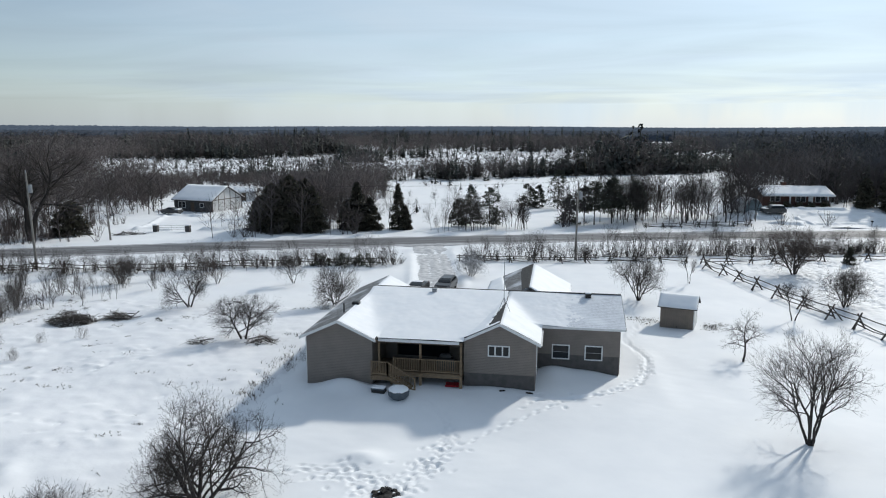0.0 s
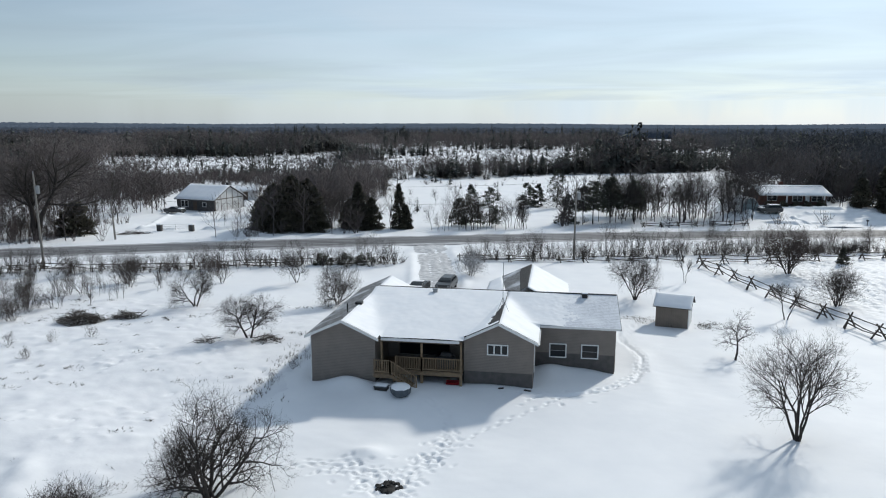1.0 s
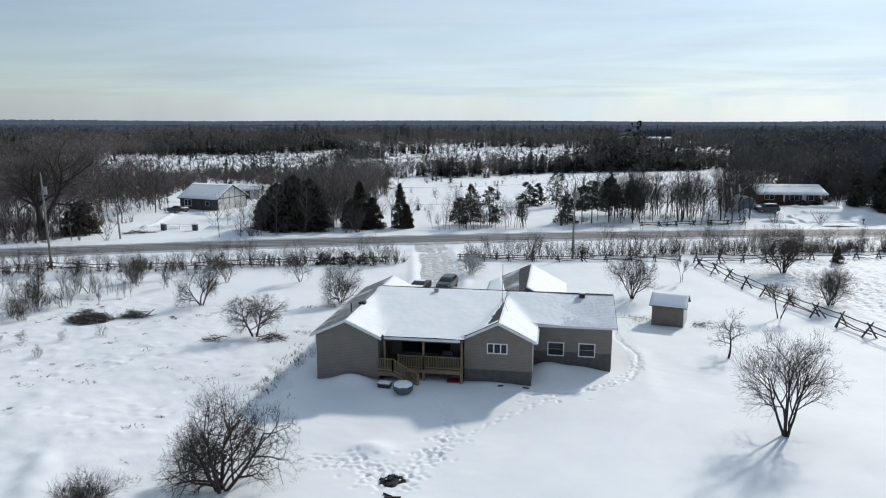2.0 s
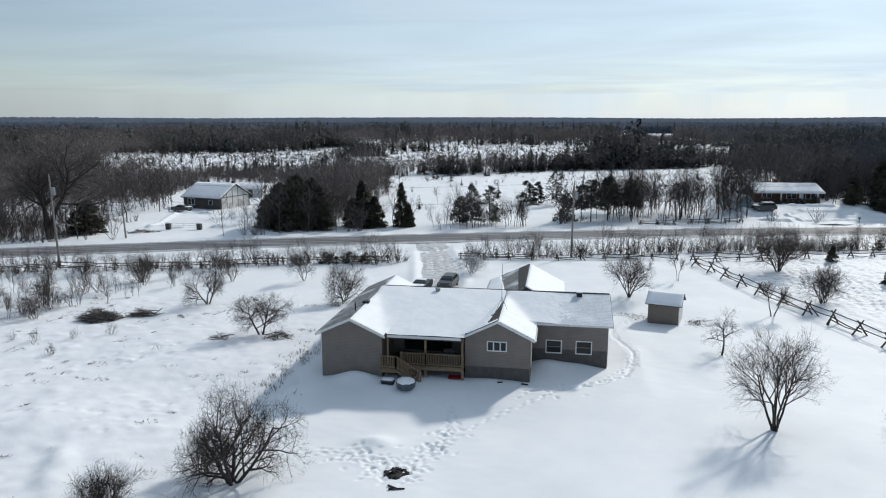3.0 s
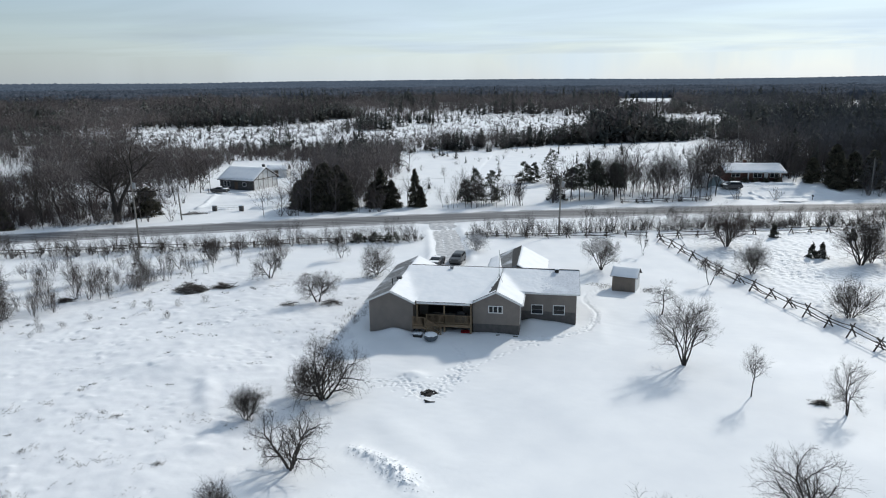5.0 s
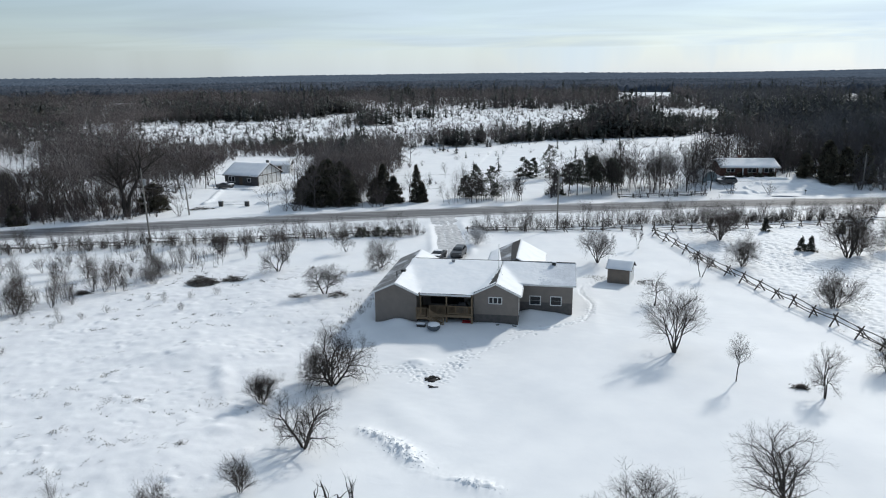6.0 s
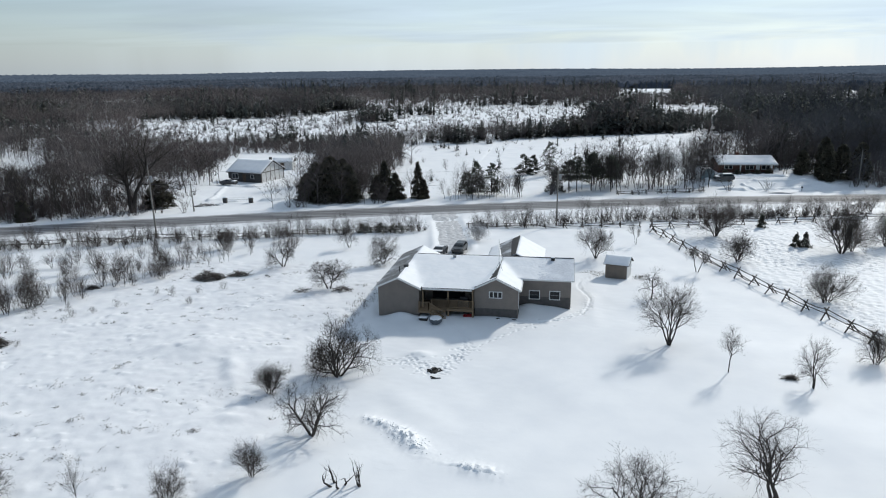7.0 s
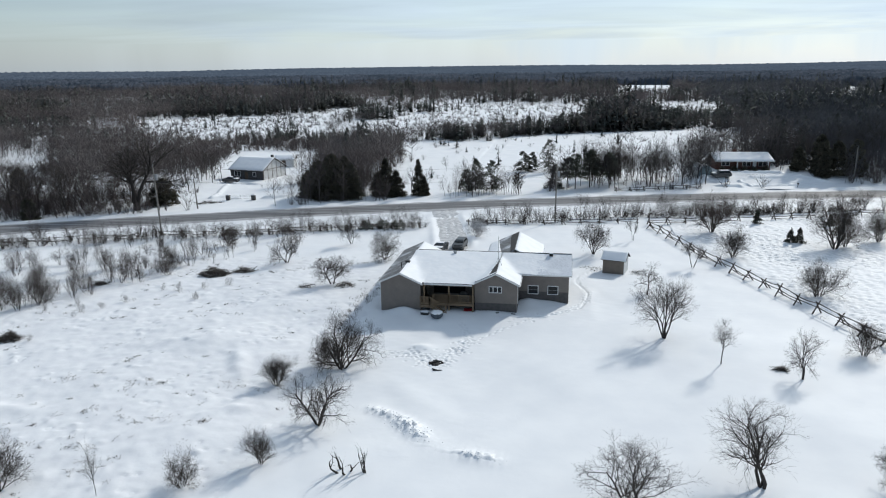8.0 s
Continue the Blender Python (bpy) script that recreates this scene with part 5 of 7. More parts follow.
    def drift(x0, x1, y0, y1, step, names, k, cover, seed):
        nx, ny = int((x1 - x0) / step), int((y1 - y0) / step)
        bm, grid = bmesh.new(), {}
        for j in range(ny + 1):
            for i in range(nx + 1):
                x, y = x0 + (x1 - x0) * i / nx, y0 + (y1 - y0) * j / ny
                use = [slopes[n](x, y) for n in names(x, y)]
                if not use:
                    continue
                c = cover(x, y)
                p = Vector((x, y, seed))
                z = blend(use, k * max(c, 0.02)) + c * (0.10 + 0.035 * noise.noise(p * 0.6) + 0.012 * noise.noise(p * 2.2)) - 0.022
                grid[i, j] = bm.verts.new((x, y, z))
        for j in range(ny):
            for i in range(nx):
                q = [(i, j), (i + 1, j), (i + 1, j + 1), (i, j + 1)]
                if all(t in grid for t in q):
                    bm.faces.new([grid[t] for t in q])
        for f in bm.faces:
            f.smooth = True
        part("snow_cover", bm, SNOW_ROOF, h, "blanket of wind-smoothed snow drifted into the roof valleys")

    def rim(v, lo, hi, w):
        return max(0.0, min(1.0, (v - lo) / w, (hi - v) / w)) ** 0.5

    def west_names(x, y):
        n = ["west"] if x < -10.9 else []
        if y > -0.88 and x < -4.9 + (y + 0.75) * 0.286:
            n.append("deck")
        if x > -5.32 and y > -0.40:
            n.append("gable_w")
        return n

    def west_cover(x, y):
        c = rim(x, RX_W, RX_G + 1, 0.25) * rim(y, -1.4, RIDGE_Y, 0.25)
        edge = RX_G - 0.95 * max(0.0, 1 - y / 6.3) - 0.22 * noise.noise(Vector((x * 2.3, y * 2.3, 0)))
        bare = smooth(edge - 0.12, edge + 0.08, np.float64(x)) * smooth(0.0, 0.7, np.float64(y)) * smooth(6.4, 5.6, np.float64(y))
        return c * (1 - 1.3 * float(bare))

    def east_names(x, y):
        n = []
        if x < 0.36 and y < 8.0:
            n.append("gable_e")
        if y > 3.62:
            n.append("east")
        return n

    def east_cover(x, y):
        wob = 0.7 * noise.noise(Vector((x * 0.7, y * 0.7, 5))) + 0.6 * noise.noise(Vector((x * 2.6, y * 2.6, 8))) + 0.5 * noise.noise(Vector((x * 6, y * 6, 3)))
        edge = 1.0 - 0.05 * (y - 3.6) + wob
        return rim(x, RX_G, 9, 0.25) * rim(y, -0.4, RIDGE_Y, 0.25) * float(smooth(edge + 3.2, edge - 1.4, np.float64(x)))

    drift(RX_W + 0.02, RX_G, -1.34, RIDGE_Y, 0.11, west_names, 0.10, west_cover, 1)
    drift(RX_G, 4.6, -0.32, RIDGE_Y, 0.09, east_names, 0.10, east_cover, 2)

    def snow(corners, thick, nu, nv, seed, **k):
        part("snow_cover", snow_sheet(bmesh.new(), corners, thick, nu, nv, seed, **k), SNOW_ROOF, h, "blanket of wind-smoothed snow")

    snow([(-10.96, 7.6, EAVE), (-10.96, wN, EAVE), (RX_W + 0.02, wN, PEAK_W), (RX_W + 0.02, 7.6, PEAK_W)], 0.08, 40, 14, 1)
    snow([(6.2, 13.6, 3.5), (-13.2, 13.6, 3.5), (-13.2, RIDGE_Y, RIDGE), (6.2, RIDGE_Y, RIDGE)], 0.08, 60, 16, 3)
    snow([(2.63, 19.3, 3.42), (2.63, 9.6, 3.42), (RX_N + 0.05, 9.3, 5.27), (RX_N + 0.05, 19.3, 5.27)], 0.08, 40, 18, 6, rough=0.6)
    snow([(-4.9, 19.3, 3.44), (-4.9, 10.0, 3.44), (-2.7, 10.0, 4.47), (-3.8, 19.3, 3.95)], 0.06, 30, 8, 8)

    # roof fittings
    v = part("roof_vent", box(boxed(-8.55, -8.2, 7.5, 7.85, 4.8, 5.2, 0.03), -8.6, -8.15, 7.45, 7.9, 5.2, 5.25, 0.02), STEEL, h, "black roof vent")
    v = part("roof_vent", box(boxed(3.52, 3.96, 7.9, 8.35, 4.85, 5.16, 0.03), 3.46, 4.02, 7.84, 8.41, 5.16, 5.21, 0.02), BLACK, h, "black box roof vent capped with snow")
    part("vent_snow", boxed(3.5, 3.98, 7.87, 8.39, 5.21, 5.3, 0.05), SNOW_ROOF, h)
    part("vent_pipe", beam(bmesh.new(), (-14.0, 1.4, 4.5), (-14.0, 1.4, 5.35), 0.11, sides=10), BLACK, h, "black plumbing vent pipe")
    part("ridge_vent", boxed(-13.95, -13.4, 3.2, 3.7, 4.78, 4.98, 0.03), BLACK, h)
    part("ridge_cap", boxed(-13.3, 6.28, 8.52, 8.68, RIDGE - 0.02, RIDGE + 0.06, 0.02), SHINGLE, h)


def build_deck():
    d = thing("deck", pose(0, 0, 0), "raised covered deck of weathered lumber with guard rails and a stair", "deck")
    # boards, each its own
    first = None
    for k in range(18):
        y = -0.5 + 0.155 * k
        if first is None:
            first = part("deck_board", boxed(-11.26, -4.99, -0.073, 0.073, -0.02, 0.02), DECK_WOOD, d)
            ob = first
        else:
            ob = new("deck_board", first.data)
            ob.parent = d
        ob.location = (0, y, 1.08)
    part("rim_joist", boxed(-10.0, -4.99, -0.62, -0.57, 0.78, 1.06), DECK_WOOD, d)
    part("rim_joist", boxed(-11.26, -10.0, -1.62, -1.57, 0.78, 1.06), DECK_WOOD, d)
    part("landing", boxed(-11.26, -10.0, -1.57, -0.58, 1.06, 1.10), DECK_WOOD, d)
    for x in (-10.9, -7.95, -5.1):
        part("roof_post", boxed(x - 0.07, x + 0.07, -0.62, -0.48, 1.0, 3.32), DECK_WOOD, d)
    for x in (-10.0, -7.95, -5.1):
        part("support_post", boxed(x - 0.09, x + 0.09, -0.66, -0.48, -0.35, 1.0), DECK_WOOD, d)
    part("roof_beam", boxed(-11.2, -5.0, -0.65, -0.5, 3.22, 3.38), DECK_WOOD, d)
    railing(d, (-9.85, -0.58, 1.1), (-7.95, -0.58, 1.1))
    railing(d, (-7.95, -0.58, 1.1), (-5.05, -0.58, 1.1))
    railing(d, (-11.2, -1.58, 1.1), (-10.05, -1.58, 1.1))
    st = new("stair")
    st.parent = d
    for y in (-1.55, -0.72):
        part("stringer", beam(bmesh.new(), (-10.05, y, 0.95), (-8.1, y, -0.15), 0.05, 0.24), DECK_WOOD, st)
    for k in range(6):
        x = -9.92 + 0.31 * k
        part("tread", boxed(x, x + 0.28, -1.53, -0.74, 0.90 - 0.175 * k, 0.94 - 0.175 * k, 0.005), DECK_WOOD, st)
    railing(d, (-10.05, -1.58, 1.1), (-8.15, -1.58, 0.02))
    # black panel added below the deck in place of the deep shade there
    part("back_panel", boxed(-11.26, -4.99, 2.3, 2.4, -0.3, 1.0), BLACK, d, "black panel standing in for the shade below the deck")


def build_yard_things():
    g = thing("covered_grill", pose(-6.3, 0.35, 1.10), "barbecue under a dark grey cover standing on the deck", "grill")
    bm = bmesh.new()
    box(bm, -0.65, 0.65, -0.3, 0.3, 0.0, 0.85, 0.06)
    box(bm, -0.42, 0.42, -0.27, 0.27, 0.85, 1.18, 0.12)
    for v in bm.verts:
        v.co += Vector((noise.noise(v.co * 4), noise.noise(v.co * 4 + Vector((9, 0, 0))), 0)) * 0.03
    part("cover", bm, COVER, g)
    # tub heaped with snow
    t = thing("octagonal_tub", pose(-9.02, -2.75, gz(-9.02, -2.75) - 0.06, 0, 0, 12) @ Matrix.Scale(0.86, 4), "slate-blue octagonal plastic tub heaped with snow beside the stair", "tub")
    bm = bmesh.new()
    prof = ((0.55, 0.0), (0.80, 0.22), (0.86, 0.55), (0.84, 0.72), (0.70, 0.74))
    rings = [[bm.verts.new((r * math.cos(k * math.pi / 4), r * math.sin(k * math.pi / 4), z)) for k in range(8)] for r, z in prof]
    for a, b in zip(rings, rings[1:]):
        for k in range(8):
            bm.faces.new((a[k], a[(k + 1) % 8], b[(k + 1) % 8], b[k]))
    bm.faces.new(rings[0][::-1])
    part("shell", bm, TUB_PLASTIC, t)
    bm = bmesh.new()
    bmesh.ops.create_icosphere(bm, subdivisions=3, radius=1)
    for v in bm.verts:
        v.co = Vector((v.co.x * 0.8, v.co.y * 0.8, 0.70 + max(v.co.z, -0.1) * 0.30 + 0.05 * noise.noise(v.co * 2.5)))
    for f in bm.faces:
        f.smooth = True
    part("snow_cap", bm, SNOW_ROOF, t, "rounded heap of snow")
    s = thing("storage_bin", pose(-10.55, -2.1, gz(-10.55, -2.1) - 0.05, 0, 0, -6) @ Matrix.Scale(0.85, 4), "low black storage bin capped with snow beside the stair", "bin")
    part("box", boxed(-0.55, 0.55, -0.32, 0.32, 0, 0.34, 0.04), BLACK, s)
    part("lip", boxed(-0.6, 0.6, -0.36, 0.36, 0.30, 0.36, 0.02), TUB_PLASTIC, s)
    part("snow_cap", boxed(-0.56, 0.56, -0.33, 0.33, 0.36, 0.52, 0.09), SNOW_ROOF, s)
    r = thing("sled", pose(-5.65, -0.35, gz(-5.65, -0.35) + 0.02, 0, 0, 4) @ Matrix.Scale(0.85, 4), "red plastic sled lying half under the deck", "sled")
    bm = bmesh.new()
    n = 12
    for k in range(n + 1):
        u = k / n
        half = 0.33 * (1 - max(0, u - 0.8) ** 2 * 12)
        z = 0.05 + 0.5 * max(0, u - 0.75) ** 1.6
        for y, dz in ((-half, 0.2), (-half * 0.85, 0.0), (half * 0.85, 0.0), (half, 0.2)):
            bm.verts.new((-0.65 + 1.3 * u, y, z + dz))
    bm.verts.ensure_lookup_table()
    for k in range(n):
        for j in range(3):
            a = k * 4 + j
            bm.faces.new((bm.verts[a], bm.verts[a + 1], bm.verts[a + 5], bm.verts[a + 4]))
    bmesh.ops.solidify(bm, geom=bm.faces[:], thickness=0.03)
    part("hull", bm, RED_PLASTIC, r)
    # fire pit: a ring of blackened stones round ash, melted into the snow
    f = thing("fire_pit", pose(-7.15, -14.1, gz(-7.15, -14.1) - 0.02) @ Matrix.Scale(0.8, 4), "blackened fire pit melted into the trampled snow", "fire pit")
    bm = bmesh.new()
    bmesh.ops.create_circle(bm, cap_ends=True, segments=24, radius=0.8)
    bmesh.ops.subdivide_edges(bm, edges=bm.edges[:], cuts=2, use_grid_fill=True)
    for v in bm.verts:
        k = 1 + 0.25 * noise.noise(v.co * 2)
        v.co = Vector((v.co.x * k, v.co.y * k * 0.8, 0.07 + 0.06 * noise.noise(v.co * 4)))
    part("ash_bed", bm, ASH, f)
    rng = random.Random(5)
    for k in range(11):
        a = k * 6.283 / 11 + rng.uniform(-0.25, 0.25)
        bm = bmesh.new()
        bmesh.ops.create_icosphere(bm, subdivisions=2, radius=rng.uniform(0.13, 0.24))
        for v in bm.verts:
            v.co *= 1 + 0.35 * noise.noise(v.co * 6 + Vector((k, 0, 0)))
            v.co.z *= 0.7
        ob = part("stone", bm, ASH, f)
        ob.location = (math.cos(a) * rng.uniform(0.62, 0.86), math.sin(a) * rng.uniform(0.5, 0.7), 0.04)
    for k in range(4):
        a = rng.uniform(0, 3.14)
        ob = part("charred_log", beam(bmesh.new(), (-0.35, 0, 0), (0.35, 0, 0.05), 0.11, sides=7), ASH, f)
        ob.matrix_basis = pose(rng.uniform(-0.2, 0.2), rng.uniform(-0.2, 0.2), 0.13 + 0.05 * k, 0, 0, math.degrees(a))
    for k, (x, y, L, turn) in enumerate(((-6.7, -15.9, 0.9, 10), (-7.0, -15.7, 0.6, -25), (-2.2, -0.75, 0.4, 20), (-0.35, -0.6, 0.5, -10))):
        ob = part("log", beam(bmesh.new(), (-L / 2, 0, 0), (L / 2, 0, 0), 0.12, sides=8, taper=0.8), BARK)
        ob.matrix_basis = pose(x, y, gz(x, y) + 0.05, 0, 0, turn)
        tagged(ob, "short dark log lying on the snow", "log", "loose logs")
    # mast on the small gable
    a = thing("antenna_mast", pose(RX_G, 3.4, PEAK_G), "tall thin steel antenna mast braced on the roof ridge", "antenna")
    part("pole", beam(bmesh.new(), (0, 0, -0.05), (0, 0, 3.6), 0.05, sides=8), STEEL, a)
    for dx, dy in ((0.5, 0.0), (-0.45, -0.2), (0.05, 0.7)):
        part("brace", beam(bmesh.new(), (dx, dy, -abs(dx) * 0.49 - 0.02), (0, 0, 0.95), 0.03, sides=6), STEEL, a)


def build_shed():
    w, dp = 2.95, 2.7
    m = pose(10.75, 18.3, gz(12, 18.5) - 0.08, 0, 0, -16)
    s = thing("shed", m, "small tan garden shed with a snow-covered gable roof", "shed")
    part("wall", boxed(0, w, 0, 0.1, -0.2, 2.2), SHED_SIDING, s)
    part("wall", boxed(0, w, dp - 0.1, dp, -0.2, 2.2), SHED_SIDING, s)
    for x in (0.0, w - 0.1):
        part("wall", solid(bmesh.new(), [(x, 0.1, -0.2), (x, dp - 0.1, -0.2), (x, dp - 0.1, 2.2), (x, dp / 2, 2.92), (x, 0.1, 2.2)], (0.1, 0, 0)), WHITE_SIDING if x else SHED_SIDING, s)
    for y0, z0, y1, z1 in ((-0.3, 2.06, dp / 2, 3.0), (dp + 0.3, 2.06, dp / 2, 3.0)):
        part("roof", roof_slab(bmesh.new(), [(-0.25, y0, z0), (w + 0.25, y0, z0), (w + 0.25, y1, z1), (-0.25, y1, z1)], 0.1), SHINGLE, s)
        part("snow_cover", snow_sheet(bmesh.new(), [(-0.23, y0, z0), (w + 0.23, y0, z0), (w + 0.23, y1, z1), (-0.23, y1, z1)], 0.07, 20, 12, 3), SNOW_ROOF, s)
    part("corner_board", boxed(w - 0.06, w + 0.02, -0.02, 0.08, -0.1, 2.15), TRIM, s)
    part("latch", beam(bmesh.new(), (1.5, -0.02, 0.12), (1.5, -0.12, 0.3), 0.06, sides=6), BLACK, s)


build_house()
build_deck()
build_yard_things()
build_shed()

# ---- fences, poles, wires ----


def rail_fence(points, name, label, group, seed, high=1.45, fallen=0.15):
    """An old cedar fence: crossed stakes at every joint, carrying long crooked rails."""
    rng = random.Random(seed)
    root = thing(name, pose(0, 0, 0), label, "fence", group)
    prev = None
    for k, (x, y) in enumerate(points):
        z = gz(x, y)
        nx, ny = points[min(k + 1, len(points) - 1)]
        px, py = points[max(k - 1, 0)]
        d = Vector((nx - px, ny - py, 0)).normalized()
        n = Vector((-d.y, d.x, 0))
        c = Vector((x, y, z))
        hh = high * rng.uniform(0.9, 1.12)
        for s in (1, -1):
            foot = c + n * 0.72 * s + d * rng.gauss(0, 0.12) - Vector((0, 0, 0.15))
            tip = c - n * 0.34 * s + Vector((0, 0, hh)) + d * rng.gauss(0, 0.12)
            part("stake", beam(bmesh.new(), foot, tip, 0.18, sides=6, taper=0.75), FENCE_WOOD, root)
        if rng.random() < 0.35:
            foot = c + n * 0.9 * rng.choice((1, -1)) + d * rng.uniform(0.3, 0.7) - Vector((0, 0, 0.12))
            part("stake", beam(bmesh.new(), foot, c + Vector((0, 0, hh * 0.85)), 0.14, sides=6, taper=0.75), FENCE_WOOD, root)
        joint = [c + Vector((0, 0, hgt * hh)) for hgt in (0.26, 0.50, 0.82)]
        if prev:
            for i, (a, b) in enumerate(zip(prev, joint)):
                if i == 0 and rng.random() < 0.4:
                    continue
                if rng.random() < fallen and i < 2:
                    b = b - Vector((0, 0, 0.3))
                over = (b - a).normalized() * 0.35
                mid = a.lerp(b, 0.5) + Vector((rng.gauss(0, 0.06), rng.gauss(0, 0.06), -0.06 + rng.gauss(0, 0.05)))
                w = Wood()
                w.tube([a - over + Vector((0, 0, rng.gauss(0, 0.05))), mid, b + over], [0.065, 0.055, 0.045], 6)
                v, f = w.arrays()
                mesh_object("rail", v, f, FENCE_WOOD, True).parent = root
        prev = joint
    return root


def along(a, b, step):
    d = math.hypot(b[0] - a[0], b[1] - a[1])
    n = max(1, round(d / step))
    return [(a[0] + (b[0] - a[0]) * k / n, a[1] + (b[1] - a[1]) * k / n) for k in range(n + 1)]


paddock_line = [(20.4, 47.0), (21.6, 43.2), (22.6, 39.6), (23.6, 35.6), (24.7, 31.6), (25.9, 27.4), (27.2, 23.6), (28.5, 20.4), (29.7, 17.3), (30.8, 14.1), (31.9, 10.8),
                (33.0, 7.4), (34.2, 4.2), (35.4, 0.8), (36.5, -2.6), (37.5, -6.2), (38.5, -9.8), (39.5, -13.4), (40.5, -17.0)]
rail_fence(paddock_line, "rail_fence", "old grey cedar rail fence on crossed stakes beside the paddock", "rail fences", 1)
rail_fence(along((20.4, 49.6), (96, 72.0), 3.4), "rail_fence", "old cedar rail fence along the road side of the paddock", "rail fences", 2)
rail_fence(along((-98, 19.5), (-21.6, 43.4), 3.6), "rail_fence", "low broken rail fence among roadside shrubs", "rail fences", 3, 1.0, 0.5)
rail_fence(along((-11.8, 46.4), (18.5, 51.2), 3.6), "rail_fence", "low broken rail fence among roadside shrubs", "rail fences", 4, 0.9, 0.5)


def power_pole(x, y, h, label, lean=(0, 0), box_z=None, arm=False):
    p = thing("utility_pole", pose(x, y, gz(x, y), lean[0], lean[1], 0), label, "utility pole", "utility poles")
    part("pole", beam(bmesh.new(), (0, 0, -0.3), (0, 0, h), 0.32, sides=12, taper=0.62), POLE_WOOD, p)
    if box_z:
        part("transformer", beam(bmesh.new(), (0.38, 0, box_z - 0.5), (0.38, 0, box_z + 0.5), 0.48, sides=14), STEEL, p, "grey pole transformer")
        part("bracket", boxed(0.1, 0.3, -0.06, 0.06, box_z - 0.2, box_z + 0.2), STEEL, p)
    part("insulator", beam(bmesh.new(), (0, 0, h), (0, 0, h + 0.3), 0.1, sides=8), STEEL, p)
    if arm:
        part("crossarm", boxed(-0.9, 0.9, -0.06, 0.06, h - 0.6, h - 0.48), POLE_WOOD, p)
    return p


power_pole(-63.5, 31.2, 12.2, "weathered wooden utility pole with a transformer by the road", (0, -1.3), 10.2)
power_pole(3.8, 51.3, 10.8, "weathered wooden utility pole with a transformer by the road", (0, 0.6), 8.9)
power_pole(-69.6, 55.2, 6.2, "short wooden service pole across the road", (0, -2.5))
power_pole(72.6, 99.8, 8.0, "wooden utility pole near the brick bungalow")
power_pole(71.5, 74.0, 10.8, "weathered wooden utility pole by the road")
power_pole(-131.0, 4.0, 11.5, "weathered wooden utility pole by the road")


def wire(a, b, sag, radius=0.014):
    a, b = Vector(a), Vector(b)
    pts = [a.lerp(b, k / 16) - Vector((0, 0, sag * 4 * (k / 16) * (1 - k / 16))) for k in range(17)]
    w = Wood()
    w.tube(pts, [radius] * 17, 4)
    v, f = w.arrays()
    tagged(mesh_object("overhead_wire", v, f, BLACK), "thin black overhead wire slung between utility poles", "wire", "overhead wires")


for drop in (0.2, 2.6):
    wire((-131.0, 4.0, 11.7 - drop), (-63.7, 31.2, 12.4 - drop), 1.1)
    wire((-63.7, 31.2, 12.4 - drop), (3.8, 51.3, 11.0 - drop), 1.1)
    wire((3.8, 51.3, 11.0 - drop), (71.5, 74.0, 11.0 - drop), 1.1)
wire((-63.7, 31.2, 9.6), (-69.8, 55.2, 6.2), 0.6)

# ---- cars ----


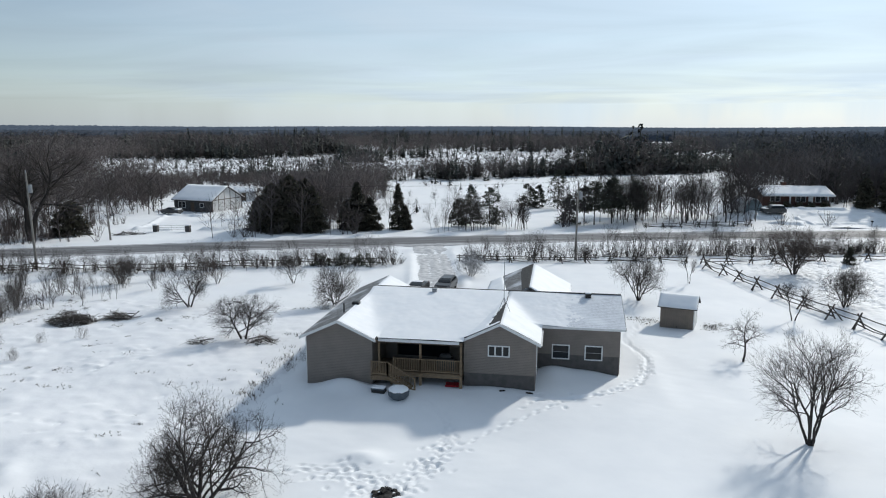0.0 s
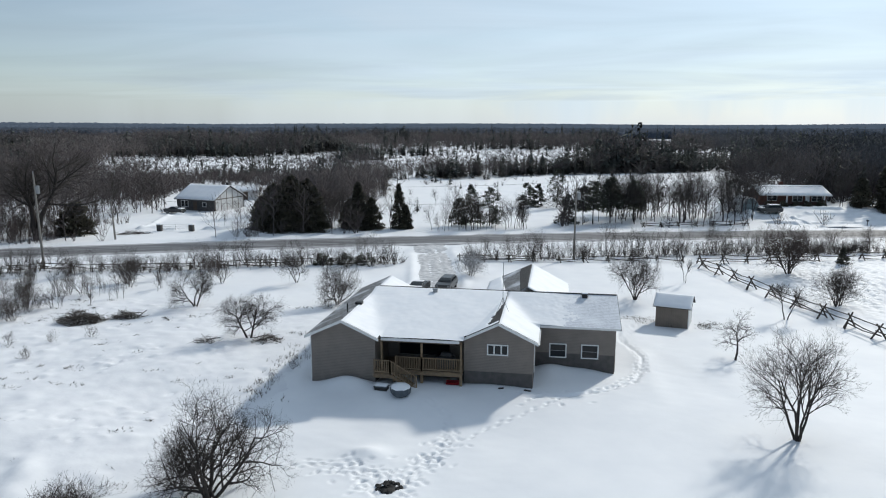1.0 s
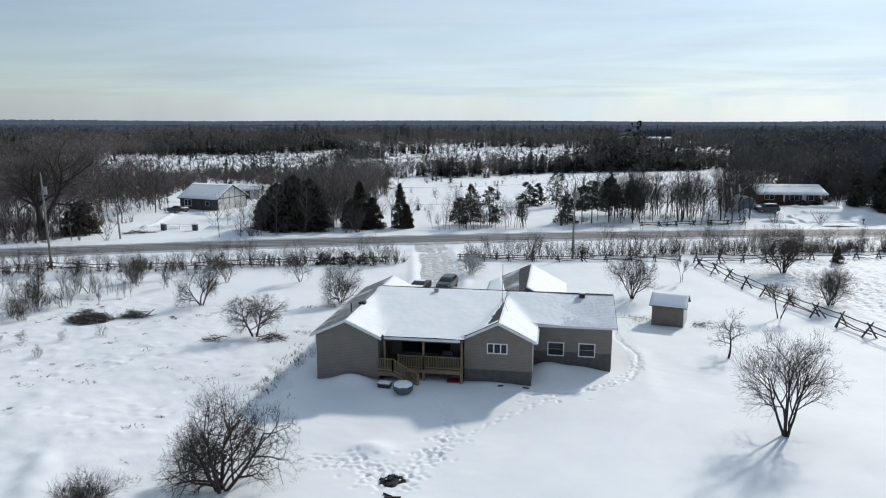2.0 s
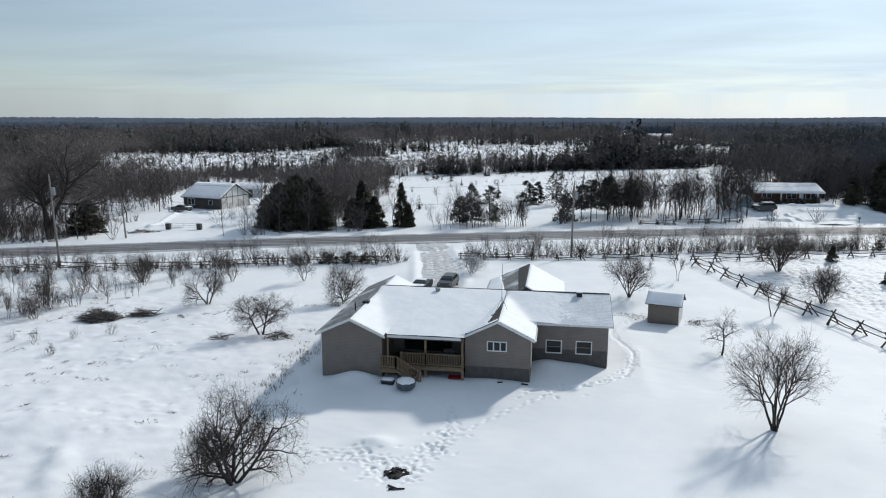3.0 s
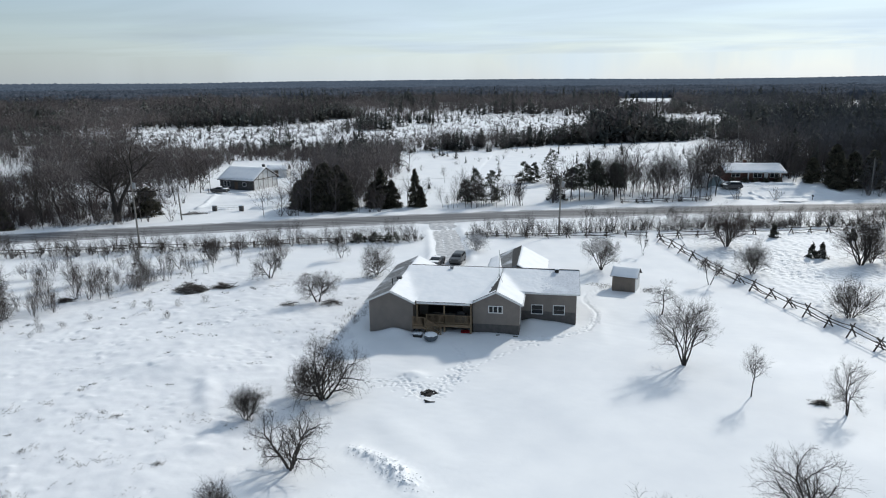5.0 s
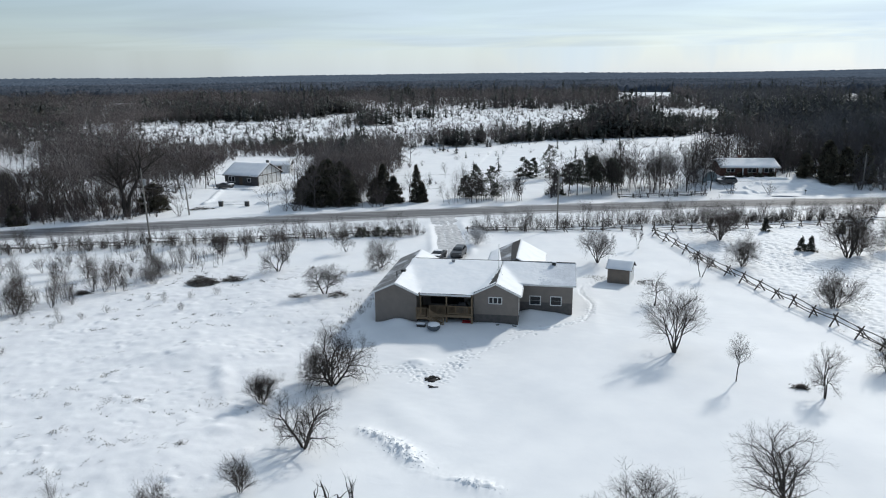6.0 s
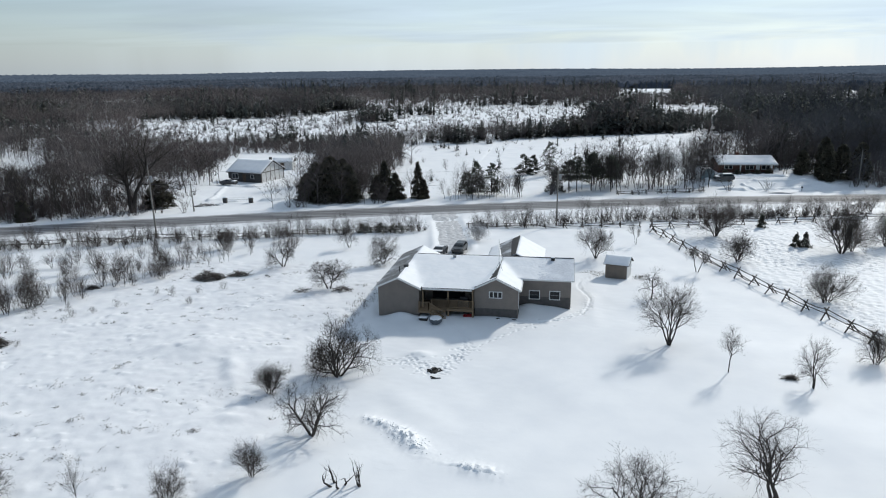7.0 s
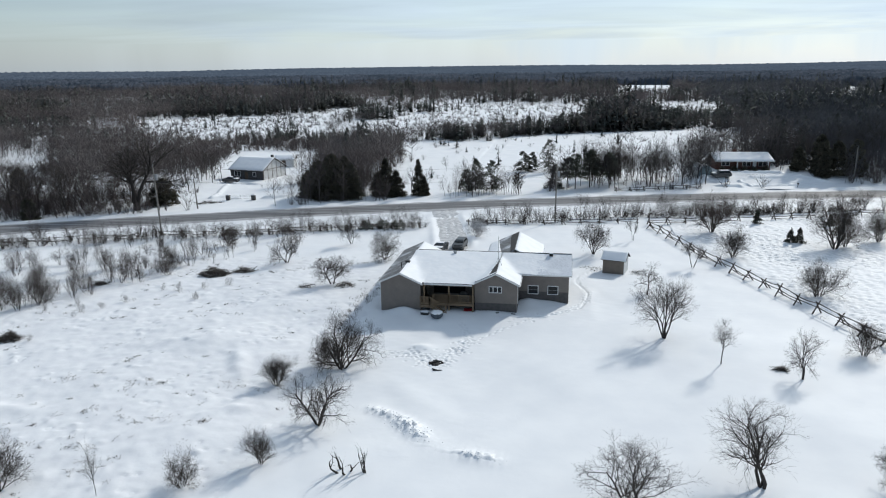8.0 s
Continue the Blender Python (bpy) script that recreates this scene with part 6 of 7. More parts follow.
def car(x, y, turn, paint, label, length=4.6, width=1.85, height=1.7, hatch=True, snow=0.0):
    c = thing("car", pose(x, y, gz(x, y) + 0.02, 0, 0, turn), label, "car", "parked cars")
    L, W, H = length / 2, width / 2, height
    low = [(-L, 0.42), (-L + 0.05, 0.95), (-L + 0.9, 1.05), (-L + 1.0, 1.06), (L - 0.4, 1.08), (L, 0.95), (L, 0.42), (L - 0.3, 0.28), (-L + 0.3, 0.28)]
    bm = bmesh.new()
    solid(bm, [(px, -W, pz) for px, pz in low], (0, 2 * W, 0))
    bmesh.ops.bevel(bm, geom=bm.edges[:], offset=0.06, segments=2, affect="EDGES", clamp_overlap=True)
    part("body", bm, paint, c)
    # cabin: narrower towards the roof
    r0, r1 = -L + 1.05, (L - 0.12 if hatch else L - 0.9)
    f0, f1 = -L + 1.75, (L - 0.5 if hatch else L - 1.6)
    bm = bmesh.new()
    a = [bm.verts.new(p) for p in ((r0, -W + 0.06, 1.04), (r1, -W + 0.06, 1.04), (r1, W - 0.06, 1.04), (r0, W - 0.06, 1.04))]
    b = [bm.verts.new(p) for p in ((f0, -W + 0.24, H), (f1, -W + 0.24, H), (f1, W - 0.24, H), (f0, W - 0.24, H))]
    for i in range(4):
        j = (i + 1) % 4
        bm.faces.new((a[i], a[j], b[j], b[i]))
    bm.faces.new(b)
    bm.faces.new(a[::-1])
    bmesh.ops.recalc_face_normals(bm, faces=bm.faces[:])
    bmesh.ops.bevel(bm, geom=bm.edges[:], offset=0.05, segments=2, affect="EDGES", clamp_overlap=True)
    part("cabin", bm, paint, c)

    def pane(p, off):
        n = (Vector(p[1]) - Vector(p[0])).cross(Vector(p[3]) - Vector(p[0])).normalized()
        q = [Vector(v) for v in p]
        mid = sum(q, Vector()) / 4
        if n.dot(mid - Vector((0, 0, 1.3))) < 0:
            n = -n
        q = [mid + (v - mid) * 0.84 + n * off for v in q]
        part("pane", solid(bmesh.new(), q, tuple(-n * 0.02)), GLASS, c, "dark car window")

    A = [(r0, -W + 0.06, 1.08), (r1, -W + 0.06, 1.08), (r1, W - 0.06, 1.08), (r0, W - 0.06, 1.08)]
    B = [(f0, -W + 0.24, H - 0.06), (f1, -W + 0.24, H - 0.06), (f1, W - 0.24, H - 0.06), (f0, W - 0.24, H - 0.06)]
    for i in range(4):
        j = (i + 1) % 4
        pane([A[i], A[j], B[j], B[i]], 0.015)
    for px in (-L + 0.85, L - 0.85):
        for py in (-W + 0.1, W - 0.1):
            wh = new("wheel")
            wh.parent = c
            wh.location = (px, py, 0.33)
            bm = bmesh.new()
            beam(bm, (0, -0.11, 0), (0, 0.11, 0), 0.66, sides=20)
            part("tyre", bm, RUBBER, wh)
            part("rim", beam(bmesh.new(), (0, -0.12, 0), (0, 0.12, 0), 0.4, sides=12), STEEL, wh)
    for py in (-W + 0.2, W - 0.2):
        part("headlight", boxed(-L - 0.01, -L + 0.06, py - 0.14, py + 0.14, 0.72, 0.88, 0.02), STEEL, c)
        part("tail_light", boxed(L - 0.06, L + 0.012, py - 0.1, py + 0.1, 0.75, 1.0, 0.02), LAMP_RED, c)
    part("bumper", boxed(L - 0.05, L + 0.06, -W + 0.1, W - 0.1, 0.42, 0.62, 0.03), BLACK, c)
    if snow:
        part("snow_cover", boxed(f0 + 0.05, f1 - 0.05, -W + 0.27, W - 0.27, H - 0.01, H + snow, snow * 0.45), SNOW_ROOF, c)
        part("snow_cover", boxed(-L + 0.1, r0 - 0.05, -W + 0.15, W - 0.15, 1.02, 1.04 + snow, snow * 0.4), SNOW_ROOF, c)
    return c


car(-11.0, 30.2, 86, CAR_SILVER, "silver-grey sport wagon parked on the packed snow drive", 4.3, 1.76, 1.44)
car(-13.7, 27.2, 86, CAR_DARK, "dark parked car with snow on its hood", 4.2, 1.74, 1.36, False, 0.05)
car(42.3, 97.4, 10, CAR_SILVER, "pale car parked beside the brick bungalow", 4.5, 1.8, 1.6, True, 0.1)
car(-78.2, 88.6, 175, CAR_SILVER, "car under snow in front of the grey cottage", 4.3, 1.75, 1.45, False, 0.15)

# ---- neighbours across the road ----


def cottage():
    # the grey cottage with a white gable end
    h = thing("cottage", pose(-81.3, 95.0, gz(-76, 98) - 0.1, 0, 0, -14), "grey cottage with a snowy roof and a white timbered gable end", "house")
    W, D, E, P = 10.4, 9.8, 2.9, 5.5
    part("wall", boxed(0, W, 0, 0.2, -0.3, E), STONE, h, "dark grey front wall")
    part("wall", boxed(0, W, D - 0.2, D, -0.3, E), STONE, h)
    part("wall", solid(bmesh.new(), [(0, 0.2, -0.3), (0, D - 0.2, -0.3), (0, D - 0.2, E), (0, D / 2, P - 0.1), (0, 0.2, E)], (0.2, 0, 0)), STONE, h)
    part("wall", solid(bmesh.new(), [(W, 0.2, -0.3), (W, D - 0.2, -0.3), (W, D - 0.2, E), (W, D / 2, P - 0.1), (W, 0.2, E)], (-0.2, 0, 0)), WHITE_SIDING, h, "white gable end with dark upright timbers")
    for k in range(6):
        y = 0.25 + k * (D - 0.5) / 5
        top = E + (P - E) * (1 - abs(y - D / 2) / (D / 2)) - 0.15
        part("timber", boxed(W, W + 0.04, y - 0.06, y + 0.06, 0, top), DARK_WOOD, h)
    part("timber", boxed(W + 0.002, W + 0.045, 0.3, D - 0.3, E - 0.25, E - 0.1), DARK_WOOD, h)
    for y0 in (-0.5, D + 0.5):
        z0 = E - (P - E) * 0.5 / (D / 2)
        part("roof", roof_slab(bmesh.new(), [(-0.4, y0, z0), (W + 0.4, y0, z0), (W + 0.4, D / 2, P), (-0.4, D / 2, P)], 0.18), SHINGLE, h)
        part("snow_cover", snow_sheet(bmesh.new(), [(-0.4, y0, z0), (W + 0.4, y0, z0), (W + 0.4, D / 2, P), (-0.4, D / 2, P)], 0.2, 16, 10, 9), SNOW_ROOF, h)
    window(h, 1.2, 3.2, 0.9, 2.3, 0.0, 2, "white-framed window")
    window(h, 7.1, 8.2, 1.1, 2.1, 0.0, 1, "white-framed window")
    part("door", boxed(4.6, 5.6, -0.04, 0.02, 0.1, 2.15), DARK_WOOD, h)
    part("step", boxed(4.0, 6.4, -1.3, 0, -0.2, 0.14, 0.03), SNOW_ROOF, h)
    part("chimney", boxed(W - 1.2, W - 0.6, D / 2 + 0.4, D / 2 + 1.0, P - 0.8, P + 0.6, 0.03), STONE, h)
    # out-building behind
    o = thing("outbuilding", pose(-77.6, 116.0, gz(-76, 118), 0, 0, 8), "small white outbuilding with a snowy roof", "shed")
    part("wall", boxed(0, 5.5, 0, 4.0, -0.3, 2.3), WHITE_SIDING, o)
    part("roof", solid(bmesh.new(), [(-0.3, -0.3, 2.25), (-0.3, 4.3, 2.25), (-0.3, 2.0, 3.3)], (6.1, 0, 0)), SHINGLE, o)
    for y0 in (-0.3, 4.3):
        part("snow_cover", snow_sheet(bmesh.new(), [(-0.3, y0, 2.26), (5.8, y0, 2.26), (5.8, 2.0, 3.32), (-0.3, 2.0, 3.32)], 0.15, 10, 6, 4), SNOW_ROOF, o)
    part("door", boxed(2.0, 3.1, -0.05, 0.0, 0, 2.0), DARK_WOOD, o)
    # gate piers at the lane
    for x, y in ((-67.6, 65.0), (-61.9, 65.6)):
        p = thing("gate_pier", pose(x, y, gz(x, y)), "squat dark stone gate pier capped with snow", "gate pier", "gate piers")
        part("shaft", boxed(-0.4, 0.4, -0.35, 0.35, -0.2, 1.1, 0.05), STONE, p)
        part("snow_cap", boxed(-0.44, 0.44, -0.4, 0.4, 1.1, 1.3, 0.08), SNOW_ROOF, p)
    f = thing("farm_gate", pose(-67.0, 65.0, gz(-64.7, 65.3), 0, 0, 5.9), "low pale gate between two stone piers", "gate")
    for z in (0.35, 0.7, 1.05):
        part("bar", beam(bmesh.new(), (0, 0, z), (4.6, 0, z), 0.06, sides=6), WHITE_SIDING, f)
    for x in (0.05, 2.3, 4.55):
        part("upright", beam(bmesh.new(), (x, 0, 0.1), (x, 0, 1.1), 0.06, sides=6), WHITE_SIDING, f)


def brick_bungalow():
    h = thing("brick_bungalow", pose(42.7, 106.4, gz(49, 109) - 0.2, 0, 0, 3), "red-brown brick bungalow with a low snowy roof and white porch posts", "house")
    W, D, E, P = 13.1, 8.0, 2.55, 3.9
    part("wall", boxed(0, W, 0, 0.25, -0.3, E), BRICK, h)
    part("wall", boxed(0, W, D - 0.25, D, -0.3, E), BRICK, h)
    for x in (0.0, W - 0.25):
        part("wall", solid(bmesh.new(), [(x, 0.25, -0.3), (x, D - 0.25, -0.3), (x, D - 0.25, E), (x, D / 2, P - 0.15), (x, 0.25, E)], (0.25, 0, 0)), BRICK, h)
    for y0, z0 in ((-1.5, E - 0.2), (D + 0.5, E - 0.1)):
        part("roof", roof_slab(bmesh.new(), [(-0.5, y0, z0), (W + 0.5, y0, z0), (W + 0.5, D / 2, P), (-0.5, D / 2, P)], 0.2), TRIM, h)
        part("snow_cover", snow_sheet(bmesh.new(), [(-0.5, y0, z0), (W + 0.5, y0, z0), (W + 0.5, D / 2, P), (-0.5, D / 2, P)], 0.2, 20, 8, 6), SNOW_ROOF, h)
    for x in (4.9, 8.7, 12.2):
        part("porch_post", boxed(x - 0.13, x + 0.13, -1.35, -1.1, -0.2, E - 0.25), TRIM, h)
    part("porch", boxed(4.5, 12.7, -1.5, 0, -0.2, 0.25), STONE, h)
    window(h, 1.4, 3.4, 1.0, 2.2, 0.0, 2, "white-framed window")
    window(h, 6.4, 8.4, 0.9, 2.2, 0.0, 2, "white-framed window")
    window(h, 10.2, 12.3, 0.9, 2.2, 0.0, 2, "white-framed window")
    part("door", boxed(8.9, 9.8, -0.04, 0.02, 0.25, 2.3), TRIM, h)
    part("chimney", boxed(5.2, 5.9, 4.4, 5.1, 3.4, 4.6, 0.03), BRICK, h)
    m = thing("mailbox", pose(58.2, 92.6, gz(58.2, 92.6)), "dark mailbox on a post at the roadside", "mailbox")
    part("post", boxed(-0.05, 0.05, -0.05, 0.05, -0.1, 1.0), DARK_WOOD, m)
    part("box", boxed(-0.15, 0.15, -0.25, 0.25, 1.0, 1.3, 0.05), BLACK, m)
    # a rounded fabric shelter heaped with snow beside the car
    s = thing("garage_shelter", pose(38.9, 98.2, gz(38.9, 99) - 0.05, 0, 0, 12), "rounded fabric car shelter half covered in snow", "shelter")
    for name, y0, y1, r, m in (("cover", 0.0, 5.5, 1.75, WHITE_SIDING), ("front_flap", -0.06, 0.0, 1.68, SHADE_CLOTH), ("snow_cover", 0.3, 5.3, 1.86, SNOW_ROOF)):
        k0, k1 = (0, 12) if name != "snow_cover" else (4, 10)
        arc = [(r * math.cos(math.pi * k / 12), y0, 0.5 + 1.25 * r * math.sin(math.pi * k / 12)) for k in range(k0, k1 + 1)]
        arc += [(r * math.cos(math.pi * k1 / 12), y0, 0.0), (r * math.cos(math.pi * k0 / 12), y0, 0.0)] if name != "snow_cover" else []
        part(name, solid(bmesh.new(), arc, (0, y1 - y0, 0)), m, s)
    rail_fence(along((17.0, 84.8), (36.5, 90.0), 3.2), "rail_fence", "old cedar rail fence in front of the grove across the road", "rail fences", 7, 1.0, 0.4)


cottage()
brick_bungalow()
for k, (x, y, w, hh) in enumerate(((46.8, 104.2, 1.9, 1.1), (49.1, 104.3, 1.7, 1.0), (51.3, 104.4, 2.0, 1.0), (54.2, 104.7, 2.0, 1.2), (43.9, 104.0, 1.7, 1.0))):
    plant(conifer("evergreen_shrub", 600 + k, hh, w, 500, 0.22, NEEDLE, 0.3, 0.05, 0.4), x, y, 0, label="dark clipped evergreen before the brick bungalow", category="shrub", group="bungalow shrubs")

# ---- woods across the road ----
FIELDS = (
    ((-39, 70), (-26, 68), (6, 80), (37, 92), (41, 120), (62, 150), (63, 243), (57, 249), (42, 238), (18, 229), (6, 221), (-8, 215), (-18, 203), (-24, 192), (-44, 191), (-54, 180), (-47, 140), (-41, 110), (-36, 84)),
    ((-158, 172), (-136, 176), (-110, 186), (-96, 196), (-104, 260), (-136, 412), (-150, 406), (-158, 388), (-146, 348), (-162, 333), (-194, 323), (-218, 301), (-232, 296), (-195, 232)),
    ((-96, 205), (-62, 204), (-30, 226), (-4, 252), (18, 290), (22, 446), (-14, 456), (-35, 450), (-78, 468), (-96, 360)),
    ((55, 361), (97, 356), (114, 438), (65, 462)),
    ((63, 740), (126, 730), (144, 902), (72, 920)),
    ((289, 712), (304, 709), (331, 811), (314, 815)),
    ((-80, 53), (-58, 56), (-50, 69), (-60, 98), (-69, 130), (-79, 155), (-107, 156), (-101, 133), (-86, 100), (-86, 80)),
    ((35, 89), (72, 96), (63, 106), (58, 114), (41, 114), (37, 101)),
    ((60, 150), (90, 165), (98, 199), (90, 208), (74, 210), (74, 238), (60, 238)),
    ((-159, 103), (-144, 105), (-154, 127), (-175, 125)),
)
GROVE = ((5, 86), (36, 94), (36, 110), (20, 108), (7, 102))


def inside(poly, x, y):
    c = np.zeros(np.shape(x), bool)
    n = len(poly)
    for i in range(n):
        (x1, y1), (x2, y2) = poly[i], poly[(i + 1) % n]
        hit = ((y1 > y) != (y2 > y)) & (x < (x2 - x1) * (y - y1) / (y2 - y1 + 1e-9) + x1)
        c ^= hit
    return c


BELT = ((-56, 181), (-44, 192), (-24, 193), (-18, 204), (-8, 216), (6, 222), (18, 230), (42, 239), (62, 250), (110, 258), (112, 320), (66, 330), (24, 300), (14, 258), (-6, 240), (-28, 220), (-56, 203))
CLUMPS = (((-105, 301), (-88, 303), (-88, 316), (-106, 314)), ((-97, 352), (-66, 357), (-66, 372), (-98, 366)), ((-66, 374), (-60, 374), (-60, 382), (-66, 382)), ((-128, 188), (-100, 194), (-98, 206), (-126, 202)))


def dense(x, y):
    x, y = x + 6.0 * wave(x, y, 18, "ragged"), y + 5.0 * wave(x, y, 14, "ragged_too")
    d = inside(BELT, x, y) | inside(GROVE, x, y)
    for c in CLUMPS:
        d |= inside(c, x, y)
    return d


def wooded(x, y):
    wob = 5.0 * wave(x, y, 22, "edge")
    free = np.zeros(np.shape(x), bool)
    for f in FIELDS:
        free |= inside(f, x + wob, y + wob * 0.6)
    ok = ~free & (y > road_near(x) + ROAD_WIDE + 4.5)
    return ok | dense(x, y)


def tree_height(x, y):
    h = 11.0 + 3.4 * wave(x, y, 30, "tall") + 2.4 * wave(x, y, 150, "taller")
    mid = smooth(-150, -128, x) * smooth(62, 44, x) * smooth(128, 150, y) * smooth(520, 420, y)
    h = h * (1 - 0.48 * mid)
    h = h + 2.5 * smooth(62, 85, x) * smooth(320, 240, y)
    # young growth before the open fields
    for i, low in ((1, 9.0), (2, 5.0), (3, 3.0), (4, 3.0), (5, 3.0), (9, 3.0)):
        ax = [px / (py + 78) for px, py in FIELDS[i]]
        near = min(py for px, py in FIELDS[i])
        d = near - y
        lane = (x / (y + 78) > min(ax) + 0.01) & (x / (y + 78) < max(ax) - 0.01) & (d > -4) & (d < near * 0.45)
        h = np.where(lane, np.minimum(h, low + 22 / (near + 78) * np.maximum(d, 0)), h)
    for c in CLUMPS:
        h = np.where(inside(c, x, y), 10.2 + 1.8 * wave(x, y, 12, "cl"), h)
    h = np.where(inside(BELT, x, y), 8.4 + 3.0 * wave(x, y, 12, "bl") + 6.0 * smooth(12, 20, x) * smooth(44, 34, x), h)
    grove = inside(GROVE, x, y)
    behind = (x > -66) & (x < -22) & (y < 160)
    back = (x < -66) & (x > -135) & (y > 120) & (y < 200)
    h = np.where(grove, 9.6 + 1.4 * wave(x, y, 12, "gr"), np.where(behind, 11.5 + 1.6 * wave(x, y, 15, "be"), np.where(back, 5.0 + wave(x, y, 15, "be"), h)))
    return h


def conifer_share(x, y):
    s = 0.04 + 0.62 * smooth(0.05, 0.55, wave(x, y, 60, "kind")) * smooth(110, 190, y)
    s = s * (1 - 0.7 * smooth(-60, -120, x) * smooth(190, 150, y)) + 0.30 * smooth(-60, -110, x) * smooth(285, 315, y + 20 * wave(x, y, 70, "band")) * smooth(440, 390, y)
    s = np.where((x < -60) & (y < 112), 0.0, s)
    s = s + 0.05 * smooth(40, 75, x) * smooth(105, 150, y) + 0.42 * smooth(105, 140, x) * smooth(190, 250, y) * smooth(520, 420, y)
    s = s + 0.45 * smooth(20, 32, x) * smooth(130, 105, x) * smooth(236, 246, y) * smooth(380, 350, y)
    belt = smooth(-100, -80, x) * smooth(60, 40, x) * smooth(170, 190, y) * smooth(480, 400, y)
    s = s + 0.40 * belt
    for c in CLUMPS:
        s = np.where(inside(c, x, y), 0.62, s)
    s = np.where(inside(BELT, x, y), 0.30 + 0.45 * smooth(-26, -10, x), s)
    s = np.where((x > -75) & (x < 5) & (y < 125), 0.0, s)
    return np.where(inside(GROVE, x, y), 0.0, s)


def small_bare(seed, limbs, twigs, wide=0.27, thick=0.0055):
    """A light bare tree of unit height for the woods, as arrays: trunk, limbs, and a rounded haze of twigs."""
    rng = random.Random(seed)
    random.seed(seed)
    w = Wood()
    lean = Vector((rng.gauss(0, 0.06), rng.gauss(0, 0.06), 1))
    w.tube([Vector((0, 0, -0.02)), lean * 0.4, lean * 0.75], [0.008, 0.006, 0.002], 3)
    for k in range(limbs):
        t = 0.16 + 0.5 * (k + rng.random()) / limbs
        a = k * 2.4 + rng.uniform(-0.5, 0.5)
        L = rng.uniform(0.6, 1.0) * wide
        w.sliver(lean * t, lean * t + Vector((math.cos(a) * L, math.sin(a) * L, rng.uniform(0.18, 0.36))), 0.006)
    for _ in range(twigs):
        u = Vector((rng.gauss(0, 1), rng.gauss(0, 1), rng.gauss(0, 1))).normalized() * rng.random() ** 0.45
        s = Vector((u.x * wide, u.y * wide, 0.62 + u.z * 0.36)) + Vector((lean.x, lean.y, 0)) * 0.6
        out = Vector((u.x, u.y, 1.0 + 0.4 * u.z)).normalized()
        e = s + (out + Vector((rng.gauss(0, 0.4), rng.gauss(0, 0.4), rng.gauss(0, 0.3)))) * rng.uniform(0.06, 0.15)
        e.z = min(e.z, 1.02)
        w.sliver(s, e, thick)
    return w.arrays()


def small_bush(seed, stems, twigs):
    """A light bare bush of unit height: a fan of stems from the ground and twigs all over it."""
    rng = random.Random(seed)
    random.seed(seed)
    w = Wood()
    ways = []
    for k in range(stems):
        a, tilt = k * 2.4 + rng.uniform(-0.4, 0.4), rng.uniform(0.1, 0.85)
        tip = Vector((math.cos(a) * tilt * 0.6, math.sin(a) * tilt * 0.6, rng.uniform(0.6, 1.0) * (1.05 - 0.35 * tilt)))
        w.sliver(Vector((math.cos(a) * 0.03, math.sin(a) * 0.03, -0.03)), tip, 0.011)
        ways.append(tip)
    for _ in range(twigs):
        tip = ways[rng.randrange(stems)]
        s = tip * rng.uniform(0.2, 0.95)
        d = (tip.normalized() + Vector((rng.gauss(0, 0.7), rng.gauss(0, 0.7), rng.gauss(0.2, 0.4)))).normalized()
        w.sliver(s, s + d * rng.uniform(0.1, 0.3), 0.0062)
    return w.arrays()


def small_conifer(seed, n):
    """A light evergreen of unit height: uneven tiers of drooping sprays round a narrow core."""
    rng = random.Random(seed)
    v, f = [], []
    lop = rng.uniform(0, 6.283)
    fat = rng.uniform(0.24, 0.46)
    blunt = rng.uniform(0.42, 0.8)
    for k in range(n):
        t = rng.random() ** 1.15
        a = rng.uniform(0, 6.283)
        reach = fat * (1 - t) ** blunt * rng.uniform(0.6, 1.15) * (1 + 0.25 * math.cos(a - lop)) + 0.012
        z = 0.05 + 0.92 * t
        i = len(v)
        side = a + 1.57 + rng.gauss(0, 0.3)
        wd = 0.055 * (1 - t) + 0.02
        c, s = math.cos(a) * reach * 0.35, math.sin(a) * reach * 0.35
        v += [(c + math.cos(side) * wd, s + math.sin(side) * wd, z + 0.05), (c - math.cos(side) * wd, s - math.sin(side) * wd, z + 0.05),
              (math.cos(a) * reach, math.sin(a) * reach, z - 0.03 + rng.gauss(0, 0.02))]
        f.append((i, i + 1, i + 2))
    i = len(v)
    for a in (0.0, 2.09, 4.19):
        v.append((0.06 * math.cos(a), 0.06 * math.sin(a), 0.05))
    v.append((0, 0, 0.93))
    f += [(i, i + 1, i + 3), (i + 1, i + 2, i + 3), (i + 2, i, i + 3)]
    return np.array(v), np.array(f, np.int32)


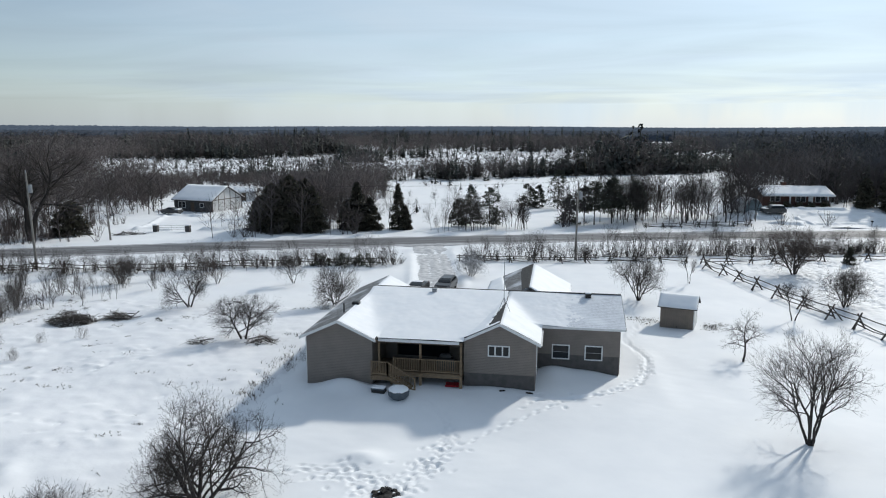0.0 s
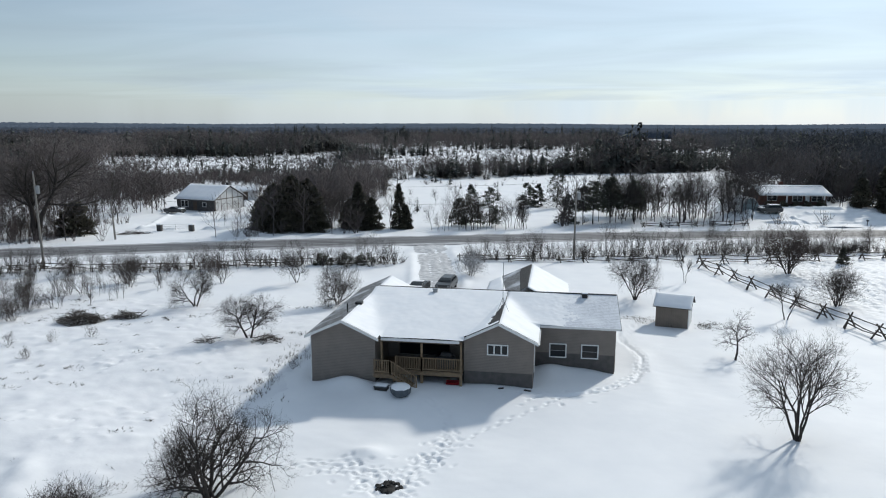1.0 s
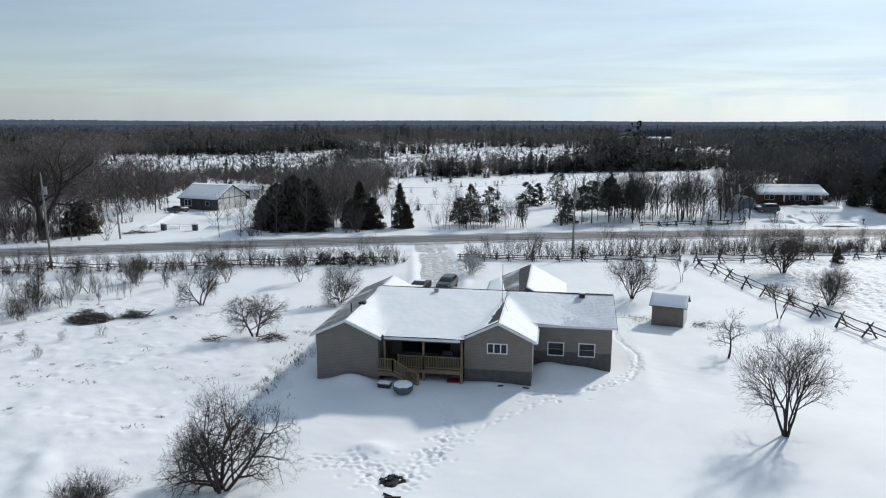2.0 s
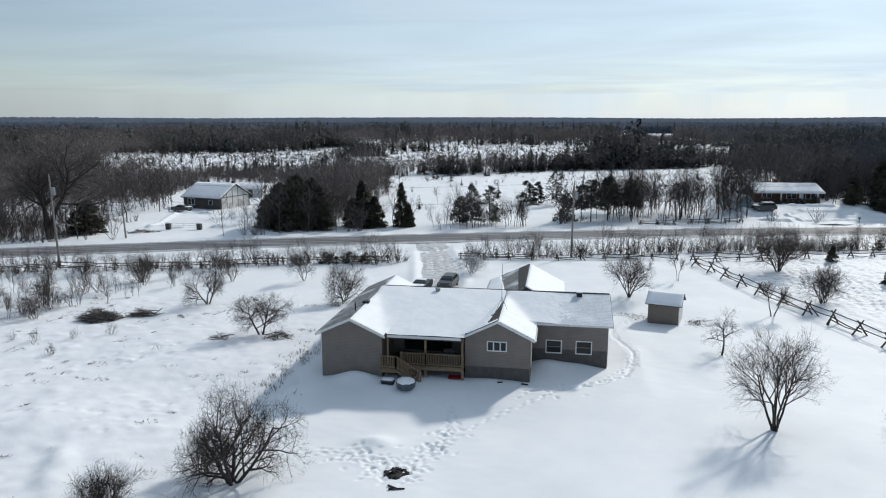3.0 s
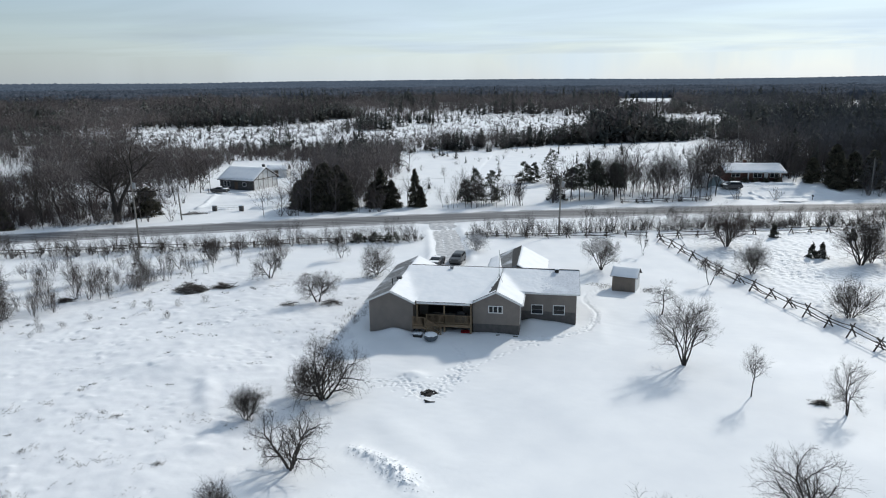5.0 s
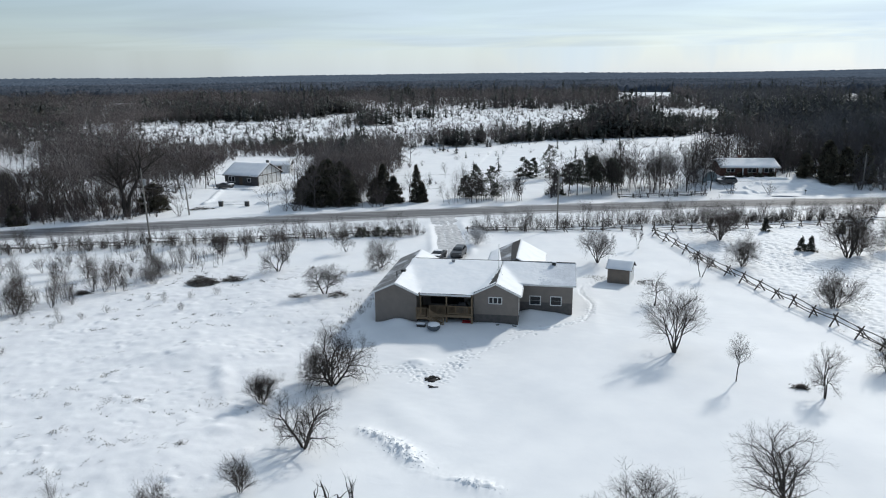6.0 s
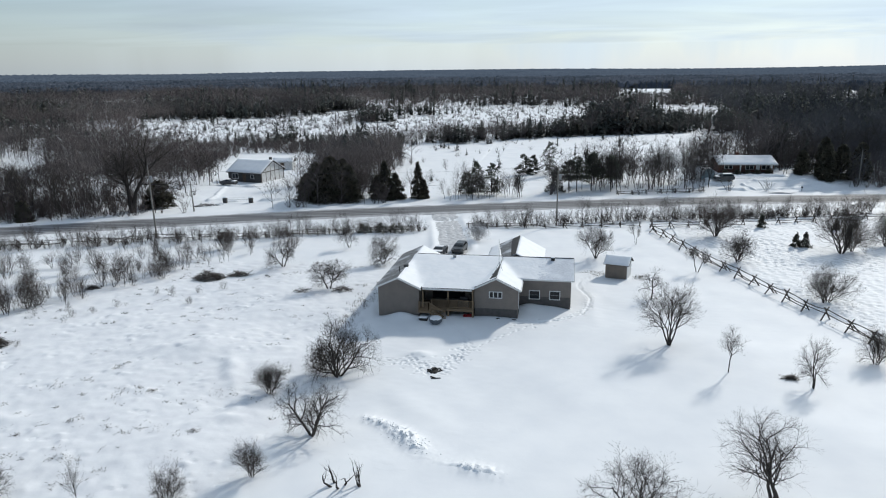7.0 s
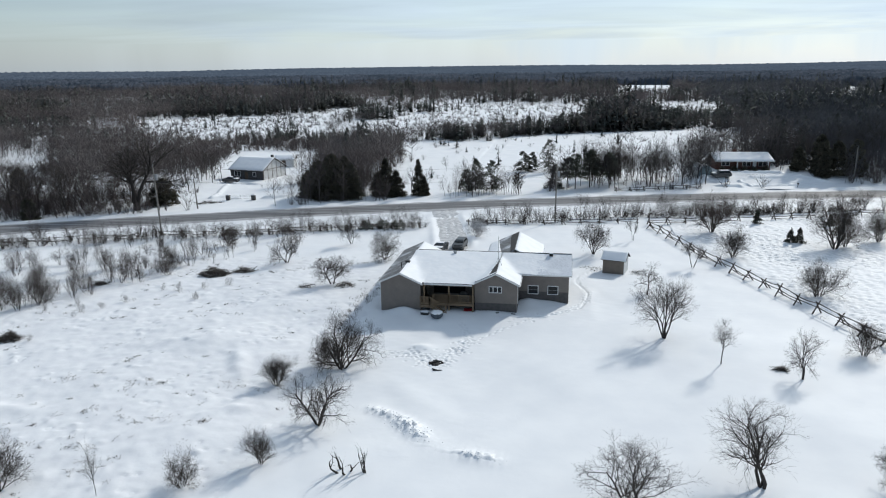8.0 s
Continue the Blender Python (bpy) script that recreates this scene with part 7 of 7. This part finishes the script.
def stand(name, kinds, xs, ys, hs, ws, mat, label, seed):
    """Many trees as one mesh."""
    rng = np.random.RandomState(seed)
    vs, fs, ns, n = [], [], [], 0
    which = rng.randint(0, len(kinds), len(xs))
    turn = rng.uniform(0, 6.283, len(xs))
    zs = ground_height(xs, ys)
    for k, (v, f) in enumerate(kinds):
        pick = np.where(which == k)[0]
        if not len(pick):
            continue
        c, s = np.cos(turn[pick])[:, None], np.sin(turn[pick])[:, None]
        w, h = (hs[pick] * ws[pick])[:, None], hs[pick][:, None]
        x = (v[:, 0] * c - v[:, 1] * s) * w + xs[pick][:, None]
        y = (v[:, 0] * s + v[:, 1] * c) * w + ys[pick][:, None]
        z = v[:, 2] * h + zs[pick][:, None] - 0.1
        vs.append(np.stack([x, y, z], -1).reshape(-1, 3))
        if mat is CONIFERS:
            d = np.stack([x - xs[pick][:, None], y - ys[pick][:, None], (v[:, 2] - 0.3) * h * 0.5 + 0 * x], -1)
            d = d / np.maximum(np.linalg.norm(d, axis=-1, keepdims=True), 1e-6)
            ns.append((d + rng.normal(0, 1.0, d.shape)).reshape(-1, 3))
        fs.append((f[None] + (np.arange(len(pick)) * len(v))[:, None, None]).reshape(-1, 3) + n)
        n += len(pick) * len(v)
    ob = mesh_object(name, np.concatenate(vs), np.concatenate(fs), mat)
    if ns:
        set_outward(ob.data, np.concatenate(ns))
    return tagged(ob, label, "woods", kind="stuff")


def scatter(x0, x1, y0, y1, step, seed, reach):
    rng = np.random.RandomState(seed)
    gx, gy = np.meshgrid(np.arange(x0, x1, step), np.arange(y0, y1, step))
    x = (gx + rng.uniform(-0.5, 0.5, gx.shape) * step).ravel()
    y = (gy + rng.uniform(-0.5, 0.5, gy.shape) * step).ravel()
    far = np.hypot(x - 3, y + 70)
    lateral = np.abs((x - 3) + (y + 70) * 0.17)
    thin = (x < -68) & (y < road_near(x) + 90) & (rng.random(len(x)) < 0.5)
    keep = wooded(x, y) & ~thin & (far > reach[0]) & (far <= reach[1]) & (lateral < (y + 70) * 0.74 + 25)
    return x[keep], y[keep], rng.random(keep.sum())


def build_woods():
    bare_near = [small_bare(200 + k, 9, 120, 0.29, 0.0038) for k in range(8)]
    brushy = [small_bush(700 + k, 10, 90) for k in range(6)]
    bare_far = [small_bare(230 + k, 4, 46, 0.31, 0.0085) for k in range(7)]
    con_near = [small_conifer(260 + k, 120) for k in range(7)]
    con_far = [small_conifer(280 + k, 40) for k in range(7)]
    rng = np.random.RandomState(6)
    for tag, reach, step, bare, con, seed in (("near", (0, 290), 3.1, bare_near, con_near, 1), ("mid", (290, 560), 4.2, bare_far, con_far, 2), ("far", (560, 1000), 7.0, bare_far, con_far, 3)):
        x, y, r = scatter(-620, 640, 30, 950, step, seed, reach)
        if tag != "far":
            ex, ey, er = scatter(-160, 60, 80, 350, 2.6, seed + 60, reach)
            ok = dense(ex, ey) & ((rng.random(len(ex)) < 0.45 + 0.5 * smooth(-30, -5, ex)) | inside(GROVE, ex, ey)) & (~inside(GROVE, ex, ey) | (rng.random(len(ex)) < 0.3))
            x, y, r = np.r_[x, ex[ok]], np.r_[y, ey[ok]], np.r_[r, er[ok]]
        isc = r < conifer_share(x, y)
        h = tree_height(x, y) * rng.uniform(0.45, 1.05, len(x)) ** 0.9 * np.where(rng.random(len(x)) < 0.03 * isc, 1.45, 1.0)
        w = rng.uniform(0.8, 1.3, len(x)) * {"near": 1.0, "mid": 1.35, "far": 1.9}[tag]
        # trees towards the sun take the copy darkened and blued for haze
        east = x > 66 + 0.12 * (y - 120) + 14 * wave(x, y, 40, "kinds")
        for pick, mat, what in ((~isc & ~east, WOODS, "grey-brown leafless woods across the road"), (~isc & east, WOODS_EAST_BACKLIT, "leafless woods across the road, coloured darker and bluer for backlight and haze")):
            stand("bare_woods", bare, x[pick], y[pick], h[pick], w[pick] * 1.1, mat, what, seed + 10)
        stand("conifer_woods", con, x[isc], y[isc], h[isc] * 0.86, w[isc], CONIFERS, "dark evergreens among the bare woods", seed + 20)
        if tag == "near":
            # undergrowth: thin young growth between the trunks
            ux, uy, ur = scatter(-300, 300, 30, 240, 2.6, 9, (0, 250))
            keep = (~inside(GROVE, ux, uy) | (rng.random(len(ux)) < 0.25)) & ((ux > -66) | (uy > 150) | (rng.random(len(ux)) < 0.7))
            ux, uy = ux[keep], uy[keep]
            uh = rng.uniform(1.5, 5.0, len(ux))
            stand("undergrowth", brushy, ux, uy, uh, rng.uniform(0.8, 1.5, len(ux)), THICKET, "thin bare undergrowth at the edge of the woods", 33)
    # thicket at the front of the woods along the road
    tx = rng.uniform(-150, -79, 1400)
    ty = road_near(tx) + ROAD_WIDE + 4.0 + 26 * rng.random(1400) ** 1.1
    tall_ = np.where(tx > -92, 0.6, 1.0)
    stand("thicket", brushy, tx, ty, tall_ * (rng.uniform(0.9, 3.6, 1400) + 2.4 * (rng.random(1400) < 0.2)), rng.uniform(0.7, 1.3, 1400), THICKET, "open bare thicket along the edge of the woods", 36)
    tx, ty = rng.uniform(-150, -60, 1500), rng.uniform(100, 185, 1500)
    ok = wooded(tx, ty) & (rng.random(1500) < 0.8)
    tx, ty = tx[ok], ty[ok]
    stand("thicket", brushy, tx, ty, rng.uniform(1.6, 4.6, len(tx)), rng.uniform(0.9, 1.6, len(tx)), THICKET, "bare brush thick behind the cottage yard", 39)
    tx = rng.uniform(76, 150, 420)
    ty = road_near(tx) + ROAD_WIDE + 6.0 + 14 * rng.random(420) ** 1.3
    stand("thicket", brushy, tx, ty, rng.uniform(1.4, 5.0, 420), rng.uniform(0.8, 1.4, 420), THICKET, "dense bare thicket along the edge of the woods", 37)
    # tall spruces that stand out over the far woods
    cx, cy = rng.uniform(-420, 420, 40), rng.uniform(420, 860, 40)
    ex = (cx[:, None] + rng.normal(0, 16, (40, 7))).ravel()
    ey = (cy[:, None] + rng.normal(0, 10, (40, 7))).ravel()
    ok = wooded(ex, ey)
    ex, ey = ex[ok], ey[ok]
    stand("tall_spruces", con_far, ex, ey, rng.uniform(12, 19, len(ex)), rng.uniform(0.45, 0.8, len(ex)), CONIFERS, "tall dark spruces standing above the far woods", 38)
    # brush along the road fence
    hx = np.r_[rng.uniform(-100, 62, 400), rng.uniform(4, 60, 130)]
    hy = 44.9 + 0.31 * (hx + 16.5) - 0.0006 * (hx + 16.5) ** 2 + np.where(hx < -16, 0.0, 1.4) + rng.normal(0, 1.0, 530)
    ok = np.abs(hx - drive_x(hy)) > 4.2
    hx, hy = hx[ok], hy[ok]
    stand("hedge_brush", brushy, hx, hy, rng.uniform(0.9, 2.6, len(hx)), rng.uniform(0.7, 1.3, len(hx)), TWIG, "tangled bare brush along the roadside fence", 51)
    # scattered bushes and small evergreens on the open fields
    x = rng.uniform(-210, 100, 3300)
    y = rng.uniform(95, 460, 3300)
    clumpy = smooth(0.0, 0.5, wave(x, y, 16, "bushes")) + 0.12 + 0.8 * inside(FIELDS[1], x, y) + 0.25 * inside(FIELDS[2], x, y) > rng.random(3300)
    keep = clumpy & (~wooded(x, y)) & (y > road_near(x) + ROAD_WIDE + 14) & ((y > 190) | (rng.random(3300) < 0.5)) & ~inside(FIELDS[6], x, y) & ~inside(FIELDS[7], x, y)
    x, y = x[keep], y[keep]
    ex, ey = rng.uniform(-235, 25, 9000), rng.uniform(168, 470, 9000)
    ok = (inside(FIELDS[1], ex, ey) | inside(FIELDS[2], ex, ey)) & ~wooded(ex, ey) & (smooth(-0.35, 0.35, wave(ex, ey, 13, "thick")) * np.where(ex < -100, 1.0, 0.7) > rng.random(9000))
    stand("field_brush", brushy, ex[ok], ey[ok], rng.uniform(0.6, 2.0, ok.sum()), rng.uniform(1.4, 2.6, ok.sum()), WOODS, "low bare brush scattered over the snowy fields", 43)
    half = rng.random(len(x)) < 0.8
    stand("field_bushes", brushy, x[half], y[half], rng.uniform(0.7, 2.6, half.sum()), rng.uniform(0.9, 1.7, half.sum()), WOODS, "scattered bare bushes on the snowy fields", 41)
    stand("field_evergreens", con_far, x[~half], y[~half], rng.uniform(1.2, 5.0, (~half).sum()), rng.uniform(0.9, 1.4, (~half).sum()), CONIFERS, "scattered small evergreens on the snowy fields", 42)


def canopy(name, r0, r1, rows, cols, mat, label, gaps, seed, tall, kind="stuff"):
    """Tree tops seen from far away: one rugged sheet over the ground, open where the fields are."""
    rng = np.random.RandomState(seed)
    r = np.geomspace(r0, r1, rows)
    a = np.radians(np.linspace(-52, 52, cols))
    rr, aa = np.meshgrid(r, a, indexing="ij")
    rr = rr * (1 + rng.uniform(-0.3, 0.3, rr.shape) * (r[1] / r[0] - 1))
    x, y = np.sin(aa - 0.1) * rr, np.cos(aa - 0.1) * rr - 60
    z = ground_height(x, y) + (tall * (0.5 + 0.5 * rng.random(rr.shape) ** 1.8) + 1.6 * wave(x, y, 60, "canopy"))
    if gaps:
        open_ = np.zeros(x.shape, bool)
        for f in FIELDS:
            open_ |= inside(f, x, y)
        z[open_] = ground_height(x, y)[open_] - 1.5
    z[0] = -1
    idx = np.arange(rows * cols).reshape(rows, cols)
    faces = np.stack([idx[:-1, :-1], idx[1:, :-1], idx[1:, 1:], idx[:-1, 1:]], -1).reshape(-1, 4)
    ob = mesh_object(name, np.stack([x, y, z], -1).reshape(-1, 3), faces, mat)
    return tagged(ob, label, "woods" if kind == "stuff" else "backdrop", kind=kind)


def special_trees():
    # the evergreen clump and its neighbours along the far side of the road
    for k, (x, y, h, w) in enumerate(((-51.0, 71.4, 5.8, 5.4), (-48.4, 70.4, 8.2, 7.6), (-45.0, 69.8, 9.6, 8.8), (-41.4, 70.4, 7.8, 6.8), (-46.4, 73.0, 9.2, 8.0), (-43.2, 72.6, 8.8, 7.0))):
        plant(conifer("cedar", 300 + k, h, w, int(2400 * w), 0.22, NEEDLE, 0.3, 0.01, 0.46, boughs_per_m=34), x, y, 0, label="tall dense dark cedar in a close clump at the roadside", group="roadside cedars")
    for k, (x, y, h, w) in enumerate(((-34.0, 73.8, 8.2, 5.6), (-31.6, 74.0, 5.6, 4.6), (-35.8, 74.0, 5.2, 4.4), (-26.7, 75.0, 8.0, 3.4), (-25.6, 75.2, 4.2, 2.8))):
        plant(conifer("cedar", 310 + k, h, w, int(1900 * w), 0.22, NEEDLE, 0.4, 0.01, 0.62, boughs_per_m=22), x, y, 0, label="pointed dark cedar at the edge of the road", group="roadside cedars")
    for k, (x, y, h, w) in enumerate(((-79.2, 58.8, 5.6, 7.0), (-98.0, 42.0, 4.2, 3.4), (-118, 64, 6.4, 5.2), (66.5, 103.2, 7.6, 5.0), (69.8, 103.5, 8.0, 5.4), (61.8, 105.6, 5.6, 4.2), (74.2, 104.0, 8.4, 5.4), (66.2, 101.4, 5.6, 4.0), (66.6, 105.6, 8.8, 5.4))):
        plant(conifer("cedar", 320 + k, h, w, int(1600 * w), 0.24, NEEDLE, 0.3, 0.02, 0.4, boughs_per_m=22), x, y, 0, label="rounded dark evergreen before bare woods", group="roadside cedars")
    for k, (x, y, h, w) in enumerate(((-14.6, 81.3, 7.6, 4.2), (-11.0, 81.6, 7.2, 4.4), (1.2, 113.0, 8.8, 5.4), (-5.6, 114.5, 5.4, 4.6), (-3.0, 115.5, 5.0, 3.6),  (-17.0, 82.4, 5.0, 3.2), (3.4, 86.9, 5.6, 3.6))):
        plant(conifer("pine", 340 + k, h, w * 1.25, 2400, 0.22, PINE, 0.6, 0.08, 0.5, boughs_per_m=9), x, y, 0, label="open-crowned pine on the snowy field across the road", group="field pines")
    # pines of the grove, on clean trunks
    for k, (x, y, h, w) in enumerate(((8.0, 87.0, 8.0, 5.4), (11.4, 89.5, 8.8, 5.8), (12.3, 100.5, 7.2, 5.4), (6.4, 93.0, 6.6, 5.0), (16.0, 91.5, 8.0, 5.0))):
        plant(conifer("pine", 350 + k, h, w, 4200, 0.2, PINE, 0.5, 0.34, 0.45, rounded=True, boughs_per_m=12), x, y, 0, label="dark pine with a spreading crown on a clean trunk", group="grove pines")
    big = bare_tree("tree", 360, 17.0, 18.5, 3, 0.20, 4, (9, 9, 6, 5), 0.75, 0.03, 0.028, 2.5)
    plant(big, -81.5, 52.4, 0, label="huge bare roadside tree with a dark forked trunk")
    kinds = [bare_tree("tree", 370 + k, 9.0, 6.0, 1, 0.15, 3, (12, 7, 5), 0.72, 0.05, 0.012, 1.0, first=0.2) for k in range(4)]
    first = [True] * 4
    rng = random.Random(77)

    def put(k, x, y, s, label, group):
        if first[k]:
            first[k] = False
            return plant(kinds[k], x, y, rng.uniform(0, 360), s, label, "tree", group)
        return plant_copy(kinds[k], x, y, rng.uniform(0, 360), s, label, "tree", group)

    for x, y, h in ((-87.1, 97.0, 5.6), (57.2, 103.6, 7.4), (58.4, 105.6, 7.0), (38.3, 94.6, 8.0), (37.0, 97.4, 6.4), (34.0, 101.0, 10.5), (70.3, 98.4, 6.0), (44.5, 118.7, 8.5), (50.0, 120.5, 8.0), (53.6, 119.1, 8.5), (57.4, 116.0, 9.0), (-55.5, 71.6, 5.2), (-58.6, 71.3, 3.6), (-39.2, 72.4, 6.4), (-37.8, 72.0, 6.0), (-36.6, 73.0, 7.4), (-30.2, 74.5, 5.0), (-40.6, 74.6, 7.5),
                    (-26.3, 111, 4.6), (-18.1, 80.9, 8.5), (-19.4, 81.6, 6.2), (-16.2, 80.6, 7.0), (-12.6, 80.6, 6.6), (-7.1, 82.0, 5.2), (-8.8, 82.4, 6.0), (-5.8, 83.0, 4.6), (11.2, 98.2, 5.4),
                    (14.5, 96.0, 7.5), (18.0, 88.6, 5.9), (22.0, 90.3, 9.0), (25.5, 93.1, 8.3), (30.3, 100, 8.3), (34.9, 104, 12.4), (38.1, 93.2, 11.0), (-37.0, 73, 8.0), (-38.6, 72.4, 7.2),
                    (-35.6, 72.0, 7.6), (-28.0, 73.6, 7.0), (-24.6, 76.0, 6.0), (-84.4, 92.0, 8.0), (-87.0, 90, 11.0), (38.6, 107.6, 11.5), (62.0, 108.8, 10.0),
                    (60.2, 117.7, 11.5), (64.8, 107.5, 9.0), (40.5, 117.0, 11.0), (53.7, 123.3, 11.0), (47.2, 122.3, 11.5), (58.8, 119.7, 11.0), (44.0, 121.0, 10.0), (56.5, 117.0, 8.0), (58.0, 154.0, 12.0), (63.0, 155.0, 12.0), (69.0, 159.0, 13.0), (-83.0, 76, 10.5), (-84.6, 70.5, 9.0), (-79.5, 66.0, 6.0)):
        put(rng.randrange(4), x, y, h / 9.0, "bare deciduous tree across the road", "trees across the road")
    for _ in range(38):
        x = rng.uniform(-21, -4)
        y = float(road_near(np.float64(x))) + ROAD_WIDE + rng.uniform(4.5, 8.5)
        put(rng.randrange(4), x, y, rng.uniform(0.3, 0.8), "tangled bare tree beside the road", "trees across the road")
    # the front rank of the woods to the west, along the road
    for _ in range(60):
        x = rng.uniform(-150, -77)
        y = float(road_near(np.float64(x))) + ROAD_WIDE + rng.uniform(3.5, 15)
        put(rng.randrange(4), x, y, rng.uniform(0.8, 1.5) * (0.6 if -92 < x else 1.0), "bare deciduous tree at the edge of the woods", "woodland edge trees")
    for _ in range(34):
        x, y = rng.uniform(74, 130), rng.uniform(104, 130)
        put(rng.randrange(4), x, y, rng.uniform(1.0, 1.6), "bare deciduous tree at the edge of the woods", "woodland edge trees")
    for _ in range(58):
        x, y = rng.uniform(9, 37), rng.uniform(87, 108)
        if y < 84 + 0.3 * x:
            continue
        put(rng.randrange(4), x, y, rng.uniform(0.65, 1.3), "bare deciduous tree in the roadside grove", "grove trees")


build_woods()
special_trees()
canopy("far_woods", 900, 1650, 110, 900, FAR_WOODS_HAZED, "far woods to the hills, tinted blue-grey for haze", True, 3, 11.0)
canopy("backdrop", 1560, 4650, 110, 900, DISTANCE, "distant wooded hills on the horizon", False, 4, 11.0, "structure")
